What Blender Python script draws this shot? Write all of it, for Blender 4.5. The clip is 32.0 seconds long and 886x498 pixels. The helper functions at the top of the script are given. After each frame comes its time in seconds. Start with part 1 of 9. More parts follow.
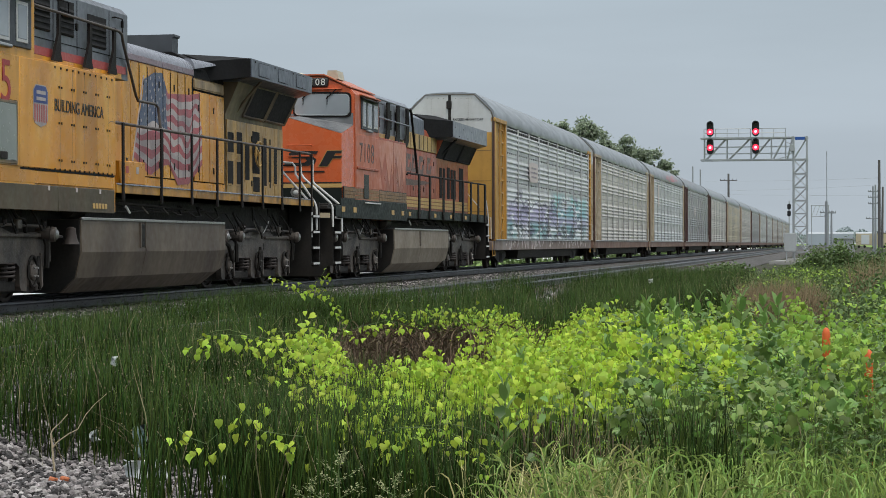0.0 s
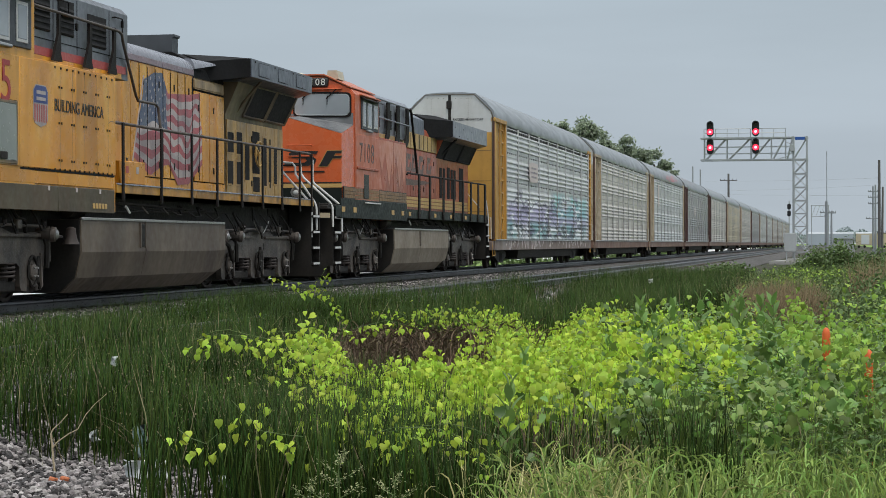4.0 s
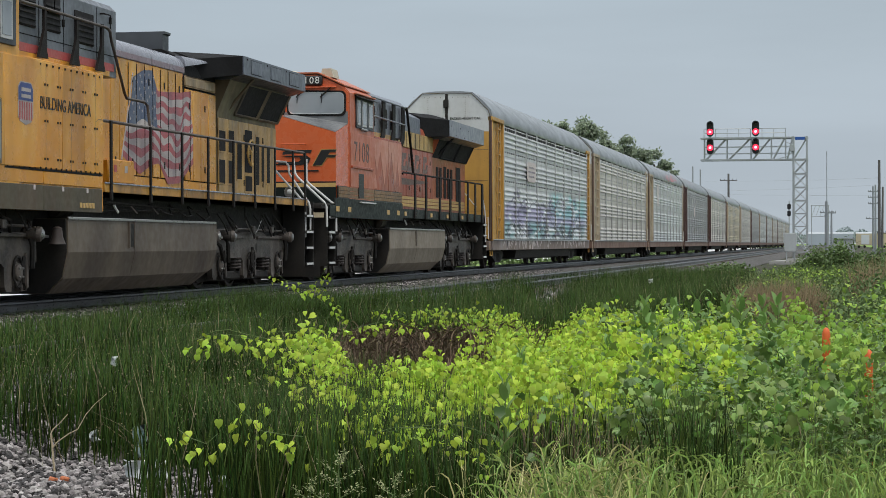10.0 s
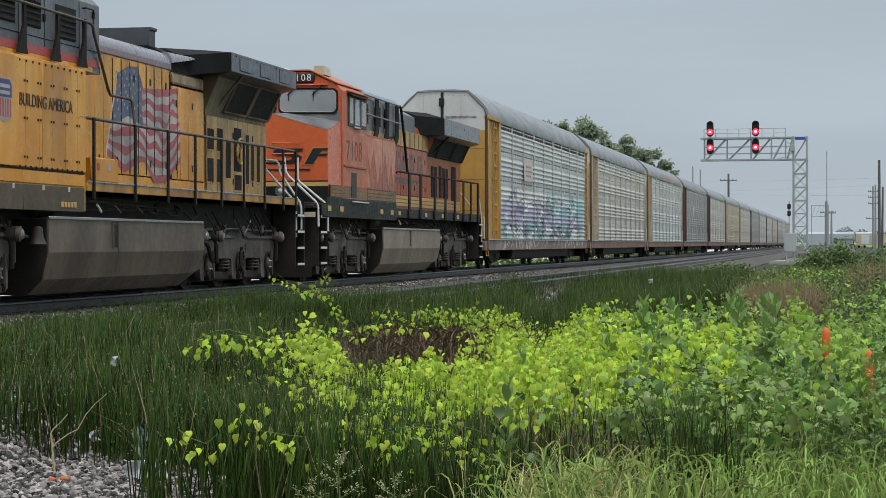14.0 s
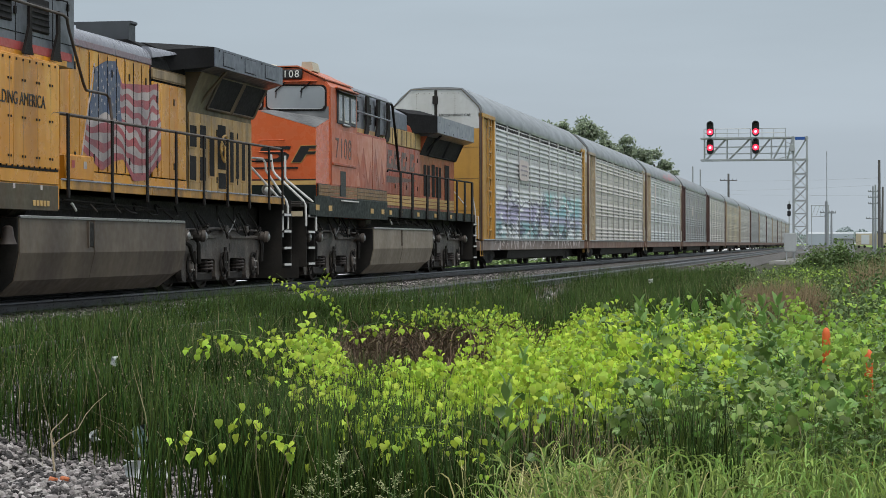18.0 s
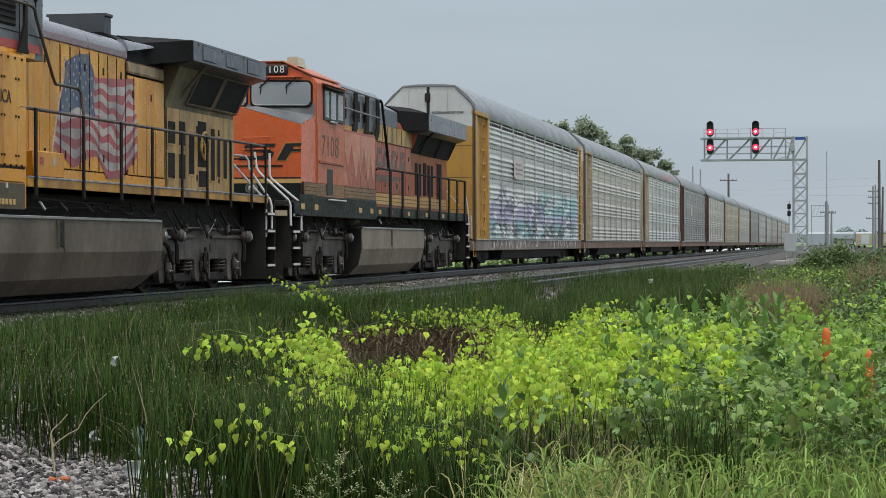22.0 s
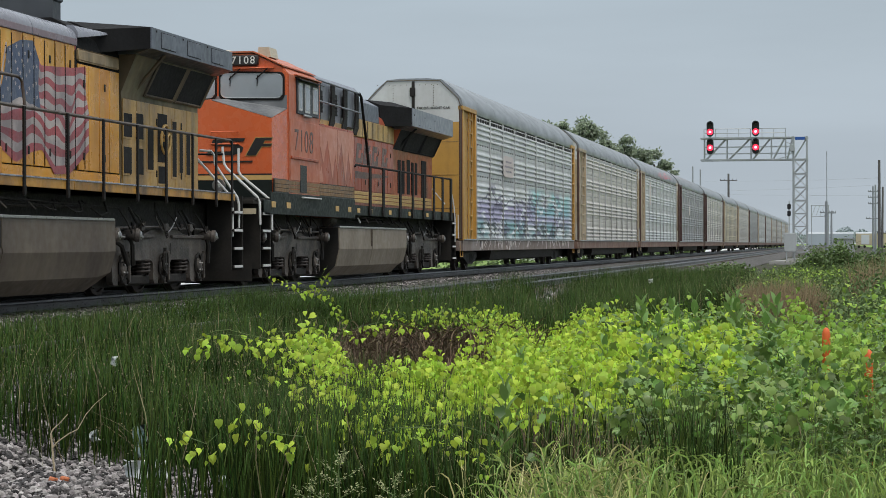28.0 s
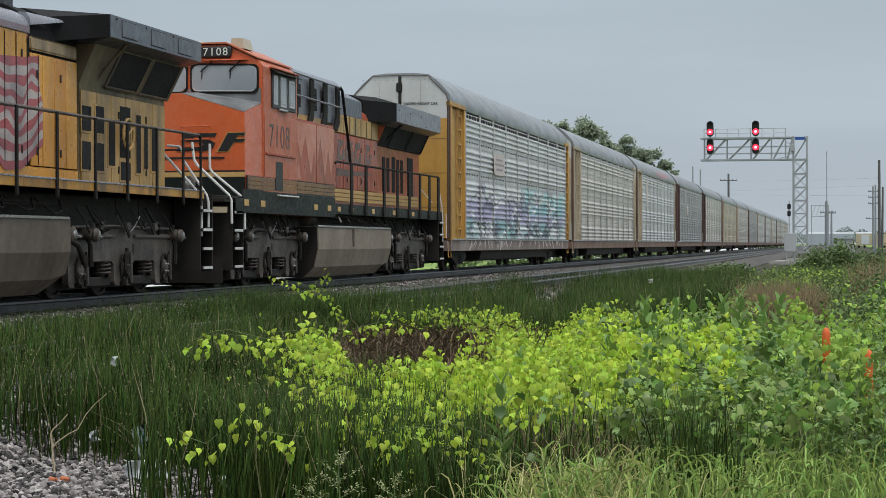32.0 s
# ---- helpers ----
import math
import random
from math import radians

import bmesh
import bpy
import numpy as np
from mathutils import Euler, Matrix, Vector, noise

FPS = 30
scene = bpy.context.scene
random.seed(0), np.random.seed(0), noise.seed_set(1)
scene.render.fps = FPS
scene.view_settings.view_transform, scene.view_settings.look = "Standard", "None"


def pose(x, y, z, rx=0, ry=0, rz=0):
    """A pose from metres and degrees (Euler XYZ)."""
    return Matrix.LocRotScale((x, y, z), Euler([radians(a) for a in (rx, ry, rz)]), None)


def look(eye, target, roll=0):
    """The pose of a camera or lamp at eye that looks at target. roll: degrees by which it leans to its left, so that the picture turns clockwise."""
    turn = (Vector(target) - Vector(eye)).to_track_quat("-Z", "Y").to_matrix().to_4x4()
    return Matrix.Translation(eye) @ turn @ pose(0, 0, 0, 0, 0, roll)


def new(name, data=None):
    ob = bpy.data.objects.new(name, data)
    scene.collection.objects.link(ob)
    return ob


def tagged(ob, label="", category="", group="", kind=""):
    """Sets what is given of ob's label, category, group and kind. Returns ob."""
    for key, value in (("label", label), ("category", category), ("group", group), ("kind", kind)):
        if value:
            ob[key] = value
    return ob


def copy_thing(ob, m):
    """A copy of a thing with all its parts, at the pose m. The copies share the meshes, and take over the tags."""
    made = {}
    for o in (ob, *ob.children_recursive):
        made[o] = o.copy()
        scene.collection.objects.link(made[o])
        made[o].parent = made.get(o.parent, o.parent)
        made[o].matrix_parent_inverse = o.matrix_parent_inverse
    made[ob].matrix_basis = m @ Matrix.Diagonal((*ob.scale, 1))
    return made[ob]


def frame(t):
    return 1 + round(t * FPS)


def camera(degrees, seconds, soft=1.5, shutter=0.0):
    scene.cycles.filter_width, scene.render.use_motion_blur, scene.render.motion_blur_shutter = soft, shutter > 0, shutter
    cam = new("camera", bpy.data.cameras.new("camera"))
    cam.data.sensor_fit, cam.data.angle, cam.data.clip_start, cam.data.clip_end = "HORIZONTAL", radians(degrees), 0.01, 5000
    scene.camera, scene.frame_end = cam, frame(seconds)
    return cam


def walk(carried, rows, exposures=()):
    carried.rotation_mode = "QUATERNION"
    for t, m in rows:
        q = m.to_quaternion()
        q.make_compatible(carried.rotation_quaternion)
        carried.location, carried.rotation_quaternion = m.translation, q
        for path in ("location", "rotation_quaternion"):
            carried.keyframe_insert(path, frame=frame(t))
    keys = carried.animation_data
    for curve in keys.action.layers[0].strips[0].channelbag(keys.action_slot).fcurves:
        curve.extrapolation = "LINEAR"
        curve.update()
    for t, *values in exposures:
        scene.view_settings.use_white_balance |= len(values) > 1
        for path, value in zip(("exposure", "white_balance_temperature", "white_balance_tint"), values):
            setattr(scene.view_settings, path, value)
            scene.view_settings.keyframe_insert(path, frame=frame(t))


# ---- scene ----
# ---- camera: it stands still beside the line, but for one small knock ----
EYE = Vector((0, 0, 0.827))


def aim(heading, tilt):
    a, b = radians(heading), radians(tilt)
    return EYE + 50 * Vector((-math.sin(a) * math.cos(b), math.cos(a) * math.cos(b), math.sin(b)))


HEAD, TILT, ROLL = 10.8154, -0.1333, -0.1383
STILL = look(EYE, aim(HEAD, TILT), ROLL)
KNOCK = look(EYE, aim(HEAD - 0.06, TILT + 0.125), ROLL)
cam = camera(24.032, 32.0, soft=0.65)
walk(cam, [(0.0, STILL), (3.6, STILL), (4.9, STILL), (5.45, KNOCK), (5.53, KNOCK), (5.7, STILL), (6.2, STILL), (32.0, STILL)])

# ---- sky and sun: a grey, rainy noon ----
world = bpy.data.worlds.new("overcast")
scene.world = world
world.use_nodes = True
wn, wl = world.node_tree.nodes, world.node_tree.links
wn.clear()
w_out, w_bg = wn.new("ShaderNodeOutputWorld"), wn.new("ShaderNodeBackground")
w_sky = wn.new("ShaderNodeTexSky")
w_sky.sky_type, w_sky.sun_disc = "NISHITA", False
w_sky.sun_elevation, w_sky.sun_rotation = radians(66), radians(146)
w_sky.air_density, w_sky.dust_density = 1.5, 4.0
w_dim = wn.new("ShaderNodeVectorMath")
w_dim.operation = "SCALE"
w_dim.inputs["Scale"].default_value = 0.06
w_co, w_sep = wn.new("ShaderNodeTexCoord"), wn.new("ShaderNodeSeparateXYZ")
w_ramp = wn.new("ShaderNodeValToRGB")
for stop, (pos, col) in zip(range(5), ((0.0, (0.49, 0.555, 0.615)), (0.04, (0.475, 0.548, 0.618)), (0.12, (0.45, 0.532, 0.604)), (0.4, (0.68, 0.75, 0.82)), (1.0, (1.5, 1.58, 1.64)))):
    el = w_ramp.color_ramp.elements[stop] if stop < 2 else w_ramp.color_ramp.elements.new(pos)
    el.position, el.color = pos, (*col, 1)
w_map, w_noise, w_nr = wn.new("ShaderNodeMapping"), wn.new("ShaderNodeTexNoise"), wn.new("ShaderNodeMapRange")
w_map.inputs["Scale"].default_value = (2.0, 2.0, 14.0)
w_noise.inputs["Scale"].default_value, w_noise.inputs["Detail"].default_value = 1.6, 5
w_nr.inputs["From Min"].default_value, w_nr.inputs["From Max"].default_value = 0.3, 0.7
w_nr.inputs["To Min"].default_value, w_nr.inputs["To Max"].default_value = 0.93, 1.07
w_cl, w_mix = wn.new("ShaderNodeVectorMath"), wn.new("ShaderNodeMix")
w_cl.operation, w_mix.data_type = "SCALE", "RGBA"
w_mix.inputs["Factor"].default_value = 0.9
wl.new(w_co.outputs["Generated"], w_sep.inputs[0])
wl.new(w_sep.outputs["Z"], w_ramp.inputs["Fac"])
wl.new(w_co.outputs["Generated"], w_map.inputs["Vector"])
wl.new(w_map.outputs[0], w_noise.inputs["Vector"])
wl.new(w_noise.outputs["Fac"], w_nr.inputs["Value"])
wl.new(w_ramp.outputs["Color"], w_cl.inputs[0])
wl.new(w_nr.outputs["Result"], w_cl.inputs["Scale"])
wl.new(w_sky.outputs[0], w_dim.inputs[0])
wl.new(w_dim.outputs[0], w_mix.inputs["A"])
wl.new(w_cl.outputs[0], w_mix.inputs["B"])
wl.new(w_mix.outputs["Result"], w_bg.inputs["Color"])
wl.new(w_bg.outputs[0], w_out.inputs["Surface"])

sun = new("sun", bpy.data.lights.new("sun", "SUN"))
sun.data.energy, sun.data.angle, sun.data.color = 1.5, radians(14), (1.0, 0.96, 0.9)
sun.matrix_world = look((12, -18, 48), (0, 0, 0))
scene.view_settings.exposure = 0.0


# ---- materials ----
def mat(name, base, rough=0.6, metal=0.0, second=None, scale=3.0, amount=0.35, dirt=None, dirt_amount=0.0, stretch=(1, 1, 1), dirt_scale=1.0, dirt_stretch=(1, 1, 0.25), bump=0.0, bump_scale=40.0, island=0.0, thin=0.0, spec=0.4, piece=0.0, low_tone=None, drip=0.0):
    """A surface: base colour with a second tone in clouds, dirt in streaks, fine relief, and changes from piece to piece."""
    m = bpy.data.materials.new(name)
    m.use_nodes = True
    n, l = m.node_tree.nodes, m.node_tree.links
    p = n["Principled BSDF"]
    p.inputs["Roughness"].default_value, p.inputs["Metallic"].default_value = rough, metal
    p.inputs["Specular IOR Level"].default_value = spec
    co = n.new("ShaderNodeTexCoord")

    def clouds(sc, st, detail=5.0, lo=0.35, hi=0.65):
        mp, t, r = n.new("ShaderNodeMapping"), n.new("ShaderNodeTexNoise"), n.new("ShaderNodeMapRange")
        mp.inputs["Scale"].default_value = st
        t.inputs["Scale"].default_value, t.inputs["Detail"].default_value = sc, detail
        r.inputs["From Min"].default_value, r.inputs["From Max"].default_value = lo, hi
        l.new(co.outputs["Object"], mp.inputs["Vector"])
        l.new(mp.outputs[0], t.inputs["Vector"])
        l.new(t.outputs["Fac"], r.inputs["Value"])
        return r.outputs["Result"]

    def blend(a, b, fac, kind="MIX", factor=None):
        mx = n.new("ShaderNodeMix")
        mx.data_type, mx.blend_type = "RGBA", kind
        for sock, val in (("A", a), ("B", b)):
            if isinstance(val, tuple):
                mx.inputs[sock].default_value = (*val, 1)
            else:
                l.new(val, mx.inputs[sock])
        if factor is not None:
            ml = n.new("ShaderNodeMath")
            ml.operation = "MULTIPLY"
            l.new(fac, ml.inputs[0])
            ml.inputs[1].default_value = factor
            fac = ml.outputs[0]
        l.new(fac, mx.inputs["Factor"])
        return mx.outputs["Result"]

    second = second or tuple(c * 0.7 for c in base)
    col = blend(base, second, clouds(scale, stretch), factor=amount)
    fine = clouds(scale * 9, stretch, 3.0, 0.3, 0.7)
    col = blend(col, tuple(c * 0.72 for c in base), fine, factor=0.22)
    if dirt:
        col = blend(col, dirt, clouds(dirt_scale, dirt_stretch, 6.0, 0.42, 0.68), factor=dirt_amount)
    if drip:
        dark = tuple(0.25 * c + 0.02 for c in base)
        col = blend(col, dark, clouds(3.6, (1, 1, 0.13), 6.0, 0.56, 0.86), factor=drip * 0.75)
        col = blend(col, dark, clouds(24.0, (1, 1, 0.7), 3.0, 0.66, 0.74), factor=min(0.6, drip * 0.8))
        pale = tuple(min(0.8, 1.2 * c + 0.07) for c in base)
        col = blend(col, pale, clouds(2.2, (1, 1, 0.22), 5.0, 0.54, 0.8), factor=drip * 0.7)
    # a tone that comes in below z1, full at z0, broken by clouds
    if low_tone:
        tone, z0, z1, share = low_tone
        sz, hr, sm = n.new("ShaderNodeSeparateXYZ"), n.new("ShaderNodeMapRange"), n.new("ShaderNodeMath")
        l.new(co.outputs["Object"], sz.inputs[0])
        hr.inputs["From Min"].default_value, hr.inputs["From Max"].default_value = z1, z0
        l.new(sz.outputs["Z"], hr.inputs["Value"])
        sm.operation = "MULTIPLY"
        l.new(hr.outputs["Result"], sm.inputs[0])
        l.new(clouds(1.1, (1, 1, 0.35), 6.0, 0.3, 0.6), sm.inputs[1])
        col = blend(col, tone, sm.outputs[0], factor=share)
    for span, node, out in ((island, "ShaderNodeNewGeometry", "Random Per Island"), (piece, "ShaderNodeObjectInfo", "Random")):
        if span:
            src, r, hv = n.new(node), n.new("ShaderNodeMapRange"), n.new("ShaderNodeHueSaturation")
            r.inputs["To Min"].default_value, r.inputs["To Max"].default_value = 1 - span, 1 + span
            l.new(src.outputs[out], r.inputs["Value"])
            l.new(r.outputs["Result"], hv.inputs["Value"])
            r2 = n.new("ShaderNodeMapRange")
            r2.inputs["To Min"].default_value, r2.inputs["To Max"].default_value = 0.5 - span * 0.05, 0.5 + span * 0.04
            wv = n.new("ShaderNodeMath")
            wv.operation = "FRACT"
            w2 = n.new("ShaderNodeMath")
            w2.operation = "MULTIPLY"
            w2.inputs[1].default_value = 7.31
            l.new(src.outputs[out], w2.inputs[0])
            l.new(w2.outputs[0], wv.inputs[0])
            l.new(wv.outputs[0], r2.inputs["Value"])
            l.new(r2.outputs["Result"], hv.inputs["Hue"])
            l.new(col, hv.inputs["Color"])
            col = hv.outputs["Color"]
    l.new(col, p.inputs["Base Color"])
    rr = n.new("ShaderNodeMapRange")
    rr.inputs["To Min"].default_value, rr.inputs["To Max"].default_value = max(0.05, rough - 0.12), min(1.0, rough + 0.12)
    l.new(fine, rr.inputs["Value"])
    l.new(rr.outputs["Result"], p.inputs["Roughness"])
    if bump:
        b, t = n.new("ShaderNodeBump"), n.new("ShaderNodeTexNoise")
        t.inputs["Scale"].default_value, t.inputs["Detail"].default_value = bump_scale, 4
        b.inputs["Strength"].default_value, b.inputs["Distance"].default_value = bump, 0.02
        l.new(co.outputs["Object"], t.inputs["Vector"])
        l.new(t.outputs["Fac"], b.inputs["Height"])
        l.new(b.outputs[0], p.inputs["Normal"])
    if thin:
        tr, ms, o = n.new("ShaderNodeBsdfTranslucent"), n.new("ShaderNodeMixShader"), n["Material Output"]
        ms.inputs[0].default_value = thin
        l.new(col, tr.inputs["Color"])
        l.new(p.outputs[0], ms.inputs[1])
        l.new(tr.outputs[0], ms.inputs[2])
        l.new(ms.outputs[0], o.inputs["Surface"])
    return m


def glow(name, colour, strength):
    m = mat(name, colour, 0.3)
    p = m.node_tree.nodes["Principled BSDF"]
    p.inputs["Emission Color"].default_value, p.inputs["Emission Strength"].default_value = (*colour, 1), strength
    return m


GRIME = (0.06, 0.05, 0.04)
# the yellow turns deeper and more golden towards the bottom of the body
M_YELLOW = mat("armour_yellow_paint", (0.82, 0.395, 0.05), 0.33, spec=0.3, second=(0.64, 0.265, 0.022), scale=0.55, amount=0.9, dirt=(0.19, 0.085, 0.03), dirt_amount=0.48, dirt_scale=1.3, dirt_stretch=(1, 1, 0.28), drip=0.8, low_tone=((0.66, 0.265, 0.012), 1.7, 3.1, 0.75), piece=0.07)
M_YSOOT = mat("sooted_yellow_paint", (0.46, 0.32, 0.17), 0.45, second=(0.20, 0.16, 0.115), scale=1.0, amount=0.75, dirt=(0.04, 0.032, 0.028), dirt_amount=0.85, dirt_scale=1.9, drip=0.60)
M_YDOOR = mat("dirty_yellow_door", (0.64, 0.37, 0.10), 0.42, second=(0.36, 0.215, 0.09), scale=1.4, amount=0.8, dirt=(0.06, 0.045, 0.03), dirt_amount=0.7, dirt_scale=2.6, dirt_stretch=(1, 1, 0.15), drip=0.7)
M_OSOOT = mat("sooted_orange_wall", (0.58, 0.15, 0.065), 0.45, second=(0.40, 0.13, 0.085), scale=0.9, amount=0.8, dirt=(0.10, 0.07, 0.06), dirt_amount=0.5, dirt_scale=1.2, dirt_stretch=(1, 1, 0.5), drip=0.5)
M_SOOTW = mat("soot_stained_wall", (0.33, 0.24, 0.13), 0.5, second=(0.12, 0.095, 0.07), scale=0.7, amount=0.9, dirt=(0.035, 0.03, 0.028), dirt_amount=0.7, dirt_scale=0.9, dirt_stretch=(1, 1, 0.5), drip=0.6)
M_UGREY = mat("harbour_grey_paint", (0.15, 0.165, 0.19), 0.42, second=(0.10, 0.11, 0.125), scale=1.2, amount=0.5, dirt=(0.05, 0.05, 0.05), dirt_amount=0.4, dirt_scale=2.5, drip=0.40)
M_UROOF = mat("worn_grey_roof_paint", (0.25, 0.265, 0.305), 0.27, spec=0.45, second=(0.19, 0.18, 0.21), scale=0.7, amount=0.6, dirt=(0.10, 0.07, 0.07), dirt_amount=0.25, dirt_scale=0.9, dirt_stretch=(1, 0.4, 1))
M_REDF = mat("red_faded_into_grey", (0.25, 0.165, 0.185), 0.32, second=(0.21, 0.19, 0.225), scale=0.8, amount=0.7)
M_RED = mat("red_stripe_paint", (0.46, 0.075, 0.07), 0.5, second=(0.33, 0.12, 0.11), scale=2, amount=0.5)
M_SKIRT = mat("dusty_grey_skirt", (0.125, 0.105, 0.068), 0.65, second=(0.07, 0.058, 0.04), scale=1.1, amount=0.8, dirt=(0.10, 0.05, 0.025), dirt_amount=0.5, dirt_scale=2.2, drip=0.50)
M_TANK = mat("dusty_fuel_tank", (0.19, 0.152, 0.112), 0.5, second=(0.105, 0.083, 0.066), scale=0.8, amount=0.9, dirt=(0.05, 0.036, 0.03), dirt_amount=0.6, dirt_scale=0.9, dirt_stretch=(0.3, 1, 0.3), spec=0.25, drip=0.40)
M_TANK2 = mat("pale_dusty_fuel_tank", (0.30, 0.25, 0.19), 0.55, second=(0.22, 0.18, 0.14), scale=0.8, amount=0.7, dirt=(0.1, 0.08, 0.06), dirt_amount=0.4, dirt_scale=0.9, dirt_stretch=(0.3, 1, 0.3), spec=0.3, drip=0.35)
M_BLACK = mat("black_running_gear", (0.024, 0.0225, 0.021), 0.65, second=(0.042, 0.036, 0.03), scale=2.2, amount=0.7, spec=0.16)
M_TRUCK = mat("dusty_truck_casting", (0.14, 0.115, 0.096), 0.5, second=(0.03, 0.026, 0.023), scale=2.6, amount=0.95, spec=0.3, bump=0.4, drip=0.60)
M_RAILBLK = mat("black_handrail_paint", (0.014, 0.013, 0.013), 0.6, second=(0.035, 0.026, 0.022), scale=6, amount=0.5, spec=0.12)
M_BHOUSE = mat("dark_housing_paint", (0.085, 0.092, 0.105), 0.5, second=(0.04, 0.043, 0.05), scale=1.2, amount=0.6, dirt=(0.03, 0.03, 0.03), dirt_amount=0.4, spec=0.25)
# dark antiglare paint; its pale clouds are the whitish reflection, coloured in
M_GLARE = mat("antiglare_with_pale_sheen", (0.21, 0.215, 0.22), 0.42, second=(0.06, 0.062, 0.066), scale=1.3, amount=0.9, dirt=(0.35, 0.35, 0.35), dirt_amount=0.4, dirt_scale=1.6, dirt_stretch=(1, 1, 1), spec=0.3)
M_HRAIL = mat("rusty_handrail", (0.085, 0.066, 0.056), 0.5, second=(0.19, 0.17, 0.155), scale=5, amount=0.6, spec=0.25)
M_SOOT = mat("sooty_radiator", (0.02, 0.02, 0.021), 0.8, second=(0.011, 0.01, 0.01), scale=2, amount=0.6, spec=0.1)
M_WING = mat("dark_grey_wing", (0.125, 0.143, 0.178), 0.4, second=(0.09, 0.10, 0.122), scale=0.9, amount=0.5, dirt=(0.035, 0.035, 0.038), dirt_amount=0.3, dirt_stretch=(1, 1, 0.5))
M_WING2 = mat("plain_grey_wing", (0.225, 0.245, 0.285), 0.4, second=(0.185, 0.20, 0.23), scale=0.6, amount=0.5, dirt=(0.10, 0.10, 0.105), dirt_amount=0.3, dirt_stretch=(1, 0.5, 1))
M_MESH = mat("dark_screen", (0.038, 0.037, 0.038), 0.8, second=(0.022, 0.021, 0.021), scale=1.5, amount=0.6, spec=0.12)
M_ORANGE = mat("orange_paint", (0.70, 0.148, 0.05), 0.28, spec=0.4, second=(0.60, 0.118, 0.042), scale=0.7, amount=0.5, dirt=(0.36, 0.10, 0.05), dirt_amount=0.25, dirt_scale=1.1, drip=0.12)
M_FADED = mat("faded_orange_paint", (0.44, 0.078, 0.02), 0.36, spec=0.25, second=(0.33, 0.06, 0.022), scale=0.6, amount=0.7, stretch=(1, 1, 0.5), dirt=(0.15, 0.055, 0.035), dirt_amount=0.5, dirt_scale=1.3, dirt_stretch=(1, 1, 0.25), drip=0.3, piece=0.08)
M_FASCIA = mat("scuffed_yellow_edge", (0.58, 0.29, 0.045), 0.45, second=(0.38, 0.17, 0.035), scale=1.6, amount=0.8, dirt=(0.07, 0.04, 0.025), dirt_amount=0.85, dirt_scale=3.2, dirt_stretch=(1, 0.6, 0.3), drip=0.60)
M_CHALK = mat("chalked_orange_paint", (0.55, 0.165, 0.085), 0.4, spec=0.25, second=(0.50, 0.115, 0.045), scale=0.7, amount=0.75, dirt=(0.30, 0.085, 0.045), dirt_amount=0.4, dirt_scale=1.3, dirt_stretch=(1, 1, 0.3), drip=0.2)
M_CHALK2 = mat("bleached_orange_paint", (0.60, 0.28, 0.20), 0.42, spec=0.25, second=(0.57, 0.19, 0.11), scale=0.7, amount=0.7, dirt=(0.36, 0.11, 0.06), dirt_amount=0.3, dirt_scale=1.3, dirt_stretch=(1, 1, 0.3), drip=0.2)
M_BYEL = mat("cream_yellow_stripe", (0.56, 0.36, 0.11), 0.45, second=(0.42, 0.25, 0.08), scale=1.5, amount=0.6, dirt=(0.10, 0.06, 0.035), dirt_amount=0.65, dirt_scale=2.0, drip=0.45)
M_BSTRIPE = mat("sun_browned_stripe", (0.26, 0.13, 0.038), 0.45, second=(0.17, 0.085, 0.03), scale=1.2, amount=0.6, dirt=(0.08, 0.05, 0.03), dirt_amount=0.6, dirt_scale=1.5, drip=0.4)
M_BGREEN = mat("dark_green_sill", (0.013, 0.018, 0.016), 0.5, second=(0.022, 0.026, 0.024), scale=1.3, amount=0.4, spec=0.14, dirt=(0.05, 0.045, 0.038), dirt_amount=0.12)
M_PADY = mat("yellow_jacking_pad", (0.66, 0.42, 0.15), 0.5, second=(0.5, 0.31, 0.11), scale=5, amount=0.6)
M_WHITE = mat("white_step_paint", (0.72, 0.72, 0.70), 0.45, second=(0.5, 0.48, 0.44), scale=3, amount=0.4)
M_BUFF = mat("buff_plate", (0.6, 0.5, 0.34), 0.6)
M_DOORGL = mat("dull_door_glass", (0.20, 0.225, 0.19), 0.18, second=(0.29, 0.31, 0.27), scale=1.4, amount=0.8, spec=0.6)
# dark glass with a pale base that carries the sky's reflection
M_SCREEN = mat("sky_toned_glass", (0.33, 0.36, 0.38), 0.06, second=(0.25, 0.27, 0.29), scale=0.8, amount=0.6, spec=0.9)
M_ALU = mat("dull_aluminium", (0.60, 0.59, 0.58), 0.4, 0.2, second=(0.5, 0.47, 0.45), scale=3, amount=0.5)
M_STEEL = mat("bare_steel", (0.35, 0.34, 0.33), 0.35, 0.8)
M_CREAM = mat("cream_beacon", (0.55, 0.5, 0.38), 0.5)
M_NUMB = mat("number_white", (0.75, 0.74, 0.7), 0.5)
M_NUMR = mat("number_red", (0.42, 0.05, 0.05), 0.5)
M_LETBLK = mat("black_lettering", (0.02, 0.02, 0.02), 0.5)
M_LETGREY = mat("weathered_lettering", (0.10, 0.075, 0.07), 0.5, second=(0.25, 0.13, 0.1), scale=2, amount=0.7)
M_FLAGW = mat("flag_white", (0.55, 0.475, 0.45), 0.4, second=(0.25, 0.215, 0.22), scale=2.4, amount=0.95)
M_FLAGR = mat("flag_red", (0.46, 0.09, 0.10), 0.4, second=(0.20, 0.055, 0.075), scale=2.4, amount=0.9)
M_FLAGB = mat("flag_blue", (0.055, 0.08, 0.16), 0.4, second=(0.13, 0.145, 0.18), scale=2.4, amount=0.8)
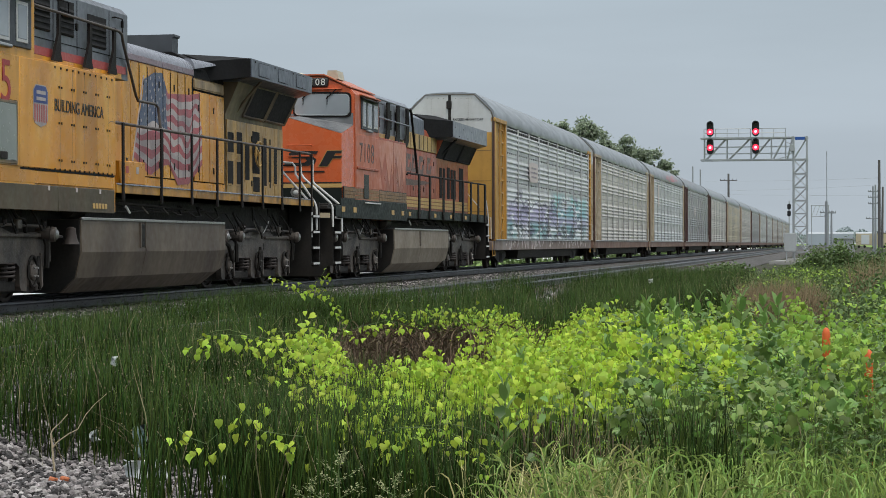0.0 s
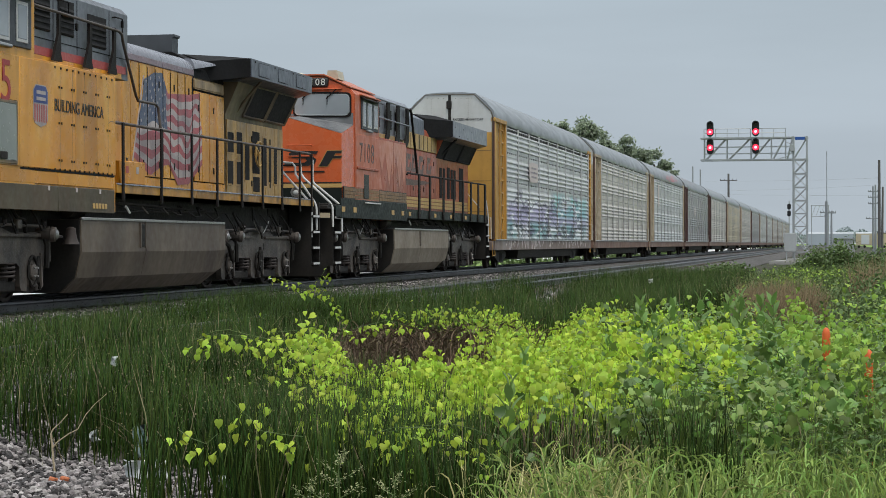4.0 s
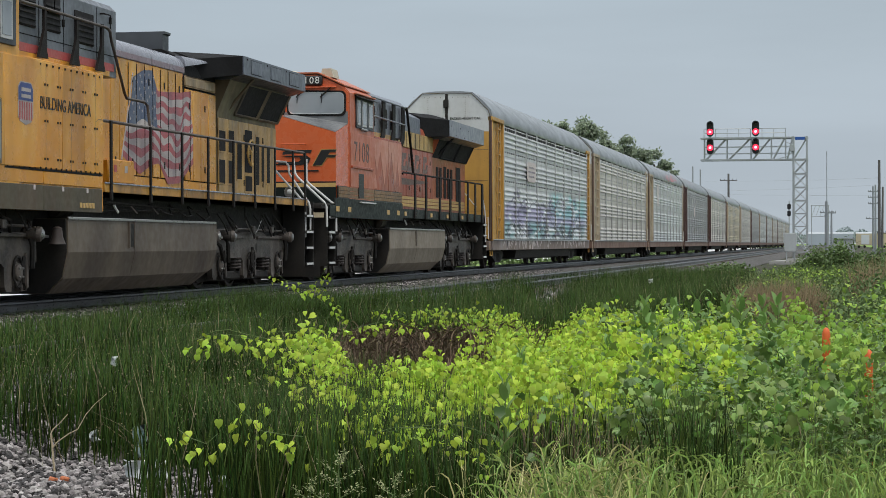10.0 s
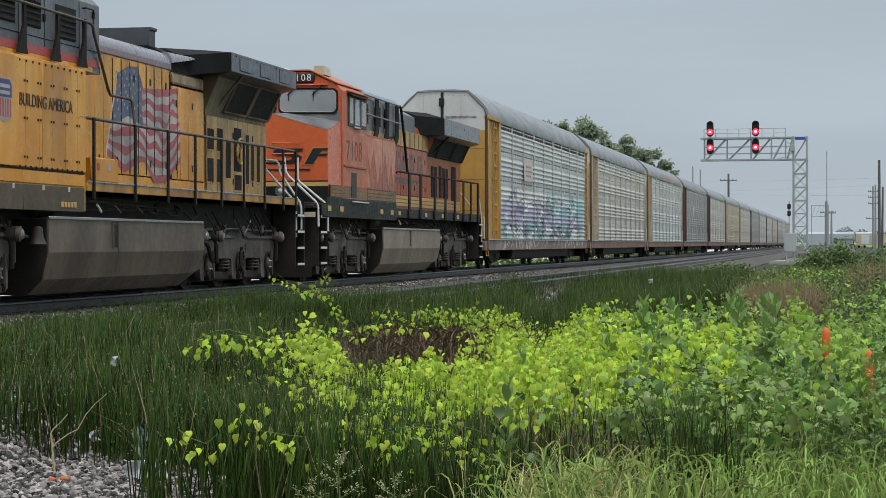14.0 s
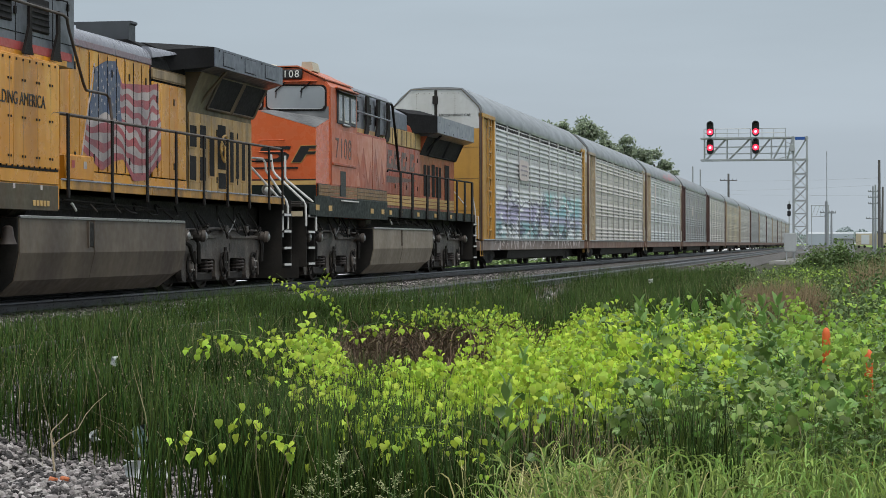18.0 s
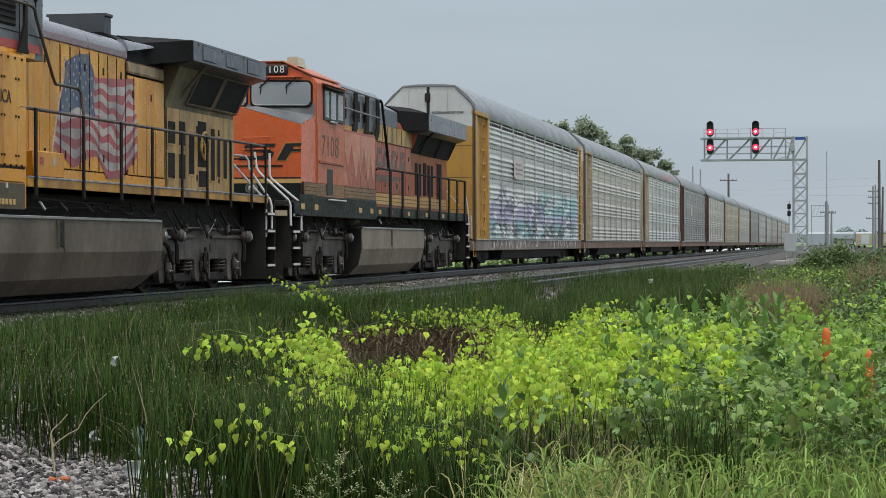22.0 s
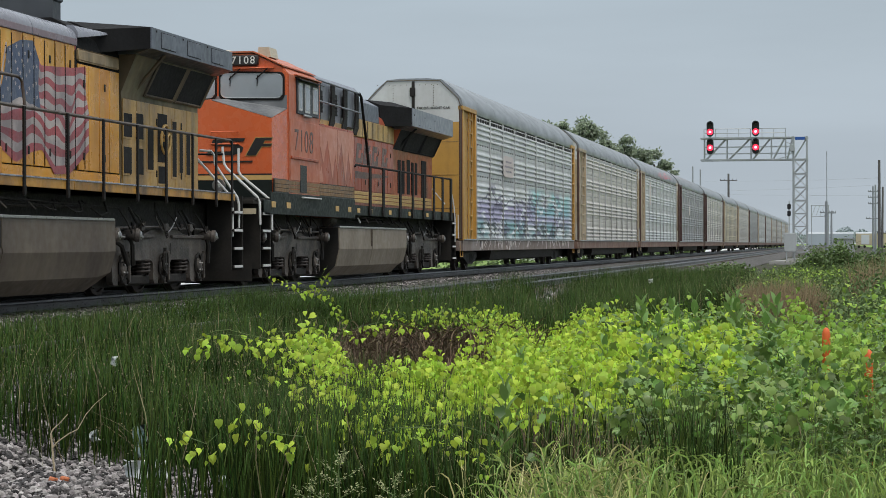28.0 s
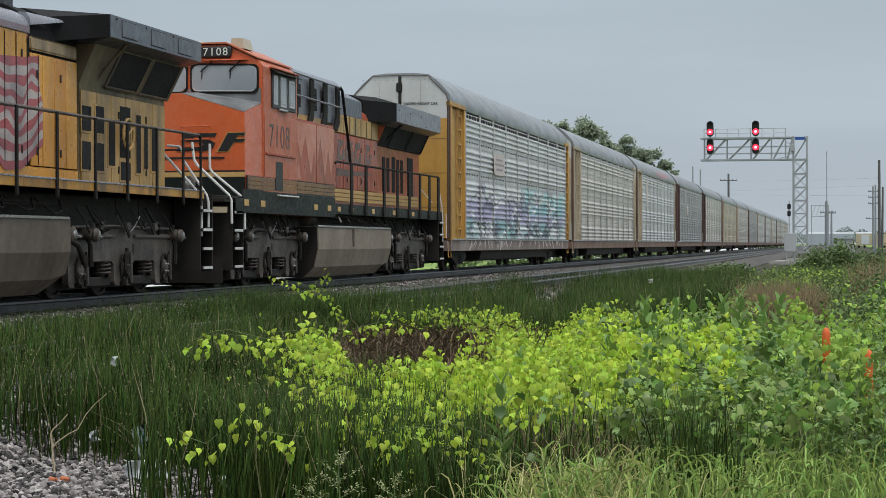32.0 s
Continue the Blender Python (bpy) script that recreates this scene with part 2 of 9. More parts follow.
M_SHB = mat("shield_blue", (0.04, 0.07, 0.25), 0.45)
M_RUST = mat("rusty_wheel", (0.06, 0.045, 0.038), 0.6, second=(0.03, 0.025, 0.022), scale=5, amount=0.6)

M_RACK = mat("galvanised_panel", (0.63, 0.645, 0.645), 0.45, 0.1, second=(0.52, 0.53, 0.535), scale=0.6, amount=0.6, dirt=(0.26, 0.24, 0.22), dirt_amount=0.3, dirt_scale=1.2, piece=0.07, drip=0.2)
M_POST = mat("pale_rack_post", (0.53, 0.54, 0.545), 0.5, 0.1, second=(0.43, 0.43, 0.425), scale=1.5, amount=0.6, dirt=(0.26, 0.22, 0.18), dirt_amount=0.4, drip=0.3)
M_RACK2 = mat("galvanised_panel_tan", (0.60, 0.57, 0.535), 0.5, 0.1, second=(0.46, 0.43, 0.38), scale=0.6, amount=0.6, dirt=(0.2, 0.15, 0.11), dirt_amount=0.4, piece=0.08, drip=0.35)
M_RACK3 = mat("galvanised_panel_dark", (0.34, 0.345, 0.355), 0.5, 0.1, second=(0.21, 0.21, 0.21), scale=0.6, amount=0.6, dirt=(0.09, 0.08, 0.08), dirt_amount=0.5, piece=0.08, drip=0.30)
M_RACK4 = mat("galvanised_panel_yellowed", (0.54, 0.47, 0.33), 0.55, 0.1, second=(0.45, 0.4, 0.3), scale=0.6, amount=0.6, dirt=(0.2, 0.15, 0.1), dirt_amount=0.4, piece=0.08, drip=0.35)
M_RYEL = mat("ochre_rack_paint", (0.58, 0.33, 0.075), 0.5, second=(0.48, 0.26, 0.065), scale=0.8, amount=0.6, dirt=(0.20, 0.10, 0.05), dirt_amount=0.35, dirt_scale=2.2, drip=0.40)
M_RTAN = mat("tan_rack_paint", (0.54, 0.47, 0.36), 0.55, second=(0.44, 0.32, 0.18), scale=0.8, amount=0.7, dirt=(0.17, 0.10, 0.06), dirt_amount=0.5, dirt_scale=2.2, drip=0.4)
M_RBROWN = mat("oxide_rack_paint", (0.10, 0.05, 0.045), 0.6, second=(0.07, 0.04, 0.035), scale=1, amount=0.5)
M_RWHITE = mat("white_end_paint", (0.62, 0.63, 0.62), 0.5, second=(0.5, 0.5, 0.49), scale=0.9, amount=0.5, dirt=(0.3, 0.27, 0.24), dirt_amount=0.3, dirt_scale=1.5, drip=0.25)
M_RROOF = mat("grey_rack_roof", (0.26, 0.28, 0.30), 0.4, 0.1, spec=0.35, second=(0.22, 0.237, 0.255), scale=0.25, amount=0.6, stretch=(1, 0.4, 1), dirt=(0.17, 0.17, 0.17), dirt_amount=0.25, dirt_scale=0.35, dirt_stretch=(1, 0.5, 1))
M_RSILL = mat("brown_dusty_sill", (0.185, 0.135, 0.11), 0.7, second=(0.25, 0.205, 0.18), scale=0.5, amount=0.8, dirt=(0.42, 0.39, 0.37), dirt_amount=0.45, dirt_scale=1.1, dirt_stretch=(1, 1, 0.5), drip=0.55)
M_RSILL2 = mat("rusty_side_sill", (0.215, 0.125, 0.09), 0.7, second=(0.14, 0.085, 0.065), scale=0.6, amount=0.8, dirt=(0.36, 0.30, 0.26), dirt_amount=0.4, dirt_scale=1.3, dirt_stretch=(1, 1, 0.4), drip=0.5)
# colour for the red signal lamps' reflection, laid on as patches
M_LAMPSHINE = mat("red_lamp_reflection", (0.55, 0.20, 0.22), 0.5, second=(0.45, 0.26, 0.27), scale=1.5, amount=0.7)
M_LOGOW = mat("faded_emblem", (0.66, 0.58, 0.56), 0.5, second=(0.6, 0.5, 0.47), scale=2, amount=0.6)


def graffiti(name):
    """Galvanised panels with washed-out spray paint across their lower half: fields of colour and drawn lines."""
    m = mat(name, (0.63, 0.645, 0.645), 0.45, 0.1, second=(0.52, 0.53, 0.535), scale=0.6, amount=0.5, dirt=(0.26, 0.24, 0.22), dirt_amount=0.3, dirt_scale=1.2, drip=0.2)
    n, l = m.node_tree.nodes, m.node_tree.links
    p = n["Principled BSDF"]
    col = p.inputs["Base Color"].links[0].from_socket
    co, sep = n.new("ShaderNodeTexCoord"), n.new("ShaderNodeSeparateXYZ")
    l.new(co.outputs["Object"], sep.inputs[0])

    def ramp(src, a, b, lo=0.0, hi=1.0):
        r = n.new("ShaderNodeMapRange")
        r.inputs["From Min"].default_value, r.inputs["From Max"].default_value = a, b
        r.inputs["To Min"].default_value, r.inputs["To Max"].default_value = lo, hi
        l.new(src, r.inputs["Value"])
        return r.outputs["Result"]

    def math2(op, a, b):
        t = n.new("ShaderNodeMath")
        t.operation = op
        for i, v in enumerate((a, b)):
            if isinstance(v, float):
                t.inputs[i].default_value = v
            else:
                l.new(v, t.inputs[i])
        return t.outputs[0]

    def field(scale, seed, stretch):
        mp, t = n.new("ShaderNodeMapping"), n.new("ShaderNodeTexNoise")
        mp.inputs["Location"].default_value, mp.inputs["Scale"].default_value = (seed, seed, seed), stretch
        t.inputs["Scale"].default_value, t.inputs["Detail"].default_value = scale, 2.5
        l.new(co.outputs["Object"], mp.inputs["Vector"])
        l.new(mp.outputs[0], t.inputs["Vector"])
        return t.outputs["Fac"]

    y, z = sep.outputs["Y"], sep.outputs["Z"]
    for z0, z1, y0, y1, paint, sc, seed, cut, amt, line in (
        (1.35, 2.35, 2.0, 27.0, (0.36, 0.31, 0.54), 0.5, 3.0, 0.27, 0.72, 0.0),
        (1.75, 2.95, 14.0, 27.0, (0.19, 0.50, 0.51), 0.6, 9.0, 0.42, 0.75, 0.0),
        (0.9, 1.75, 2.0, 26.5, (0.14, 0.37, 0.38), 0.7, 17.0, 0.42, 0.8, 0.0),
        (0.9, 2.7, 2.0, 25.0, (0.80, 0.82, 0.83), 0.8, 29.0, 0.5, 0.85, 0.035),
        (0.9, 1.75, 2.6, 26.0, (0.03, 0.05, 0.06), 1.3, 23.0, 0.5, 0.95, 0.05),
        (0.9, 2.9, 3.0, 26.0, (0.10, 0.09, 0.16), 1.1, 37.0, 0.5, 0.8, 0.03),
    ):
        f = field(sc, seed, (1.0, 0.34, 1.1))
        if line:
            k = ramp(math2("ABSOLUTE", math2("SUBTRACT", f, cut), 0.0), line, line * 0.5)
        else:
            k = ramp(f, cut, cut + 0.10)
        for lo, hi, src in ((z0, z1, z), (y0, y1, y)):
            w = 0.25 if src is z else 2.0
            k = math2("MULTIPLY", k, ramp(src, lo, lo + w))
            k = math2("MULTIPLY", k, ramp(src, hi, hi - w))
        mx = n.new("ShaderNodeMix")
        mx.data_type = "RGBA"
        mx.inputs["B"].default_value = (*paint, 1)
        l.new(math2("MULTIPLY", k, amt), mx.inputs["Factor"])
        l.new(col, mx.inputs["A"])
        col = mx.outputs["Result"]
    l.new(col, p.inputs["Base Color"])
    return m


M_GRAF = graffiti("spray_painted_panel")

M_RAIL = mat("worn_rail", (0.115, 0.118, 0.125), 0.36, 0.45, second=(0.06, 0.056, 0.056), scale=2, amount=0.7)
M_TIE = mat("weathered_tie", (0.12, 0.10, 0.085), 0.85, second=(0.07, 0.06, 0.05), scale=4, amount=0.6, bump=0.4, piece=0.2)
M_BALLAST = mat("crushed_ballast", (0.125, 0.117, 0.11), 0.85, second=(0.05, 0.047, 0.044), scale=14, amount=0.8, dirt=(0.045, 0.04, 0.034), dirt_amount=0.7, dirt_scale=1.6, dirt_stretch=(1, 1, 1), bump=1.0, bump_scale=22)
M_STONE = mat("ballast_stone", (0.295, 0.272, 0.263), 0.75, second=(0.145, 0.125, 0.12), scale=12, amount=0.7, bump=0.3, island=0.8, spec=0.25)
M_STONE1 = mat("ballast_stone_single", (0.295, 0.272, 0.263), 0.75, second=(0.145, 0.125, 0.12), scale=1.5, amount=0.7, bump=0.3, bump_scale=3, piece=0.8, spec=0.25)
M_SOIL = mat("damp_soil_and_thatch", (0.045, 0.04, 0.024), 0.95, second=(0.03, 0.045, 0.014), scale=0.35, amount=0.8, dirt=(0.07, 0.055, 0.035), dirt_amount=0.4, dirt_scale=0.12, dirt_stretch=(1, 1, 1), bump=0.6, bump_scale=9)
M_FIELD = mat("bright_mown_field", (0.22, 0.33, 0.07), 0.95, second=(0.16, 0.26, 0.06), scale=0.06, amount=0.8, bump=0.4, bump_scale=6)
M_ROAD = mat("pale_wet_gravel_road", (0.62, 0.62, 0.60), 0.5, second=(0.5, 0.5, 0.48), scale=0.4, amount=0.5, bump=0.2, bump_scale=20)
M_GALV = mat("galvanised_steel", (0.40, 0.42, 0.43), 0.45, 0.4, second=(0.33, 0.35, 0.36), scale=2, amount=0.5)
M_SIGBLK = mat("black_signal_housing", (0.015, 0.015, 0.017), 0.5)
M_SIGRED = glow("red_signal_lamp", (1.0, 0.03, 0.07), 2.2)
M_SIGCORE = glow("bright_lamp_core", (1.0, 0.30, 0.36), 3.5)
M_LENS = mat("unlit_lens", (0.03, 0.02, 0.02), 0.15)
M_BLUE = mat("blue_plate", (0.03, 0.10, 0.36), 0.5)
M_WOODP = mat("creosoted_pole", (0.10, 0.095, 0.095), 0.85, second=(0.14, 0.135, 0.13), scale=3, amount=0.6, stretch=(1, 1, 0.1))
# weathered grey, paled further to put haze on the distant poles
M_GREYP = mat("weathered_pole_with_haze", (0.28, 0.30, 0.32), 0.8, second=(0.22, 0.235, 0.25), scale=3, amount=0.5, stretch=(1, 1, 0.1))
M_WIRE = mat("aged_wire", (0.42, 0.44, 0.46), 0.6)
M_CONC = mat("pale_concrete", (0.42, 0.41, 0.39), 0.85, second=(0.33, 0.32, 0.30), scale=2, amount=0.6, bump=0.2)
M_CABIN = mat("grey_cabinet_paint", (0.38, 0.40, 0.41), 0.55, second=(0.32, 0.34, 0.35), scale=1, amount=0.5)
M_FARW = mat("white_car_paint", (0.6, 0.63, 0.66), 0.5, second=(0.5, 0.53, 0.56), scale=0.3, amount=0.5)
# these two car paints are lightened and dulled to carry distance haze
M_FARG = mat("hazed_grey_car_paint", (0.42, 0.47, 0.52), 0.5, second=(0.37, 0.42, 0.46), scale=0.3, amount=0.5)
M_FARY = mat("hazed_ochre_car_paint", (0.50, 0.43, 0.31), 0.5, second=(0.46, 0.39, 0.28), scale=0.3, amount=0.5)
M_ORSTAKE = mat("orange_plastic", (0.75, 0.14, 0.03), 0.5, second=(0.6, 0.12, 0.04), scale=5, amount=0.4)
M_LITTER = mat("white_plastic_litter", (0.7, 0.72, 0.72), 0.4, second=(0.5, 0.52, 0.52), scale=9, amount=0.5)
M_LITBLUE = mat("pale_blue_plastic", (0.4, 0.55, 0.55), 0.3, second=(0.6, 0.65, 0.64), scale=9, amount=0.6)
M_BRICKF = mat("orange_brick_bit", (0.5, 0.16, 0.07), 0.85, bump=0.4)
M_TWIG = mat("bleached_twig", (0.5, 0.41, 0.27), 0.8, second=(0.36, 0.28, 0.18), scale=9, amount=0.5)

M_VINE = mat("grape_leaf", (0.52, 0.69, 0.09), 0.5, second=(0.35, 0.51, 0.055), scale=0.7, amount=0.65, island=0.42, thin=0.42, spec=0.2)
M_VINE2 = mat("older_vine_leaf", (0.35, 0.52, 0.09), 0.5, second=(0.18, 0.315, 0.05), scale=0.7, amount=0.65, island=0.42, thin=0.4, spec=0.25)
M_WEED = mat("weed_leaf", (0.225, 0.35, 0.085), 0.42, second=(0.078, 0.15, 0.036), scale=0.9, amount=0.8, island=0.58, thin=0.26, spec=0.4)
M_MILK = mat("pale_milkweed_leaf", (0.22, 0.36, 0.10), 0.42, second=(0.14, 0.25, 0.065), scale=0.6, amount=0.5, piece=0.2, thin=0.28, spec=0.35)
M_STONED = mat("dark_ballast_stone", (0.05, 0.046, 0.045), 0.7, second=(0.028, 0.026, 0.026), scale=8, amount=0.7, island=0.5, piece=0.0, bump=0.3, spec=0.3)
M_SAGE = mat("pale_sage_leaf", (0.40, 0.42, 0.22), 0.6, second=(0.3, 0.33, 0.15), scale=3, amount=0.5, island=0.35, thin=0.2, spec=0.25)
M_REED = mat("reed_stem", (0.039, 0.073, 0.014), 0.6, second=(0.016, 0.032, 0.006), scale=0.5, amount=0.7, island=0.7, spec=0.10)
M_REEDP = mat("pale_dry_stem", (0.24, 0.21, 0.11), 0.7, second=(0.16, 0.13, 0.07), scale=2, amount=0.5, island=0.3)
M_GRASS = mat("long_grass", (0.38, 0.51, 0.15), 0.42, second=(0.20, 0.305, 0.075), scale=0.8, amount=0.7, island=0.55, thin=0.34, spec=0.35)
# green dulled so the colour itself holds the haze farther back
M_FGRASS = mat("haze_greyed_far_grass", (0.19, 0.25, 0.10), 0.6, second=(0.12, 0.165, 0.065), scale=0.5, amount=0.8, island=0.45, thin=0.3, spec=0.15)
M_STRAW = mat("straw_grass", (0.68, 0.65, 0.32), 0.7, second=(0.55, 0.52, 0.24), scale=0.8, amount=0.6, island=0.3, thin=0.2, spec=0.15)
M_BROWN = mat("dead_brown_stem", (0.20, 0.143, 0.09), 0.8, second=(0.11, 0.08, 0.052), scale=1, amount=0.7, island=0.5)
M_TAN = mat("rusty_seeding_grass", (0.215, 0.155, 0.082), 0.8, second=(0.15, 0.135, 0.065), scale=0.6, amount=0.6, island=0.4, thin=0.2)
M_STEMG = mat("green_stalk", (0.13, 0.19, 0.06), 0.6, island=0.2)
M_BUSH = mat("bush_leaf", (0.15, 0.22, 0.08), 0.6, second=(0.075, 0.125, 0.042), scale=0.5, amount=0.8, island=0.36, thin=0.25, spec=0.2)
M_BARK = mat("tree_bark", (0.09, 0.075, 0.06), 0.9, second=(0.06, 0.05, 0.04), scale=4, amount=0.6, bump=0.5)
# base lightened and greyed to put some distance haze into the crowns
M_TREE = mat("tree_leaf", (0.36, 0.415, 0.31), 0.6, second=(0.21, 0.265, 0.165), scale=0.3, amount=0.6, island=0.3, thin=0.35)
# leaf colour paled and greyed to carry the haze over the horizon
M_FARTREE = mat("hazed_far_tree_leaf", (0.3, 0.36, 0.36), 0.8, second=(0.26, 0.31, 0.32), scale=0.1, amount=0.5, island=0.2)


# ---- mesh builders ----
class Shape:
    """Gathers faces for one mesh."""

    def __init__(self):
        self.v, self.f, self.m = [], [], []

    def face(self, pts, mi=0):
        k = len(self.v)
        self.v += [tuple(p) for p in pts]
        self.f.append(tuple(range(k, k + len(pts))))
        self.m.append(mi)
        return self

    def box(self, x0, x1, y0, y1, z0, z1, c=0.0, mi=0):
        lo, hi = (min(x0, x1), min(y0, y1), min(z0, z1)), (max(x0, x1), max(y0, y1), max(z0, z1))
        k = len(self.v)
        if c <= 0:
            self.v += [(hi[0] if i & 1 else lo[0], hi[1] if i & 2 else lo[1], hi[2] if i & 4 else lo[2]) for i in range(8)]
            fs = [(0, 2, 3, 1), (4, 5, 7, 6), (0, 1, 5, 4), (2, 6, 7, 3), (0, 4, 6, 2), (1, 3, 7, 5)]
            self.f += [tuple(k + i for i in q) for q in fs]
            self.m += [mi] * 6
            return self
        idx = {}
        for i in range(8):
            s = (i & 1, i >> 1 & 1, i >> 2 & 1)
            for a in range(3):
                idx[s, a] = len(self.v)
                self.v.append(tuple((hi[b] if s[b] else lo[b]) + (0 if b == a else (-c if s[b] else c)) for b in range(3)))
        for a in range(3):
            b, d = (a + 1) % 3, (a + 2) % 3
            for sa in (0, 1):
                q = []
                for sb, sd in ((0, 0), (1, 0), (1, 1), (0, 1)):
                    s = [0, 0, 0]
                    s[a], s[b], s[d] = sa, sb, sd
                    q.append(idx[tuple(s), a])
                self.f.append(tuple(q if sa else q[::-1]))
                self.m.append(mi)
                for sb in (0, 1):
                    s0, s1 = [0, 0, 0], [0, 0, 0]
                    s0[a], s0[b], s0[d] = sa, sb, 0
                    s1[a], s1[b], s1[d] = sa, sb, 1
                    q = [idx[tuple(s0), a], idx[tuple(s0), b], idx[tuple(s1), b], idx[tuple(s1), a]]
                    self.f.append(tuple(q))
                    self.m.append(mi)
        for i in range(8):
            s = (i & 1, i >> 1 & 1, i >> 2 & 1)
            self.f.append((idx[s, 0], idx[s, 1], idx[s, 2]))
            self.m.append(mi)
        return self

    def prism(self, prof, lo, hi, axis="y", mi=0, prof2=None):
        """Extrudes a closed outline: (x, z) along y, (y, z) along x, or (x, y) along z."""
        put = {"y": lambda p, t: (p[0], t, p[1]), "x": lambda p, t: (t, p[0], p[1]), "z": lambda p, t: (p[0], p[1], t)}[axis]
        k, n = len(self.v), len(prof)
        self.v += [put(p, lo) for p in prof] + [put(p, hi) for p in (prof2 or prof)]
        self.f += [tuple(range(k, k + n)), tuple(range(k + 2 * n - 1, k + n - 1, -1))]
        self.f += [(k + i, k + n + i, k + n + (i + 1) % n, k + (i + 1) % n) for i in range(n)]
        self.m += [mi] * (n + 2)
        return self

    def tube(self, pts, r, n=6, mi=0, r1=None):
        pts = [Vector(p) for p in pts]
        k, m = len(self.v), len(pts)
        for i, p in enumerate(pts):
            d = (pts[min(i + 1, m - 1)] - pts[max(i - 1, 0)]).normalized()
            a = d.cross(Vector((0, 0, 1)) if abs(d.z) < 0.9 else Vector((1, 0, 0))).normalized()
            b = d.cross(a)
            rr = r if r1 is None else r + (r1 - r) * i / (m - 1)
            self.v += [tuple(p + rr * (math.cos(2 * math.pi * j / n) * a + math.sin(2 * math.pi * j / n) * b)) for j in range(n)]
        for i in range(m - 1):
            for j in range(n):
                a, b = k + i * n + j, k + i * n + (j + 1) % n
                self.f.append((a, b, b + n, a + n))
                self.m.append(mi)
        self.f += [tuple(range(k + n - 1, k - 1, -1)), tuple(range(k + (m - 1) * n, k + m * n))]
        self.m += [mi, mi]
        return self

    def lathe(self, p0, p1, radii, n=12, mi=0):
        """A turned body from p0 to p1: radii are (share of the length, radius)."""
        p0, p1 = Vector(p0), Vector(p1)
        d = (p1 - p0).normalized()
        a = d.cross(Vector((0, 0, 1)) if abs(d.z) < 0.9 else Vector((1, 0, 0))).normalized()
        b = d.cross(a)
        k, m = len(self.v), len(radii)
        for s, r in radii:
            c = p0.lerp(p1, s)
            self.v += [tuple(c + r * (math.cos(2 * math.pi * j / n) * a + math.sin(2 * math.pi * j / n) * b)) for j in range(n)]
        for i in range(m - 1):
            for j in range(n):
                q, w = k + i * n + j, k + i * n + (j + 1) % n
                self.f.append((q, w, w + n, q + n))
                self.m.append(mi)
        self.f += [tuple(range(k + n - 1, k - 1, -1)), tuple(range(k + (m - 1) * n, k + m * n))]
        self.m += [mi, mi]
        return self

    def data(self, name, mats, smooth=True):
        me = bpy.data.meshes.new(name)
        me.from_pydata(self.v, [], self.f)
        for m in mats if isinstance(mats, (list, tuple)) else [mats]:
            me.materials.append(m)
        if any(self.m):
            me.polygons.foreach_set("material_index", self.m)
        bm = bmesh.new()
        bm.from_mesh(me)
        bmesh.ops.recalc_face_normals(bm, faces=bm.faces)
        bm.to_mesh(me)
        bm.free()
        if smooth:
            me.polygons.foreach_set("use_smooth", [True] * len(me.polygons))
            me.set_sharp_from_angle(angle=radians(38))
        me.update()
        return me


def part(name, shape, material, parent=None, label="", at=None):
    """Links a shape, or a finished mesh, as ONE mesh object under a thing or a part."""
    ob = new(name, shape.data(name, material) if isinstance(shape, Shape) else shape)
    ob.parent = parent
    if at is not None:
        ob.matrix_basis = at if isinstance(at, Matrix) else Matrix.Translation(at)
    if label:
        ob["label"] = label
    return ob


def thing(name, at=(0, 0, 0), **tags):
    ob = new(name)
    ob.matrix_basis = at if isinstance(at, Matrix) else Matrix.Translation(at)
    return tagged(ob, **tags)


def text_mesh(name, words, size, material, thick=0.004):
    """Letters as a mesh, lying in the x, y plane, centred."""
    cu = bpy.data.curves.new(name, "FONT")
    cu.body, cu.size, cu.extrude, cu.align_x, cu.align_y = words, size, thick, "CENTER", "CENTER"
    ob = bpy.data.objects.new(name, cu)
    scene.collection.objects.link(ob)
    bpy.context.view_layer.update()
    me = bpy.data.meshes.new_from_object(ob.evaluated_get(bpy.context.evaluated_depsgraph_get()))
    me.name = name
    bpy.data.objects.remove(ob)
    me.materials.clear()
    me.materials.append(material)
    return me


# letters on a side wall that faces +x: the text's x runs along +y, its y runs up
ON_SIDE = Matrix(((0, 0, 1, 0), (1, 0, 0, 0), (0, 1, 0, 0), (0, 0, 0, 1)))
# letters on an end wall that faces -y: the text's x runs along +x
ON_END = Matrix(((1, 0, 0, 0), (0, 0, -1, 0), (0, 1, 0, 0), (0, 0, 0, 1)))

# ---- the line ----
TRACK_X, SIDING_X, SIDING_DROP = -12.653, -8.6, 0.145

# ---- ground, ballast, tracks ----
def ground_z(x, y):
    """Height of the open ground: flat fields, a low bank under the tracks."""
    if x < -22:
        z = -0.55
    elif x < -14.9:
        z = -0.55 + 0.05 * min(1, (x + 22) / 7.1)
    elif x < -6.4:
        z = -0.75
    else:
        z = -0.85
    if -30 < x < 30 and 0 < y < 200:
        z += 0.05 * noise.noise(Vector((x * 0.5, y * 0.5, 0.0)))
    return z


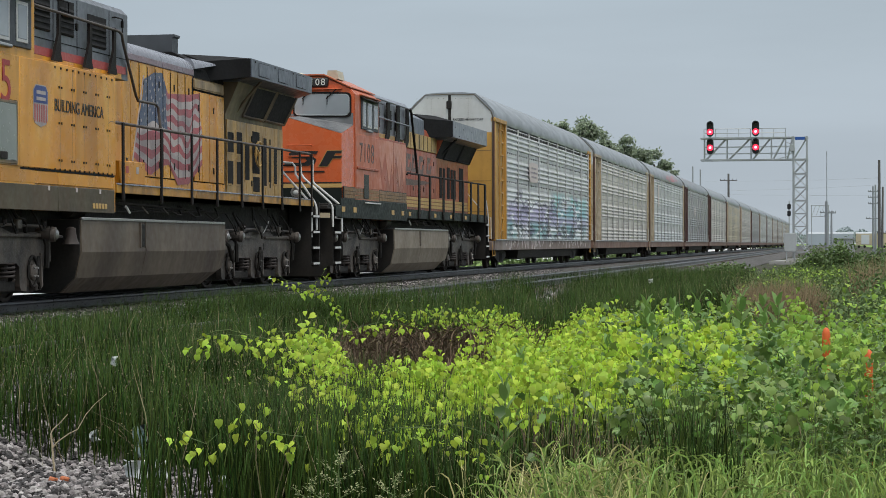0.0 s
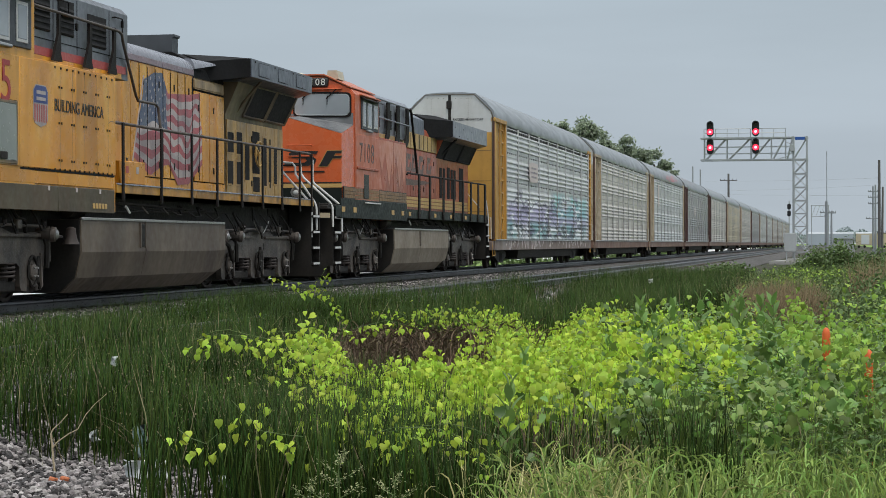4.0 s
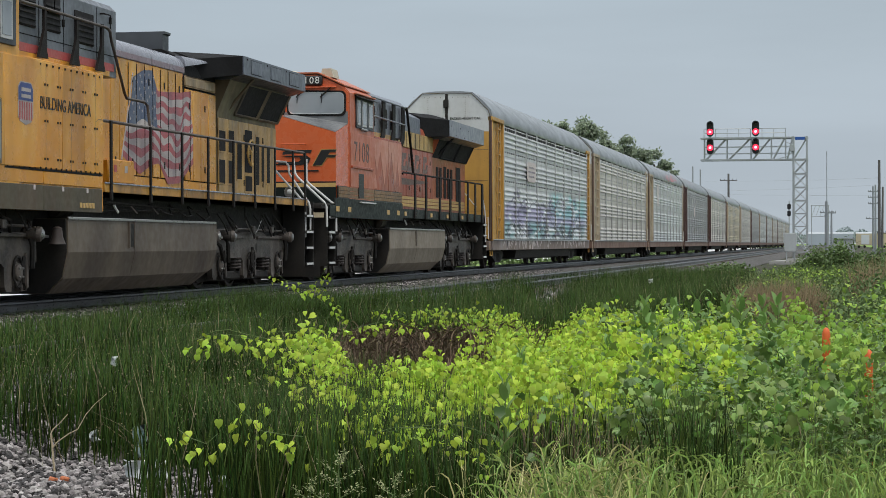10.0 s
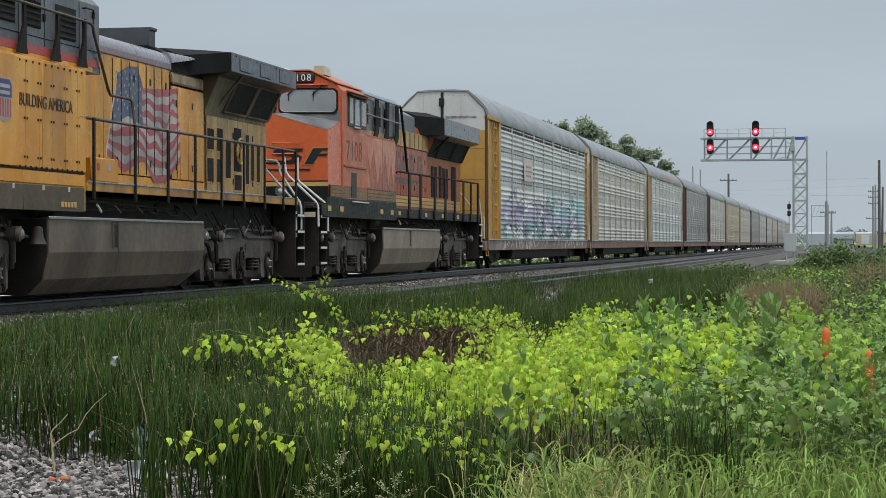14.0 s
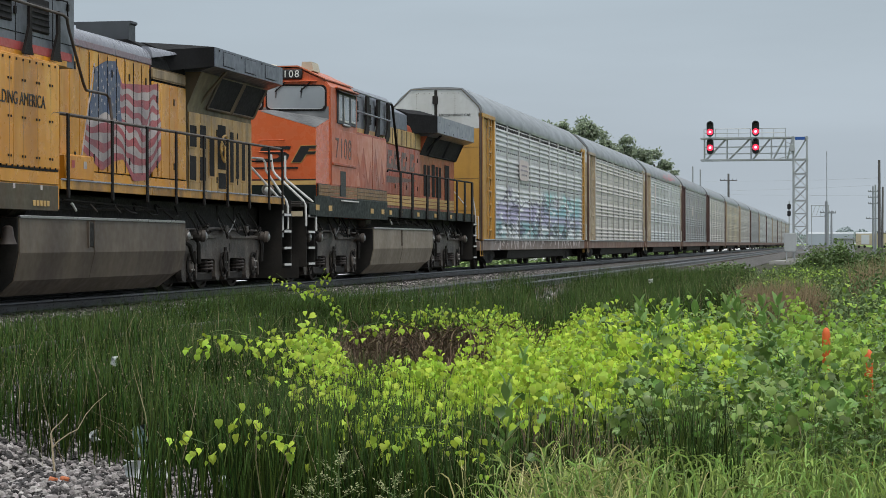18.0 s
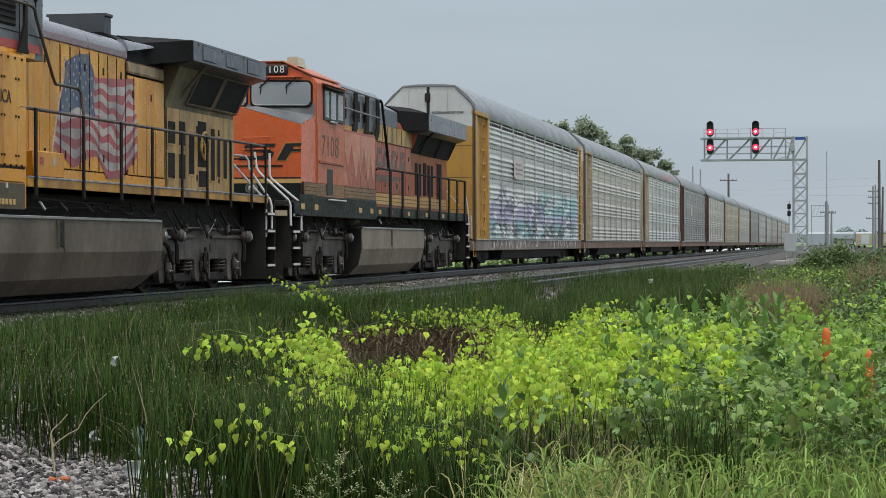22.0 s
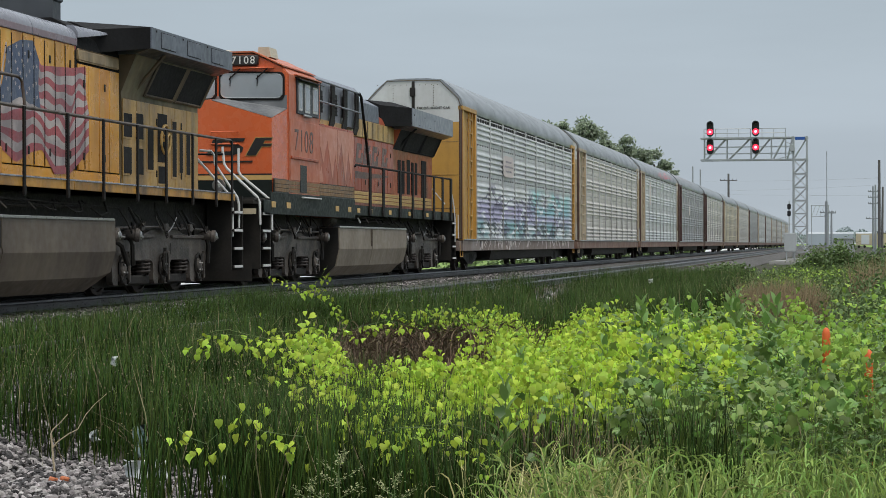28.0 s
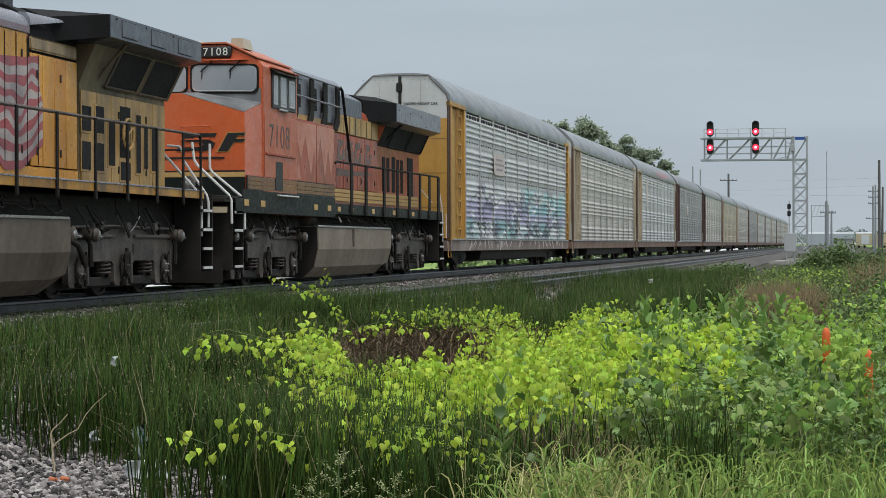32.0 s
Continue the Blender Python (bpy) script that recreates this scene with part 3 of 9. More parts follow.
def build_ground():
    xs = [-2500, -1200, -600, -300, -150, -80, -50, -35, -26, -22, -19, -16.5, -14.9, -12, -9, -7.2, -6.4] + [-5.8 + 0.6 * i for i in range(22)] + [9, 12, 16, 22, 30, 45, 70, 120, 200, 400, 900, 2500]
    ys = [-2500, -800, -300, -100, -40, -15, -5, 2] + [5 + 0.8 * i for i in range(40)] + [40, 45, 50, 56, 63, 71, 80, 90, 102, 116, 132, 150, 175, 200, 240, 300, 400, 600, 900, 1500, 2600, 4500]
    s = Shape()
    nx = len(xs)
    s.v = [(x, y, ground_z(x, y)) for y in ys for x in xs]
    for j in range(len(ys) - 1):
        for i in range(nx - 1):
            k = j * nx + i
            s.f.append((k, k + 1, k + nx + 1, k + nx))
            s.m.append(1 if xs[i + 1] <= -19 or xs[i] > 9 and ys[j] > 60 else 0)
    return tagged(part("ground", s, [M_SOIL, M_FIELD]), "damp soil and thatch running out to green fields", "ground", kind="structure")


def bed(name, cx, top, foot_l, foot_r, drop, y0, y1, seed):
    """A ballast bank of trapezoid section with a rough top."""
    rnd = random.Random(seed)
    prof = [(-foot_l - 0.9, -drop), (-foot_l, 0.0), (-0.8, 0.015), (0.8, 0.015), (foot_r, 0.0), (foot_r + 0.35, -drop * 0.33), (foot_r + 0.95, -drop)]
    s, rows, n = Shape(), [], len(prof)
    y = y0
    while y < y1:
        rows.append(y)
        y += 0.5 if y < 90 else 6.0
    rows.append(y1)
    for y in rows:
        s.v += [(cx + a + rnd.uniform(-0.05, 0.05), y, top + b + rnd.uniform(-0.02, 0.02)) for a, b in prof]
    for j in range(len(rows) - 1):
        for i in range(n - 1):
            k = j * n + i
            s.f.append((k, k + 1, k + n + 1, k + n))
            s.m.append(0)
    return tagged(part(name, s, M_BALLAST), "bank of grey crushed stone under the track", "ballast", kind="structure")


def rail_shape(x, y0, y1, top):
    h = 0.17
    prof = [(-0.037, 0), (-0.030, 0.012), (0.030, 0.012), (0.037, 0), (0.037, -0.026), (0.011, -0.045), (0.009, -0.135), (0.07, -0.158), (0.07, -h), (-0.07, -h), (-0.07, -0.158), (-0.009, -0.135), (-0.011, -0.045), (-0.037, -0.026)]
    return Shape().prism([(x + a, top - 0.012 + b) for a, b in prof], y0, y1)


def build_track(name, cx, top, y0, y1, label):
    tr = thing(name, (cx, 0, top), label=label, category="track", kind="structure")
    for v in (-0.755, 0.755):
        part("rail", rail_shape(v, y0, y1, 0.0), M_RAIL, tr)
    tie = Shape().box(-1.3, 1.3, -0.115, 0.115, -0.36, -0.176, 0.012).data("tie", M_TIE)
    plate = Shape()
    y, k = 8.0, 0
    rest = Shape()
    while y < y1:
        if k < 150:
            part("tie", tie, M_TIE, tr, at=(0, y, 0))
        elif y < 260:
            rest.box(-1.3, 1.3, y - 0.115, y + 0.115, -0.36, -0.176)
        if y < 80:
            for v in (-0.755, 0.755):
                plate.box(v - 0.17, v + 0.17, y - 0.09, y + 0.09, -0.178, -0.160)
        y += 0.52
        k += 1
    tagged(part("far_ties", rest, M_TIE, tr), kind="stuff")
    tagged(part("tie_plates", plate, M_RUST, tr), kind="stuff")
    return tr


build_ground()
bed("ballast_main", TRACK_X, -0.205, 2.0, 2.05, 0.36, -30, 900, 3)
bed("ballast_siding", SIDING_X, -0.215 - SIDING_DROP, 1.5, 1.65, 0.46, -30, 900, 4)
build_track("track_main", TRACK_X, 0.0, -30, 900, "steel rails on weathered ties in stone")
build_track("track_siding", SIDING_X, -SIDING_DROP, -30, 900, "overgrown steel rails half hidden by weeds")
road = Shape()
road.prism([(-33.2, -0.6), (-33.0, -0.46), (-20.7, -0.42), (-20.2, -0.6)], -40, 100)
lot = Shape().prism([(-75, 170), (-21.0, 170), (-21.0, 640), (-75, 640)], -0.7, -0.47, "z")
tagged(part("gravel_lot", lot, M_ROAD), "pale gravel yard beyond the road", "gravel yard", kind="structure")
tagged(part("road", road, M_ROAD), "pale wet gravel road along the far side", "road", kind="structure")

# ---- rolling stock: x across (towards +x is the side that shows), y back along the train, z up from the rail head ----
WHEELS = []  # (wheelset, y, radius)


def wheelset(parent, y, r, name="wheelset"):
    s = Shape()
    for v in (-0.75, 0.75):
        sg = 1 if v > 0 else -1
        s.lathe((v - 0.07 * sg, 0, 0), (v + 0.07 * sg, 0, 0), [(0, r + 0.025), (0.15, r + 0.025), (0.2, r), (0.95, r - 0.005), (1, r - 0.06), (0.75, r - 0.07), (0.6, r * 0.45), (1, r * 0.35), (1.15, r * 0.3), (1.15, 0.05)], 24)
    s.tube([(-1.1, 0, 0), (1.1, 0, 0)], 0.09, 10)
    # cast hub bolts let the turning show
    for a in range(6):
        c, d = math.cos(a * math.pi / 3) * r * 0.62, math.sin(a * math.pi / 3) * r * 0.62
        for v in (-0.79, 0.79):
            s.box(v - 0.02, v + 0.02, c - 0.03, c + 0.03, d - 0.03, d + 0.03)
    w = part(name, s, M_RUST, parent, at=(0, y, r))
    WHEELS.append((w, y, r))
    return w


def loco_truck(loco, cy, dark):
    """A three-axle truck: plated side frames with wide pedestals at the axles, springs in the bays between, brake gear."""
    ax = [cy - 2.02, cy, cy + 2.02]
    s = Shape()
    for sg in (1, -1):
        prof = [(cy - 2.75, 0.86), (cy - 2.5, 1.02), (cy - 0.9, 1.0), (cy - 0.55, 1.08), (cy + 0.9, 1.08), (cy + 1.3, 1.0), (cy + 2.5, 1.02), (cy + 2.75, 0.90), (cy + 2.72, 0.80)]
        for a in reversed(ax):
            prof += [(a + 0.56, 0.57), (a + 0.47, 0.52), (a + 0.44, 0.24), (a + 0.38, 0.18), (a + 0.17, 0.17), (a + 0.13, 0.34), (a - 0.13, 0.34), (a - 0.17, 0.17), (a - 0.36, 0.18), (a - 0.42, 0.24), (a - 0.44, 0.52), (a - 0.54, 0.57)]
        prof.append((cy - 2.72, 0.80))
        s.prism(prof, sg * 1.12, sg * 1.22, "x")
        # raised flanges along the top and down the pedestals
        for k in range(2):
            q = cy - 2.4 + 2.9 * k
            s.box(sg * 1.22, sg * 1.27, q, q + 1.9, 0.94, 1.0, 0.012)
        for a in ax:
            s.box(sg * 1.22, sg * 1.26, a + 0.30, a + 0.37, 0.22, 0.72, 0.01)
    frame_ob = part("truck", s, M_TRUCK, loco, "dusty plated truck frame")
    # black backing added behind the frames so the open bays look shaded
    bk = Shape()
    for sg in (1, -1):
        bk.box(sg * 0.92, sg * 0.98, cy - 2.7, cy + 2.7, 0.14, 1.0)
    part("back_plate", bk, M_BLACK, frame_ob)
    for sg in (1, -1):
        for a in ax:
            bx = Shape().box(sg * 1.0, sg * 1.24, a - 0.15, a + 0.15, 0.24, 0.60, 0.03)
            bx.lathe((sg * 1.2, a, 0.44), (sg * 1.30, a, 0.44), [(0, 0.13), (0.7, 0.12), (1, 0.06)], 12)
            ab = part("axle_box", bx, M_TRUCK, frame_ob)
            rim = [(sg * 1.245, a + 0.155 * math.cos(k * math.pi / 8), 0.45 + 0.22 * math.sin(k * math.pi / 8)) for k in range(17)]
            part("bearing_rim", Shape().tube(rim, 0.022, 5), M_BLACK, ab)
            for k in range(4):
                b = k * math.pi / 2 + 0.78
                part("bolt", Shape().lathe((sg * 1.29, a + 0.085 * math.cos(b), 0.44 + 0.085 * math.sin(b)), (sg * 1.312, a + 0.085 * math.cos(b), 0.44 + 0.085 * math.sin(b)), [(0, 0.02), (1, 0.016)], 6), M_STEEL, ab)
            arc = Shape().tube([(sg * 1.25, a + 0.22, 0.66), (sg * 1.27, a + 0.13, 0.48), (sg * 1.27, a + 0.14, 0.3), (sg * 1.25, a + 0.25, 0.2)], 0.028, 5)
            part("retainer", arc, M_BLACK, frame_ob)
        for q in (cy - 1.02, cy + 1.0):
            o, sp = 0.30, Shape()
            coil = [(sg * 1.09 + 0.16 * math.cos(k * math.pi / 5), q + o + 0.16 * math.sin(k * math.pi / 5), 0.33 + 0.24 * k / 40) for k in range(41)]
            sp.tube(coil, 0.022, 6)
            sp.tube([(sg * 1.07, q + o, 0.30), (sg * 1.07, q + o, 0.60)], 0.10, 8)
            part("spring", sp, M_RUST, frame_ob, "dark dusty coil spring")
            part("spring_seat", Shape().box(sg * 0.98, sg * 1.17, q - 0.56, q + 0.56, 0.17, 0.32, 0.02), M_BLACK, frame_ob, "dark spring plank")
            # no opening is cut: a flat black oval gives the hole's darkness
            part("frame_hole", Shape().prism([(q - 0.5 + 0.045 * math.cos(k * math.pi / 6), 0.76 + 0.10 * math.sin(k * math.pi / 6)) for k in range(12)], sg * 1.218, sg * 1.2235, "x"), M_BLACK, frame_ob, "black oval standing for a hole in the frame")
    for a, o, tilt in ((ax[0], 0.15, 0.1), (ax[0], -0.75, 0.0), (ax[2], 0.32, 0.06)):
        cyl = Shape()
        cyl.lathe((1.16, a + o, 1.0), (1.46, a + o + tilt, 0.98), [(0, 0.06), (0.1, 0.085), (0.7, 0.095), (0.75, 0.115), (0.95, 0.11), (1, 0.08)], 14)
        bc = part("brake_cylinder", cyl, M_TRUCK, frame_ob)
        part("cylinder_cap", Shape().lathe((1.455, a + o + tilt, 0.98), (1.485, a + o + tilt, 0.98), [(0, 0.075), (0.6, 0.07), (1, 0.03)], 14), M_STEEL, bc, "polished steel cap")
        part("push_rod", Shape().tube([(1.30, a + o + 0.16, 0.98), (1.32, a + o + 0.62, 0.95)], 0.022, 6), M_STEEL, bc, "bright push rod")
        rig = Shape().tube([(1.30, a + o, 0.95), (1.33, a + o * 0.6 + 0.15, 0.82), (1.30, a + o * 0.3 + 0.3, 0.5)], 0.04, 6)
        part("brake_rigging", rig, M_BLACK, frame_ob)
    st = Shape()
    ring = [(1.30, ax[1] + 0.10 * math.cos(k * math.pi / 6), 0.52 + 0.19 * math.sin(k * math.pi / 6)) for k in range(13)]
    st.tube(ring, 0.028, 5)
    st.tube([(1.29, ax[1], 0.78), (1.29, ax[1], 0.3)], 0.03, 6)
    part("damper", st, M_BLACK, frame_ob, "black link and damper")
    pp = Shape()
    pp.tube([(1.25, cy - 2.4, 1.10), (1.27, cy - 0.6, 1.13), (1.27, cy + 2.4, 1.10)], 0.022, 6)
    for a in (ax[0] - 0.58, ax[2] + 0.58):
        pp.tube([(1.25, a, 1.1), (1.26, a, 0.6), (0.9, a + (0.12 if a < cy else -0.12), 0.14)], 0.03, 6)
    part("pipe", pp, M_TRUCK, frame_ob)
    ch = Shape().tube([(1.30, cy - 0.5 + 1.1 * k / 12, 1.3 - 0.26 * math.sin(math.pi * k / 12)) for k in range(13)], 0.011, 5)
    part("safety_chain", ch, M_STEEL, frame_ob, "hanging steel safety chain")
    for y, z0, z1 in ((cy - 0.5, 1.55, 1.28), (cy + 0.6, 1.55, 1.28), (cy + 1.5, 1.5, 1.2)):
        part("hanger", Shape().tube([(1.28, y, z0), (1.29, y, z1)], 0.013, 5), M_BLACK, frame_ob)
    for hs in (Shape().tube([(1.2, cy - 1.6, 1.45), (1.3, cy - 1.5, 1.2), (1.3, cy - 1.2, 1.12), (1.22, cy - 1.0, 0.95)], 0.025, 6), Shape().tube([(1.2, cy + 1.2, 1.45), (1.3, cy + 1.3, 1.22), (1.3, cy + 1.6, 1.18), (1.22, cy + 1.8, 1.0)], 0.025, 6)):
        part("hose", hs, M_BLACK, frame_ob)
    for k, (o, drop, reach) in enumerate(((-2.1, 0.42, 0.5), (-1.5, 0.30, 0.4), (-0.25, 0.5, 0.35), (0.35, 0.36, 0.55), (1.0, 0.45, 0.3), (1.9, 0.4, 0.45))):
        a = cy + o
        pts = [(1.2, a, 1.42), (1.33, a + 0.1 * reach, 1.42 - 0.5 * drop), (1.36, a + 0.4 * reach, 1.42 - 0.95 * drop), (1.35, a + 0.7 * reach, 1.42 - 0.9 * drop), (1.25, a + reach, 1.42 - 0.55 * drop)]
        part("hose", Shape().tube(pts, 0.014, 6), M_BLACK, frame_ob)
        part("fitting", Shape().lathe((1.3, a + reach, 1.30 - 0.5 * drop), (1.3, a + reach, 1.37 - 0.5 * drop), [(0, 0.015), (0.2, 0.024), (0.8, 0.024), (1, 0.015)], 8), M_RUST, frame_ob)
    for o in (-1.35, -0.1, 1.25):
        part("clamp_box", Shape().box(1.27, 1.34, cy + o, cy + o + 0.16, 1.06, 1.19, 0.012), M_TRUCK, frame_ob)
    part("motor_case", Shape().box(-0.62, 0.62, cy - 2.5, cy + 2.5, 0.12, 0.98, 0.05), M_BLACK, frame_ob)
    for q in (-1.6, 0.4, 2.1):
        part("gear_case", Shape().box(-0.5, 0.62, cy + q - 0.45, cy + q + 0.3, 0.045, 0.3, 0.05), M_BLACK, frame_ob)
    for a in ax:
        wheelset(frame_ob, a, 0.53)


def handrail(loco, posts, top, start, end, z0, mrail=None, pw=0.03):
    m = mrail or M_RAILBLK
    part("handrail", Shape().tube([(1.47, start, top - 0.04), (1.47, start + 0.1, top), (1.47, end - 0.05, top + 0.02), (1.47, end, top - 0.02)], 0.026, 8), M_HRAIL if mrail is None else m, loco)
    for y in posts:
        s = Shape().prism([(y - pw, z0), (y + pw, z0), (y + pw, top + 0.01), (y - pw, top + 0.01)], 1.502, 1.53, "x")
        s.box(1.502, 1.537, y - pw - 0.006, y + pw + 0.006, z0, z0 + 0.14, 0.004)
        part("post", s, M_RAILBLK, loco)
    for y in posts[::2]:
        part("post", Shape().box(-1.49, -1.45, y - 0.03, y + 0.03, z0, top), M_RAILBLK, loco)
    part("handrail", Shape().tube([(-1.47, start, top), (-1.47, end, top)], 0.022, 6), M_RAILBLK, loco)


def plate_panel(name, loco, x, y0, y1, z0, z1, m, label="", proud=0.02, gap=0.008, c=0.006):
    return part(name, Shape().box(x, x + proud, y0 + gap, y1 - gap, z0, z1, c), m, loco, label)


def bolts(loco, x, pts, m):
    s = Shape()
    for y, z in pts:
        s.box(x, x + 0.012, y - 0.016, y + 0.016, z - 0.016, z + 0.016)
    tagged(part("bolts", s, m, loco), kind="stuff")


def fuel_tank(loco, slot_y, sw=0.10, m=None):
    m = m or M_TANK
    s = Shape()
    prof = [(1.47, 1.22), (1.48, 0.72), (1.39, 0.33), (1.15, 0.105), (-1.15, 0.105), (-1.39, 0.33), (-1.48, 0.72), (-1.47, 1.22)]
    prof_f = [(1.47, 1.22), (1.475, 0.73), (1.39, 0.40), (1.15, 0.23), (-1.15, 0.23), (-1.39, 0.40), (-1.475, 0.73), (-1.47, 1.22)]
    s.prism(prof, 7.62, 14.5)
    s.prism(prof, 14.5, 15.06, prof2=prof_f)
    tank = part("fuel_tank", s.data("fuel_tank", m, smooth=False), m, loco, "dusty brown fuel tank with folded sides")
    # front end coloured black in place of the shade that lies on it
    part("tank_end", Shape().prism([(a * 0.985, 0.70 + (b - 0.70) * 0.985) for a, b in prof], 7.58, 7.622), M_BLACK, tank, "front end of the tank, blackened for shade")
    part("tank_flange", Shape().box(1.44, 1.49, 7.62, 15.0, 1.20, 1.245, 0.008), M_STEEL, tank)
    # the recess is a flush black panel, its inner shade given by colour
    rec = Shape().box(1.45, 1.492, slot_y - sw, slot_y + sw, 0.80, 1.17, 0.012)
    part("filler_recess", rec, M_BLACK, tank, "black panel standing for the filler recess")
    pr = Shape().box(1.46, 1.50, slot_y - sw - 0.04, slot_y - sw, 0.78, 1.19).box(1.46, 1.50, slot_y + sw, slot_y + sw + 0.04, 0.78, 1.19)
    part("recess_frame", pr, M_TANK, tank)
    part("tank_seam", Shape().prism([(1.487, 1.20), (1.487, 0.72), (1.398, 0.345), (1.38, 0.35), (1.47, 0.72), (1.465, 1.20)], slot_y + sw + 0.05, slot_y + sw + 0.075), m, tank, "welded seam round the tank")
    return tank


def end_steps(loco, y, facing, m_rail):
    """Stepwell at a corner, both sides, with its bent grab rails. facing: -1 at the front end, 1 at the rear."""
    for sg in (1, -1):
        s = Shape()
        s.box(sg * 1.05, sg * 1.48, y - 0.38, y - 0.35, 0.35, 1.75).box(sg * 1.05, sg * 1.48, y + 0.35, y + 0.38, 0.35, 1.75)
        s.box(sg * 1.0, sg * 1.05, y - 0.38, y + 0.38, 0.35, 1.75)
        well = part("stepwell", s, M_BLACK, loco, "black stepwell")
        for k in range(4):
            st = Shape().box(sg * 1.08, sg * 1.5, y - 0.33, y + 0.33, 0.40 + 0.34 * k, 0.43 + 0.34 * k, 0.006)
            st.box(sg * 1.485, sg * 1.505, y - 0.33, y + 0.33, 0.385 + 0.34 * k, 0.445 + 0.34 * k)
            part("step", st, M_BLACK if k else M_BLACK, well)
            part("tread_edge", Shape().box(sg * 1.505, sg * 1.512, y - 0.26, y + 0.26, 0.395 + 0.34 * k, 0.44 + 0.34 * k), M_WHITE, well, "white tread edge")


def radiator(loco, y0, y1, m_wall, m_wing, wing_top=4.42, wing_bot=4.07, sh=4.42, hatches=True, flare=1.1, m_flare=None):
    """The flared radiator at the rear: narrow below, screens leaning out under wide wings, a low pitched top."""
    s = Shape()
    s.prism([(0.95, 1.8), (0.95, 3.36), (1.22, 3.98), (-1.22, 3.98), (-0.95, 3.36), (-0.95, 1.8)], y0 + 0.05, y1 - 0.42)
    part("radiator_cab", s, m_wall, loco, "sooty radiator compartment")
    # near-black sheet over the sloping flare
    if m_flare:
        for sg in (1, -1):
            part("flare_sheet", Shape().prism([(sg * 0.955, 3.36), (sg * 1.226, 3.98), (sg * 1.215, 3.985), (sg * 0.945, 3.365)], y0 + 0.06, y1 - 0.43), m_flare, loco, "near-black sloping sheet under the wing")
    w = Shape()
    w.prism([(1.5, wing_bot), (1.5, wing_top), (0.95, wing_top + 0.05), (0.0, wing_top + 0.07), (-0.95, wing_top + 0.05), (-1.5, wing_top), (-1.5, wing_bot), (-1.2, wing_bot - 0.09), (1.2, wing_bot - 0.09)], y0, y1)
    wing = part("radiator_wing", w, m_wing, loco, "dark grey overhanging radiator wing")
    slope = Shape()
    slope.prism([(0.86, 3.9), (0.86, sh - 0.14), (0.5, sh), (-0.5, sh), (-0.86, sh - 0.14), (-0.86, 3.9)], y0 - flare, y0, prof2=[(1.48, wing_bot), (1.48, wing_top), (0.95, max(sh, wing_top + 0.05)), (-0.95, max(sh, wing_top + 0.05)), (-1.48, wing_top), (-1.48, wing_bot)])
    slope.prism([(0.78, 4.1), (0.78, sh - 0.16), (0.5, sh - 0.02), (-0.5, sh - 0.02), (-0.78, sh - 0.16), (-0.78, 4.1)], y0 - 1.9, y0 - flare)
    part("radiator_shoulder", slope, M_SOOT, loco, "sooty sloping shoulder before the radiator")
    yy = y0 + 0.5
    while hatches and yy < y1 - 0.8:
        hatch = Shape().box(1.5, 1.512, yy, yy + 0.75, wing_bot + 0.05, wing_top - 0.05, 0.004)
        ht = part("hatch", hatch, m_wing, wing)
        part("hatch_seam", Shape().box(1.497, 1.504, yy - 0.010, yy + 0.760, wing_bot + 0.04, wing_top - 0.04), M_MESH, ht)
        yy += 1.42
    bolts(wing, 1.5, [(y0 + 0.25 + 0.71 * k, wing_bot + (0.06 if k % 2 else 0.3)) for k in range(6)], M_BLACK)
    span = (y1 - 0.42) - (y0 + 1.0)
    for k in range(2):
        a = y0 + 1.15 + k * span / 2
        b = a + span / 2 - 0.1
        sc = Shape()
        sc.face([(0.975, a + 0.0, 3.40), (0.975, b, 3.40), (1.222, b + 0.12, 3.95), (1.222, a + 0.12, 3.95)])
        sc.face([(0.96, a, 3.40), (1.207, a + 0.12, 3.95), (1.207, b + 0.12, 3.95), (0.96, b, 3.40)])
        part("air_screen", sc, M_MESH, loco, "dark intake screen")
        fr = Shape()
        for p, q in (((0.98, a, 3.38), (1.23, a + 0.12, 3.96)), ((0.98, b, 3.38), (1.23, b + 0.12, 3.96)), ((0.98, a, 3.38), (0.98, b, 3.38))):
            fr.tube([p, q], 0.028, 4)
        part("screen_frame", fr, m_flare or m_wall, loco)
    part("wing_brace", Shape().tube([(0.96, y0 + 0.75, 3.45), (1.42, y0 + 0.95, wing_bot - 0.02)], 0.03, 4), m_flare or m_wall, loco)


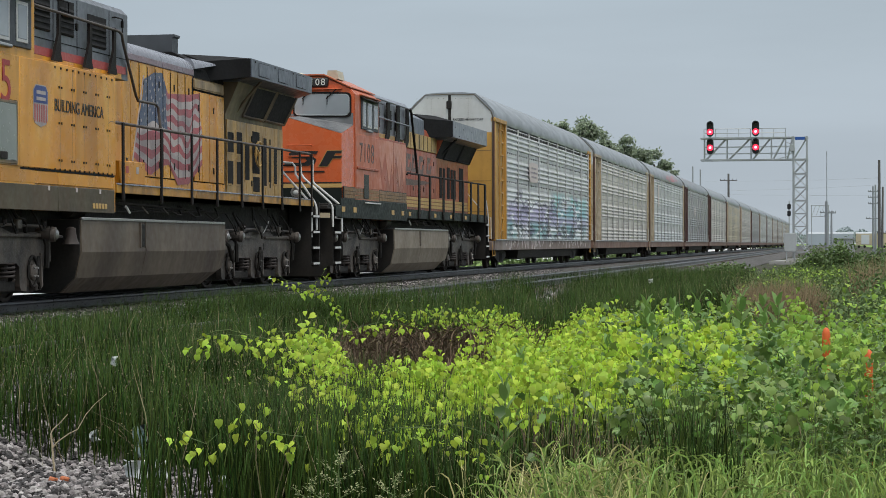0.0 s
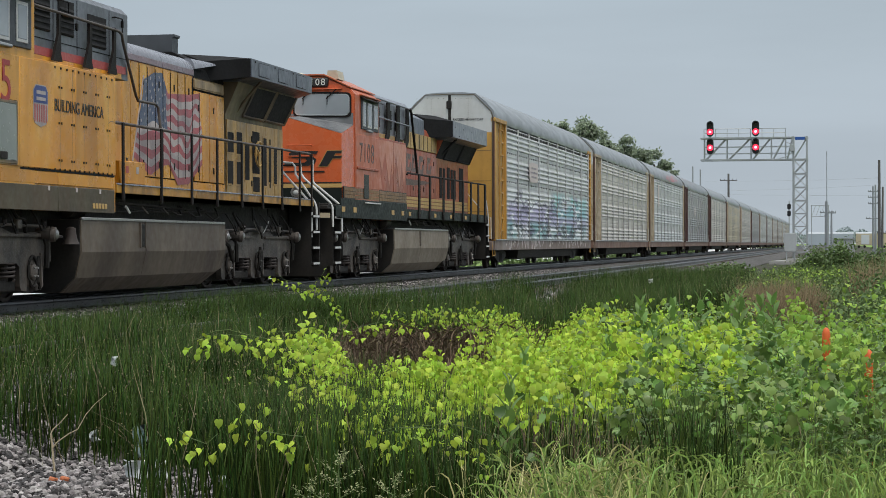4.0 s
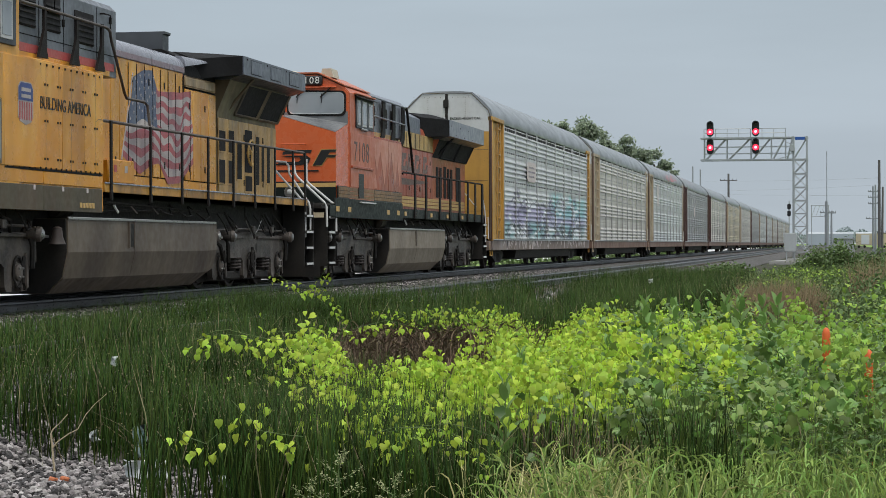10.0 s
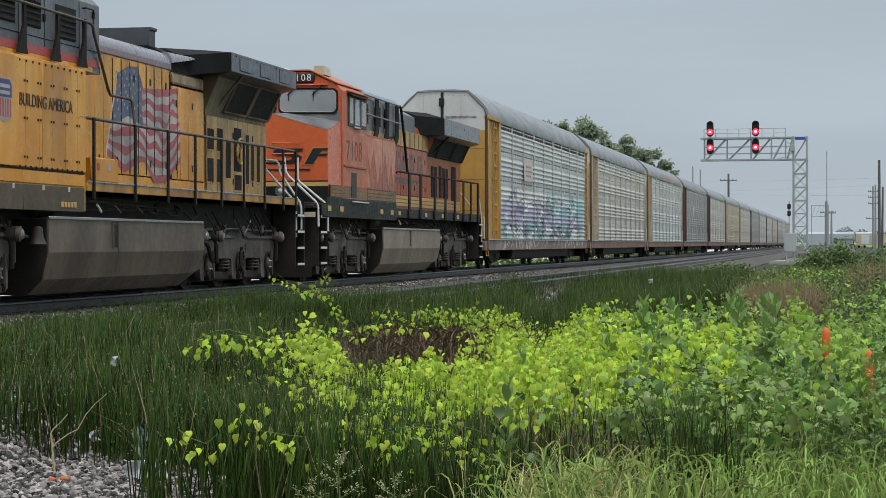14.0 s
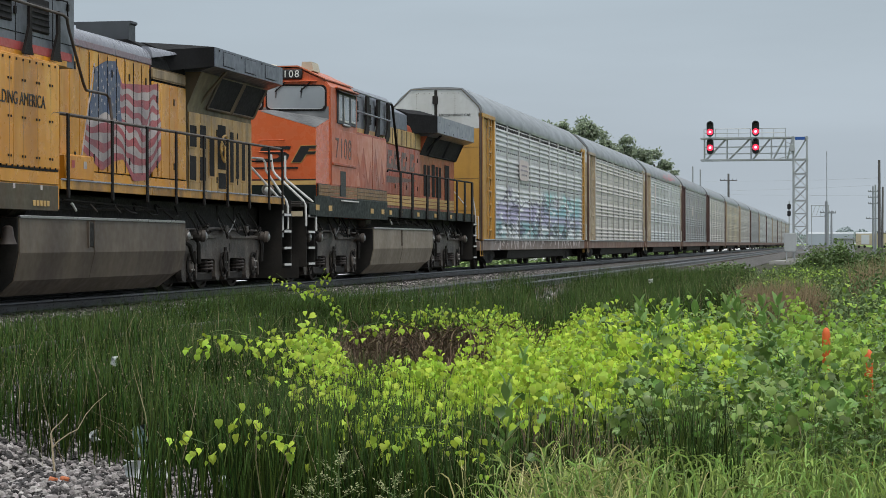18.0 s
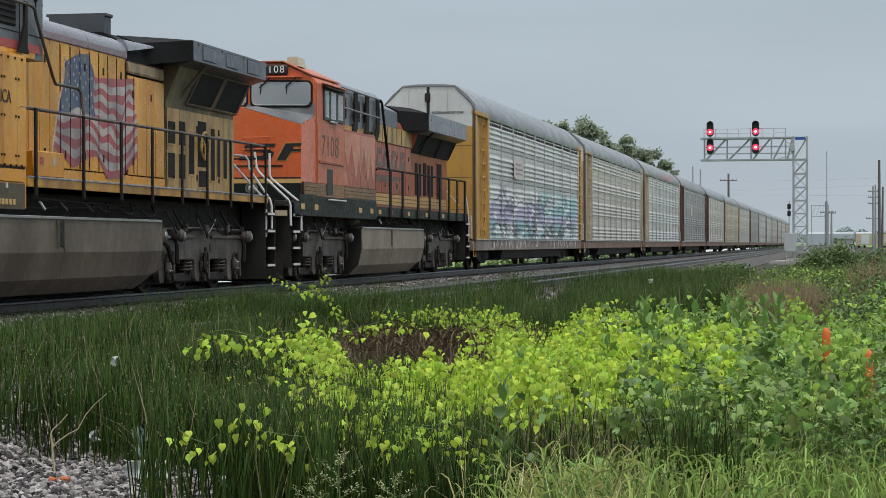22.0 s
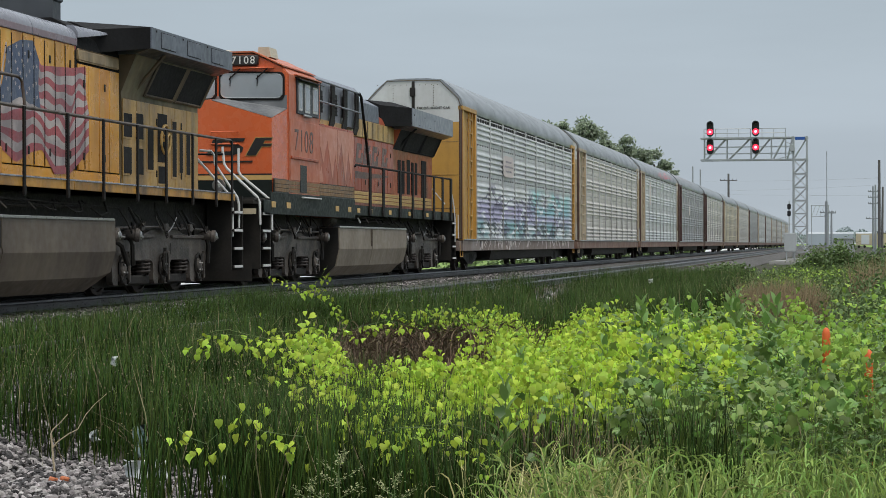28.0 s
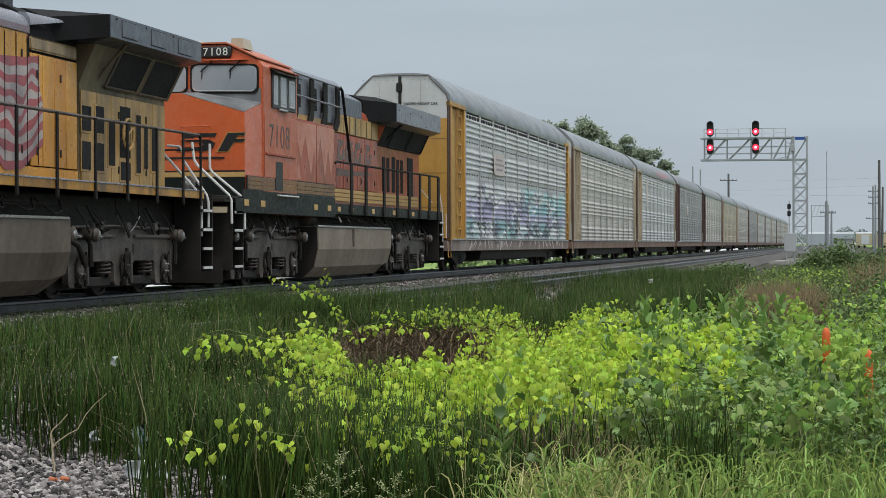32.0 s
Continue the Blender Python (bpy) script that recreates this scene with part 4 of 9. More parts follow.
def upper_gallery(loco, y0, y1, m_low, m_up, louvres, brackets, top=4.62, bottom=3.47, half=1.36, wide=0.05, low=3.51, high=4.24):
    """The equipment housing behind the cab, above the wide body, with louvres and a railing on broad brackets."""
    s = Shape()
    s.prism([(half, bottom), (half, top - 0.1), (half - 0.1, top), (0.6, top + 0.05), (-0.6, top + 0.05), (-half + 0.1, top), (-half, top - 0.1), (-half, bottom)], y0, y1)
    part("equipment_housing", s, m_up, loco)
    for a, b, z0, z1 in louvres:
        fr = part("louvre", Shape().box(half, half + 0.02, a, b, z0, z1, 0.006), M_MESH, loco, "dark louvred vent")
        z = z0 + 0.06
        while z < z1 - 0.04:
            sl = Shape().prism([(half + 0.015, z), (half + 0.032, z - 0.04), (half + 0.037, z - 0.035), (half + 0.02, z + 0.01)], a + 0.03, b - 0.03)
            part("slat", sl, M_MESH, fr)
            z += 0.085
    for y in brackets:
        hook = [(y - 0.36, low + 0.02), (y - 0.06, low - 0.02), (y + 0.17, low + 0.16), (y + 0.19, high), (y - 0.14, high), (y - 0.13, low + 0.32), (y - 0.22, low + 0.2)]
        if wide > 0.1:
            b = Shape().prism(hook, half + 0.06, half + 0.10, "x")
        else:
            b = Shape().prism([(y - 0.26, low), (y + 0.10, low), (y + wide, low + 0.12), (y + wide, high), (y - wide, high), (y - wide, low + 0.40)], half + 0.06, half + 0.10, "x")
        part("bracket", b, M_RAILBLK, loco, "black railing bracket")


def cab(loco, m_front, m_side, m_roof, m_top):
    """Wide-nosed cab: nose with sloping shoulders, two-pane windscreen, side windows, number board."""
    nose = Shape()
    f = [(-1.45, 1.78), (1.45, 1.78), (1.45, 3.36), (0.15, 3.75), (-0.15, 3.75), (-1.45, 3.36)]
    b = [(-1.48, 1.78), (1.48, 1.78), (1.48, 3.62), (0.15, 3.84), (-0.15, 3.84), (-1.48, 3.62)]
    nose.prism(f, 2.0, 3.15, prof2=b)
    nose_ob = part("nose", nose, m_front, loco, "short hood with sloping shoulders")
    for sg in (1, -1):
        a = Shape()
        a.face([(sg * 0.18, 2.02, 3.755), (sg * 1.44, 2.02, 3.372), (sg * 1.47, 3.14, 3.632), (sg * 0.18, 3.14, 3.845)])
        a.face([(sg * 0.18, 2.02, 3.745), (sg * 0.18, 3.14, 3.835), (sg * 1.47, 3.14, 3.622), (sg * 1.44, 2.02, 3.362)])
        part("antiglare_top", a, m_top, nose_ob, "dull dark anti-glare panel")
    body = Shape()
    body.prism([(1.5, 1.46), (1.5, 4.34), (1.36, 4.50), (0.75, 4.78), (-0.75, 4.78), (-1.36, 4.50), (-1.5, 4.34), (-1.5, 1.46)], 3.15, 5.72)
    body_ob = part("cab_body", body, m_side, loco)
    frontp = Shape().prism([(1.485, 3.3), (1.485, 4.33), (1.35, 4.48), (0.74, 4.76), (-0.74, 4.76), (-1.35, 4.48), (-1.485, 4.33), (-1.485, 3.3)], 3.10, 3.16)
    part("cab_front", frontp, m_front, loco)
    roof = Shape().prism([(1.40, 4.495), (0.77, 4.79), (-0.77, 4.79), (-1.40, 4.495), (-1.40, 4.52), (-0.77, 4.82), (0.77, 4.82), (1.40, 4.52)], 3.05, 5.75)
    part("cab_roof", roof, m_roof, loco)
    for sg in (1, -1):
        fr = Shape()
        pts = []
        for cx, cz, q in ((0.14, 3.93, 2), (1.31, 3.91, 3), (1.31, 4.27, 0), (0.14, 4.30, 1)):
            pts += [(sg * (cx + 0.115 * math.cos((q + k / 4) * math.pi / 2)), cz + 0.115 * math.sin((q + k / 4) * math.pi / 2)) for k in range(5)]
        fr.prism(pts, 3.07, 3.105)
        wf = part("windscreen_frame", fr, M_RAILBLK, loco, "black rubber windscreen frame")
        c = (sg * 0.72, 4.10)
        part("antiglare_brow", Shape().prism([(0.0, 3.9), (0.0, 3.79), (sg * 1.47, 3.585), (sg * 1.47, 3.9)], 3.085, 3.102), m_top, loco, "dull dark panel below the windscreen")
        part("windscreen", Shape().prism([(c[0] + (p[0] - c[0]) * 0.92, c[1] + (p[1] - c[1]) * 0.80) for p in pts], 3.058, 3.072), M_SCREEN, wf, "glass windscreen pane")
        for o in (0.28, 0.86):
            wp = Shape().tube([(sg * o + 0.22, 3.02, 4.46), (sg * o, 3.035, 4.27), (sg * o - 0.03, 3.045, 4.24)], 0.014, 5).tube([(sg * o, 3.04, 4.32), (sg * o - 0.01, 3.045, 4.10)], 0.009, 5)
            part("wiper", wp, M_RAILBLK, loco)
        part("screen_gasket", Shape().tube([(p[0], 3.066, p[1]) for p in [(c[0] + (c0[0] - c[0]) * 0.93, 4.10 + (c0[1] - 4.10) * 0.82) for c0 in pts + pts[:1]]], 0.014, 5), M_GALV, wf, "bright metal gasket round the glass")
    nb = part("number_board", Shape().box(0.24, 0.88, 3.02, 3.10, 4.51, 4.735, 0.03), M_LETBLK, loco, "dark number board")
    nb2 = part("number_board", Shape().box(-0.88, -0.24, 3.02, 3.10, 4.51, 4.735, 0.03), M_LETBLK, loco, "dark number board")
    hl = Shape().lathe((-0.08, 3.1, 4.55), (-0.08, 3.0, 4.55), [(0, 0.09), (0.8, 0.1), (1, 0.085)], 14)
    part("headlight", hl, M_STEEL, loco)
    part("roof_visor", Shape().box(-1.2, 1.2, 3.0, 3.1, 4.455, 4.475, 0.006), m_front, loco)
    for sg in (1, -1):
        x = sg * 1.5
        fr = Shape().box(x, x + sg * 0.03, 3.72, 5.55, 3.56, 4.30, 0.01)
        wf = part("window_frame", fr, M_BHOUSE, loco, "dark recessed side window frame")
        for a, b, z0, z1 in ((3.80, 4.10, 3.63, 4.22), (4.30, 4.74, 3.61, 4.22), (4.98, 5.40, 3.63, 4.20)):
            pf = part("sash", Shape().box(x + sg * 0.026, x + sg * 0.042, a, b, z0, z1, 0.006), M_ALU, wf, "aluminium sash")
            part("pane", Shape().box(x + sg * 0.040, x + sg * 0.047, a + 0.05, b - 0.05, z0 + 0.05, z1 - 0.05, 0.003), M_SCREEN, pf)
        part("window_visor", Shape().prism([(x, 4.30), (x + sg * 0.14, 4.25), (x + sg * 0.14, 4.265), (x, 4.325)], 3.66, 5.6), M_RAILBLK, loco, "black window visor")
        part("armrest", Shape().box(x, x + sg * 0.07, 4.25, 4.8, 3.52, 3.57, 0.015), M_GALV, loco)
        part("drip_rail", Shape().box(x - sg * 0.02, x + sg * 0.06, 3.6, 5.7, 4.34, 4.375, 0.008), m_roof, loco)
    part("beacon", Shape().prism([(0.75, 4.72), (1.05, 4.72), (1.0, 4.93), (0.78, 4.93)], 3.4, 4.0), M_CREAM, loco, "cream roof antenna box")
    part("antenna_dome", Shape().lathe((-0.1, 3.9, 4.8), (-0.1, 3.9, 4.92), [(0, 0.3), (0.6, 0.27), (1, 0.12)], 14), M_CREAM, loco)
    for z in (3.1, 2.85):
        part("grab_iron", Shape().tube([(0.2, 2.0, z), (0.2, 1.93, z), (0.75, 1.93, z), (0.75, 2.0, z)], 0.014, 5), m_front, loco)
    return body_ob


def build_running_gear(loco):
    part("underframe", Shape().box(-0.95, 0.95, 0.7, 21.6, 0.98, 1.62, 0.03), M_BLACK, loco, "black underframe")
    for y, d in ((0.0, 1), (22.3, -1)):
        c = Shape().box(-0.12, 0.12, y + d * 0.05, y + d * 1.0, 0.72, 0.98, 0.03).box(-0.16, 0.16, y - d * 0.0, y + d * 0.28, 0.66, 1.02, 0.05)
        part("coupler", c, M_RUST, loco)
        part("hose", Shape().tube([(0.35, y + d * 0.7, 0.9), (0.4, y + d * 0.35, 0.55), (0.3, y + d * 0.1, 0.45)], 0.03, 6), M_BLACK, loco)
    plow = Shape().prism([(-1.45, 0.12), (1.45, 0.12), (1.45, 0.62), (-1.45, 0.62)], 0.55, 0.62, prof2=[(-1.4, 0.18), (1.4, 0.18), (1.4, 0.62), (-1.4, 0.62)])
    part("plow", plow, M_BLACK, loco)
    part("end_plate", Shape().box(-1.02, 1.02, 0.62, 0.72, 0.55, 1.72, 0.02), M_BLACK, loco)
    part("end_plate", Shape().box(-1.4, 1.4, 21.55, 21.65, 0.65, 1.72, 0.02), M_BLACK, loco)
    loco_truck(loco, 4.25, True)
    loco_truck(loco, 18.05, True)
    for y, z, r, ln in ((8.1, 1.4, 0.16, 0.7), (15.6, 0.95, 0.2, 0.5)):
        part("air_reservoir", Shape().lathe((1.0, y, z), (1.0, y + ln, z), [(0, r * 0.4), (0.1, r), (0.9, r), (1, r * 0.4)], 12), M_TRUCK, loco)
    for y in (9.94, 10.84, 11.9):
        part("strut", Shape().tube([(1.42, y, 1.34), (1.40, y - 0.14 - 0.1 * (y > 10), 1.45)], 0.02 if y < 10 else 0.012, 5), M_WHITE if y < 10 else M_TRUCK, loco)
    for k in range(3):
        y = 12.6 + 1.1 * k
        part("hose", Shape().tube([(1.1, y - 0.25, 1.52), (1.33, y, 1.36 - 0.04 * (k % 3)), (1.36, y + 0.22, 1.34), (1.2, y + 0.5, 1.5)], 0.016, 6), M_BLACK, loco)
    for k in range(4):
        part("brake_pipe", Shape().tube([(1.2 + 0.06 * k, 8.9 + 0.2 * k, 1.5), (1.25, 9.5 + 1.4 * k, 1.36 + 0.03 * k), (1.2, 15.5 + 0.3 * k, 1.42)], 0.013, 5), M_BLACK, loco)


def hood_doors(loco, y0, y1, z0, z1, m, w=0.56):
    """A row of tall engine-room doors with handles and hinges."""
    n = max(1, round((y1 - y0) / w))
    w = (y1 - y0) / n
    for k in range(n):
        a = y0 + k * w
        d = part("hood_door", Shape().box(0.95, 0.976, a + 0.011, a + w - 0.011, z0, z1, 0.006), m, loco)
        for z in (z0 + 0.22, z1 - 0.3):
            if k % 2 == 0:
                part("latch", Shape().box(0.976, 0.99, a + w * 0.5 - 0.025, a + w * 0.5 + 0.025, z - 0.06, z + 0.06, 0.005), M_BLACK, d)


def wavy_flag(loco):
    """A flag painted across the doors: stripes that wave, a starred canton; each patch 3 mm proud of the doors."""
    x = 0.977
    us = [0, 0.15, 0.30, 0.38, 0.55, 0.75, 1.0]

    def sway(u, w):
        # u along the flag 0..1, w down it 0..1, between a ragged upper and a ragged lower hem
        y0, z0 = np.interp(u, us, [11.95, 12.45, 12.92, 13.2, 13.78, 14.5, 15.08]), np.interp(u, us, [3.66, 3.81, 3.84, 3.50, 3.53, 3.57, 3.63])
        y1, z1 = np.interp(u, us, [11.38, 12.24, 12.85, 13.25, 13.75, 14.4, 15.24]), np.interp(u, us, [2.31, 2.02, 2.20, 2.25, 1.90, 1.93, 2.32])
        swell = math.sin(math.pi * min(1.0, w * 1.05))
        return y0 + (y1 - y0) * w + 0.05 * swell * math.sin(u * 9 + w * 8), z0 + (z1 - z0) * w + swell * (0.07 * math.sin(u * 17 - w * 3) + 0.05 * math.sin(u * 29 + w * 6))

    flag = Shape()
    n, rows = 44, 13
    for r in range(rows):
        for i in range(n):
            u0, u1 = i / n, (i + 1) / n
            mi = 2 if r < 7 and u1 <= 0.37 else r % 2
            q = [sway(u0, r / rows), sway(u1, r / rows), sway(u1, (r + 1) / rows), sway(u0, (r + 1) / rows)]
            q.reverse()
            flag.face([(x + 0.003, a, b) for a, b in q], mi)
    fl = part("painted_flag", flag, [M_FLAGR, M_FLAGW, M_FLAGB], loco, "weathered painted waving flag with stars and stripes")
    stars = Shape()
    for r in range(7):
        for i in range(5):
            u, w = 0.03 + i * 0.07 + (0.03 if r % 2 else 0), 0.045 + r * 0.07
            y, z = sway(u, w)
            pts = []
            for k in range(10):
                rad = 0.042 if k % 2 == 0 else 0.018
                pts.append((x + 0.006, y + rad * math.sin(k * math.pi / 5), z + rad * math.cos(k * math.pi / 5)))
            stars.face(pts)
    tagged(part("star_field", stars, M_FLAGW, fl, "white stars"), kind="stuff")
    for k in range(13):
        yb = 10.0 + 0.42 * k
        if 11.3 < yb < 15.3:
            part("door_seam", Shape().box(x + 0.002, x + 0.0085, yb - 0.009, yb + 0.009, 2.02, 3.88 if yb < 14.7 else 3.64), M_SOOT, loco)
    part("painted_flagpole", Shape().tube([(x + 0.004, 11.28, 2.1), (x + 0.004, 11.9, 3.72)], 0.013, 5), M_FLAGW, loco)


def common_hood(loco, m_hood, m_roof, y0=9.1, y1=16.7, top=4.25):
    s = Shape().prism([(0.95, 1.78), (0.95, 3.95), (0.90, 4.10), (0.74, top - 0.03), (0.5, top + 0.02), (-0.5, top + 0.02), (-0.74, top - 0.03), (-0.90, 4.10), (-0.95, 3.95), (-0.95, 1.78)], y0, y1)
    part("long_hood", s, m_hood, loco)


def yellow_locomotive():
    L = thing("locomotive", (TRACK_X, 22.01, 0), label="weathered yellow and grey diesel locomotive with a painted flag", category="locomotive", group="locomotives of the train")
    build_running_gear(L)
    fuel_tank(L, 10.4)
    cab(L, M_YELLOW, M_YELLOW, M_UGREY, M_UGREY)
    # shell behind the doors is blackened so the gaps between them look shaded
    common_hood(L, M_SOOT, M_UROOF)
    part("hood_base", Shape().box(0.94, 0.968, 9.1, 16.7, 1.79, 1.985, 0.006), M_YELLOW, L)
    part("hood_base", Shape().box(0.94, 0.966, 9.1, 9.99, 1.99, 3.94, 0.006), M_YELLOW, L)
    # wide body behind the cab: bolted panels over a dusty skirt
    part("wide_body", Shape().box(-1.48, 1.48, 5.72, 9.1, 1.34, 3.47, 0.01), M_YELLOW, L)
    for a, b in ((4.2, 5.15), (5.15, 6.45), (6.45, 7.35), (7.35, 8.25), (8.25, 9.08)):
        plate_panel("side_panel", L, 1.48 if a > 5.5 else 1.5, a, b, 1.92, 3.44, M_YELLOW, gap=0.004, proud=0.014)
    seams = (5.62, 6.2, 6.72, 7.22, 7.72, 8.24, 8.74)
    for y in seams:
        part("panel_seam", Shape().box(1.490, 1.4952, y - 0.004, y + 0.004, 1.94, 3.42), M_YSOOT, L)
    for y in (5.16, 6.46):
        part("panel_seam", Shape().box(1.490, 1.4955, y - 0.008, y + 0.008, 1.93, 3.43), M_SOOT, L)
    part("panel_seam", Shape().box(1.49, 1.505, 5.2, 9.0, 1.885, 1.912), M_SOOT, L, "dark seam over the lower panels")
    bolts(L, 1.494, [(y + o, z) for y in seams[2:] for z in (2.06, 2.6, 3.12) for o in (-0.05, 0.05)], M_SOOT)
    bolts(L, 1.494, [(y, 1.98 + 0.2 * k) for y in (5.24, 5.56, 6.38) for k in range(8)], M_SOOT)
    bolts(L, 1.494, [(5.3 + 0.24 * k, 3.40) for k in range(16)], M_SOOT)
    bolts(L, 1.494, [(5.3 + 0.2 * k, 1.925) for k in range(19)], M_SOOT)
    for y in (5.38, 5.86):
        part("decal", Shape().box(1.4945, 1.4965, y, y + 0.16, 2.12, 2.22), M_REDF, L, "small faded red decal")
    for a in (4.2, 6.6):
        plate_panel("lower_panel", L, 1.485, a, a + 2.4, 1.70, 1.88, M_YELLOW, proud=0.018)
        plate_panel("skirt_panel", L, 1.488, a, a + 2.4 if a < 6 else 9.0, 1.32, 1.68, M_SKIRT, "dusty grey skirt panel", proud=0.018)
    for y in (6.2, 7.3, 8.3, 3.9):
        part("reflector", Shape().box(1.507, 1.514, y, y + 0.07, 1.61, 1.68), M_LOGOW, L, "small pale reflector")
    for k in range(5):
        part("tool_clip", Shape().box(1.506, 1.516, 8.02 + 0.13 * k, 8.11 + 0.13 * k, 1.38, 1.46, 0.004), M_PADY, L)
    sw = part("side_window", Shape().box(1.5, 1.525, 4.0, 5.06, 1.93, 2.82, 0.02), M_YSOOT, L, "framed side door glass")
    part("pane", Shape().box(1.524, 1.532, 4.06, 5.0, 1.99, 2.77, 0.01), M_DOORGL, sw, "dull greenish glass")
    part("latch", Shape().box(1.53, 1.545, 4.42, 4.66, 2.0, 2.10, 0.008), M_BLACK, sw)
    # upper gallery, grey with a red stripe along its foot
    upper_gallery(L, 5.4, 10.02, M_YELLOW, M_UGREY, [(5.97, 6.63, 3.92, 4.45), (6.97, 7.59, 3.93, 4.45), (8.19, 8.98, 3.87, 4.36)], (6.81, 8.09, 9.17), top=4.62, wide=0.045)
    part("red_stripe", Shape().box(1.362, 1.372, 5.42, 9.9, 3.56, 3.68), M_RED, L, "red stripe")
    part("panel_seam", Shape().box(1.358, 1.366, 5.42, 9.95, 3.80, 3.812), M_SOOT, L)
    for y in (5.7, 6.78, 7.75, 9.15):
        part("panel_seam", Shape().box(1.358, 1.366, y, y + 0.012, 3.69, 4.5), M_SOOT, L)
    for y, z in ((7.68, 4.05), (9.32, 3.95), (9.7, 4.3)):
        part("latch", Shape().box(1.36, 1.39, y, y + 0.07, z, z + 0.11, 0.008), M_RAILBLK, L)
    part("yellow_band", Shape().box(1.362, 1.370, 5.42, 9.7, 3.475, 3.556), M_YELLOW, L)
    part("red_stripe", Shape().box(0.955, 0.962, 9.78, 14.7, 3.86, 3.93), M_RED, L, "faded red stripe")
    for y in (6.95, 9.3):
        part("grab_iron", Shape().tube([(1.36, y, 4.2), (1.43, y, 4.2), (1.43, y + 0.28, 4.2), (1.43, y + 0.28, 4.42), (1.43, y, 4.42), (1.36, y, 4.42)], 0.014, 5), M_RAILBLK, L)
    part("gallery_rail", Shape().tube([(1.45, 4.9, 4.235), (1.45, 9.36, 4.205), (1.45, 9.5, 4.17), (1.44, 9.58, 4.05), (1.36, 10.42, 3.27), (1.35, 10.55, 3.19), (1.35, 11.42, 3.19), (1.36, 11.55, 3.14), (1.40, 11.58, 2.74)], 0.024, 8), M_HRAIL, L, "worn bent railing down to the walkway")
    # roof panels over the hood, exhaust box, horn
    for a, b in ((9.78, 12.87), (12.885, 14.70)):
        part("roof_cowl", Shape().prism([(0.985, 3.93), (0.985, 4.02), (0.965, 4.10), (0.92, 4.17), (0.85, 4.22), (0.72, 4.27), (0.5, 4.30), (0.5, 4.26), (0.94, 3.93)], a, b), M_UROOF, L, "rounded grey roof cowl")
    part("roof_cowl", Shape().prism([(1.0, 4.06), (0.985, 4.16), (0.92, 4.25), (0.8, 4.26), (0.9, 4.05)], 14.715, 15.97, prof2=[(1.03, 4.22), (1.025, 4.24), (1.01, 4.255), (0.98, 4.255), (1.0, 4.22)]), M_UROOF, L, "tapered end of the roof cowl")
    for a, b in ((9.79, 12.86), (12.895, 14.69)):
        part("cowl_stripe", Shape().box(0.975, 0.989, a, b, 3.935, 4.035, 0.004), M_REDF, L, "red stripe faded into grey")
    part("cowl_foot", Shape().box(0.955, 0.985, 14.75, 16.6, 3.70, 3.90, 0.03), M_YSOOT, L)
    part("exhaust_box", Shape().prism([(-0.45, 4.2), (0.52, 4.2), (0.52, 4.66), (0.56, 4.68), (0.56, 4.72), (-0.5, 4.72), (-0.5, 4.68), (-0.45, 4.66)], 14.86, 15.2), M_BHOUSE, L, "sooty exhaust box")
    part("horn", Shape().lathe((0.6, 11.2, 4.50), (0.6, 11.6, 4.50), [(0, 0.03), (0.6, 0.05), (1, 0.12)], 12).lathe((0.75, 11.5, 4.46), (0.75, 11.1, 4.44), [(0, 0.03), (0.6, 0.05), (1, 0.10)], 12).tube([(0.65, 11.4, 4.25), (0.65, 11.4, 4.5)], 0.03, 6), M_RAILBLK, L)
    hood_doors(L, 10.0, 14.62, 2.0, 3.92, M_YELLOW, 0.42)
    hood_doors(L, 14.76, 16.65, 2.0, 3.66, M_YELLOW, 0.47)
    wavy_flag(L)
    # rear: sooted doors, grilles, hand brake wheel
    radiator(L, 16.75, 21.4, M_SOOTW, M_WING)
    for a, b, z0, z1 in ((16.84, 17.24, 2.63, 3.02), (17.46, 17.82, 2.62, 3.05), (16.84, 17.22, 2.02, 2.46), (17.46, 17.82, 2.02, 2.46), (18.05, 18.35, 2.12, 2.84), (19.40, 19.62, 2.04, 3.02), (19.80, 19.98, 2.12, 2.84), (20.20, 20.42, 2.10, 2.85), (18.62, 19.1, 1.9, 2.2)):
        part("grille", Shape().box(0.976, 0.990, a, b, z0, z1, 0.004), M_MESH, L, "dark vent grille")
        part("grille_frame", Shape().box(0.972, 0.984, a - 0.04, b + 0.04, z0 - 0.04, z1 + 0.04, 0.004), M_YDOOR, L)
    hood_doors(L, 16.82, 20.94, 1.84, 3.26, M_YDOOR, 0.68)
    # flat dark panel in place of a sunk, shaded recess
    part("brake_recess", Shape().box(0.97, 0.982, 18.60, 19.12, 2.27, 3.12, 0.006), M_MESH, L)
    bw = Shape()
    cy, cz, x = 18.74, 2.66, 1.08
    ring = [(x, cy + 0.25 * math.cos(a * math.pi / 10), cz + 0.25 * math.sin(a * math.pi / 10)) for a in range(21)]
    bw.tube(ring, 0.024, 6)
    for a in range(3):
        bw.tube([(x, cy, cz), (x, cy + 0.24 * math.cos(a * 2.094 + 0.5), cz + 0.24 * math.sin(a * 2.094 + 0.5))], 0.018, 5)
    bw.tube([(0.96, cy, cz), (x, cy, cz)], 0.035, 8)
    part("handbrake_wheel", bw, M_PADY, L, "pale yellow handbrake wheel")
    # walkway with yellow fascia
    part("walkway", Shape().box(-1.46, 1.46, 0.7, 21.6, 1.70, 1.775, 0.01), M_BLACK, L)
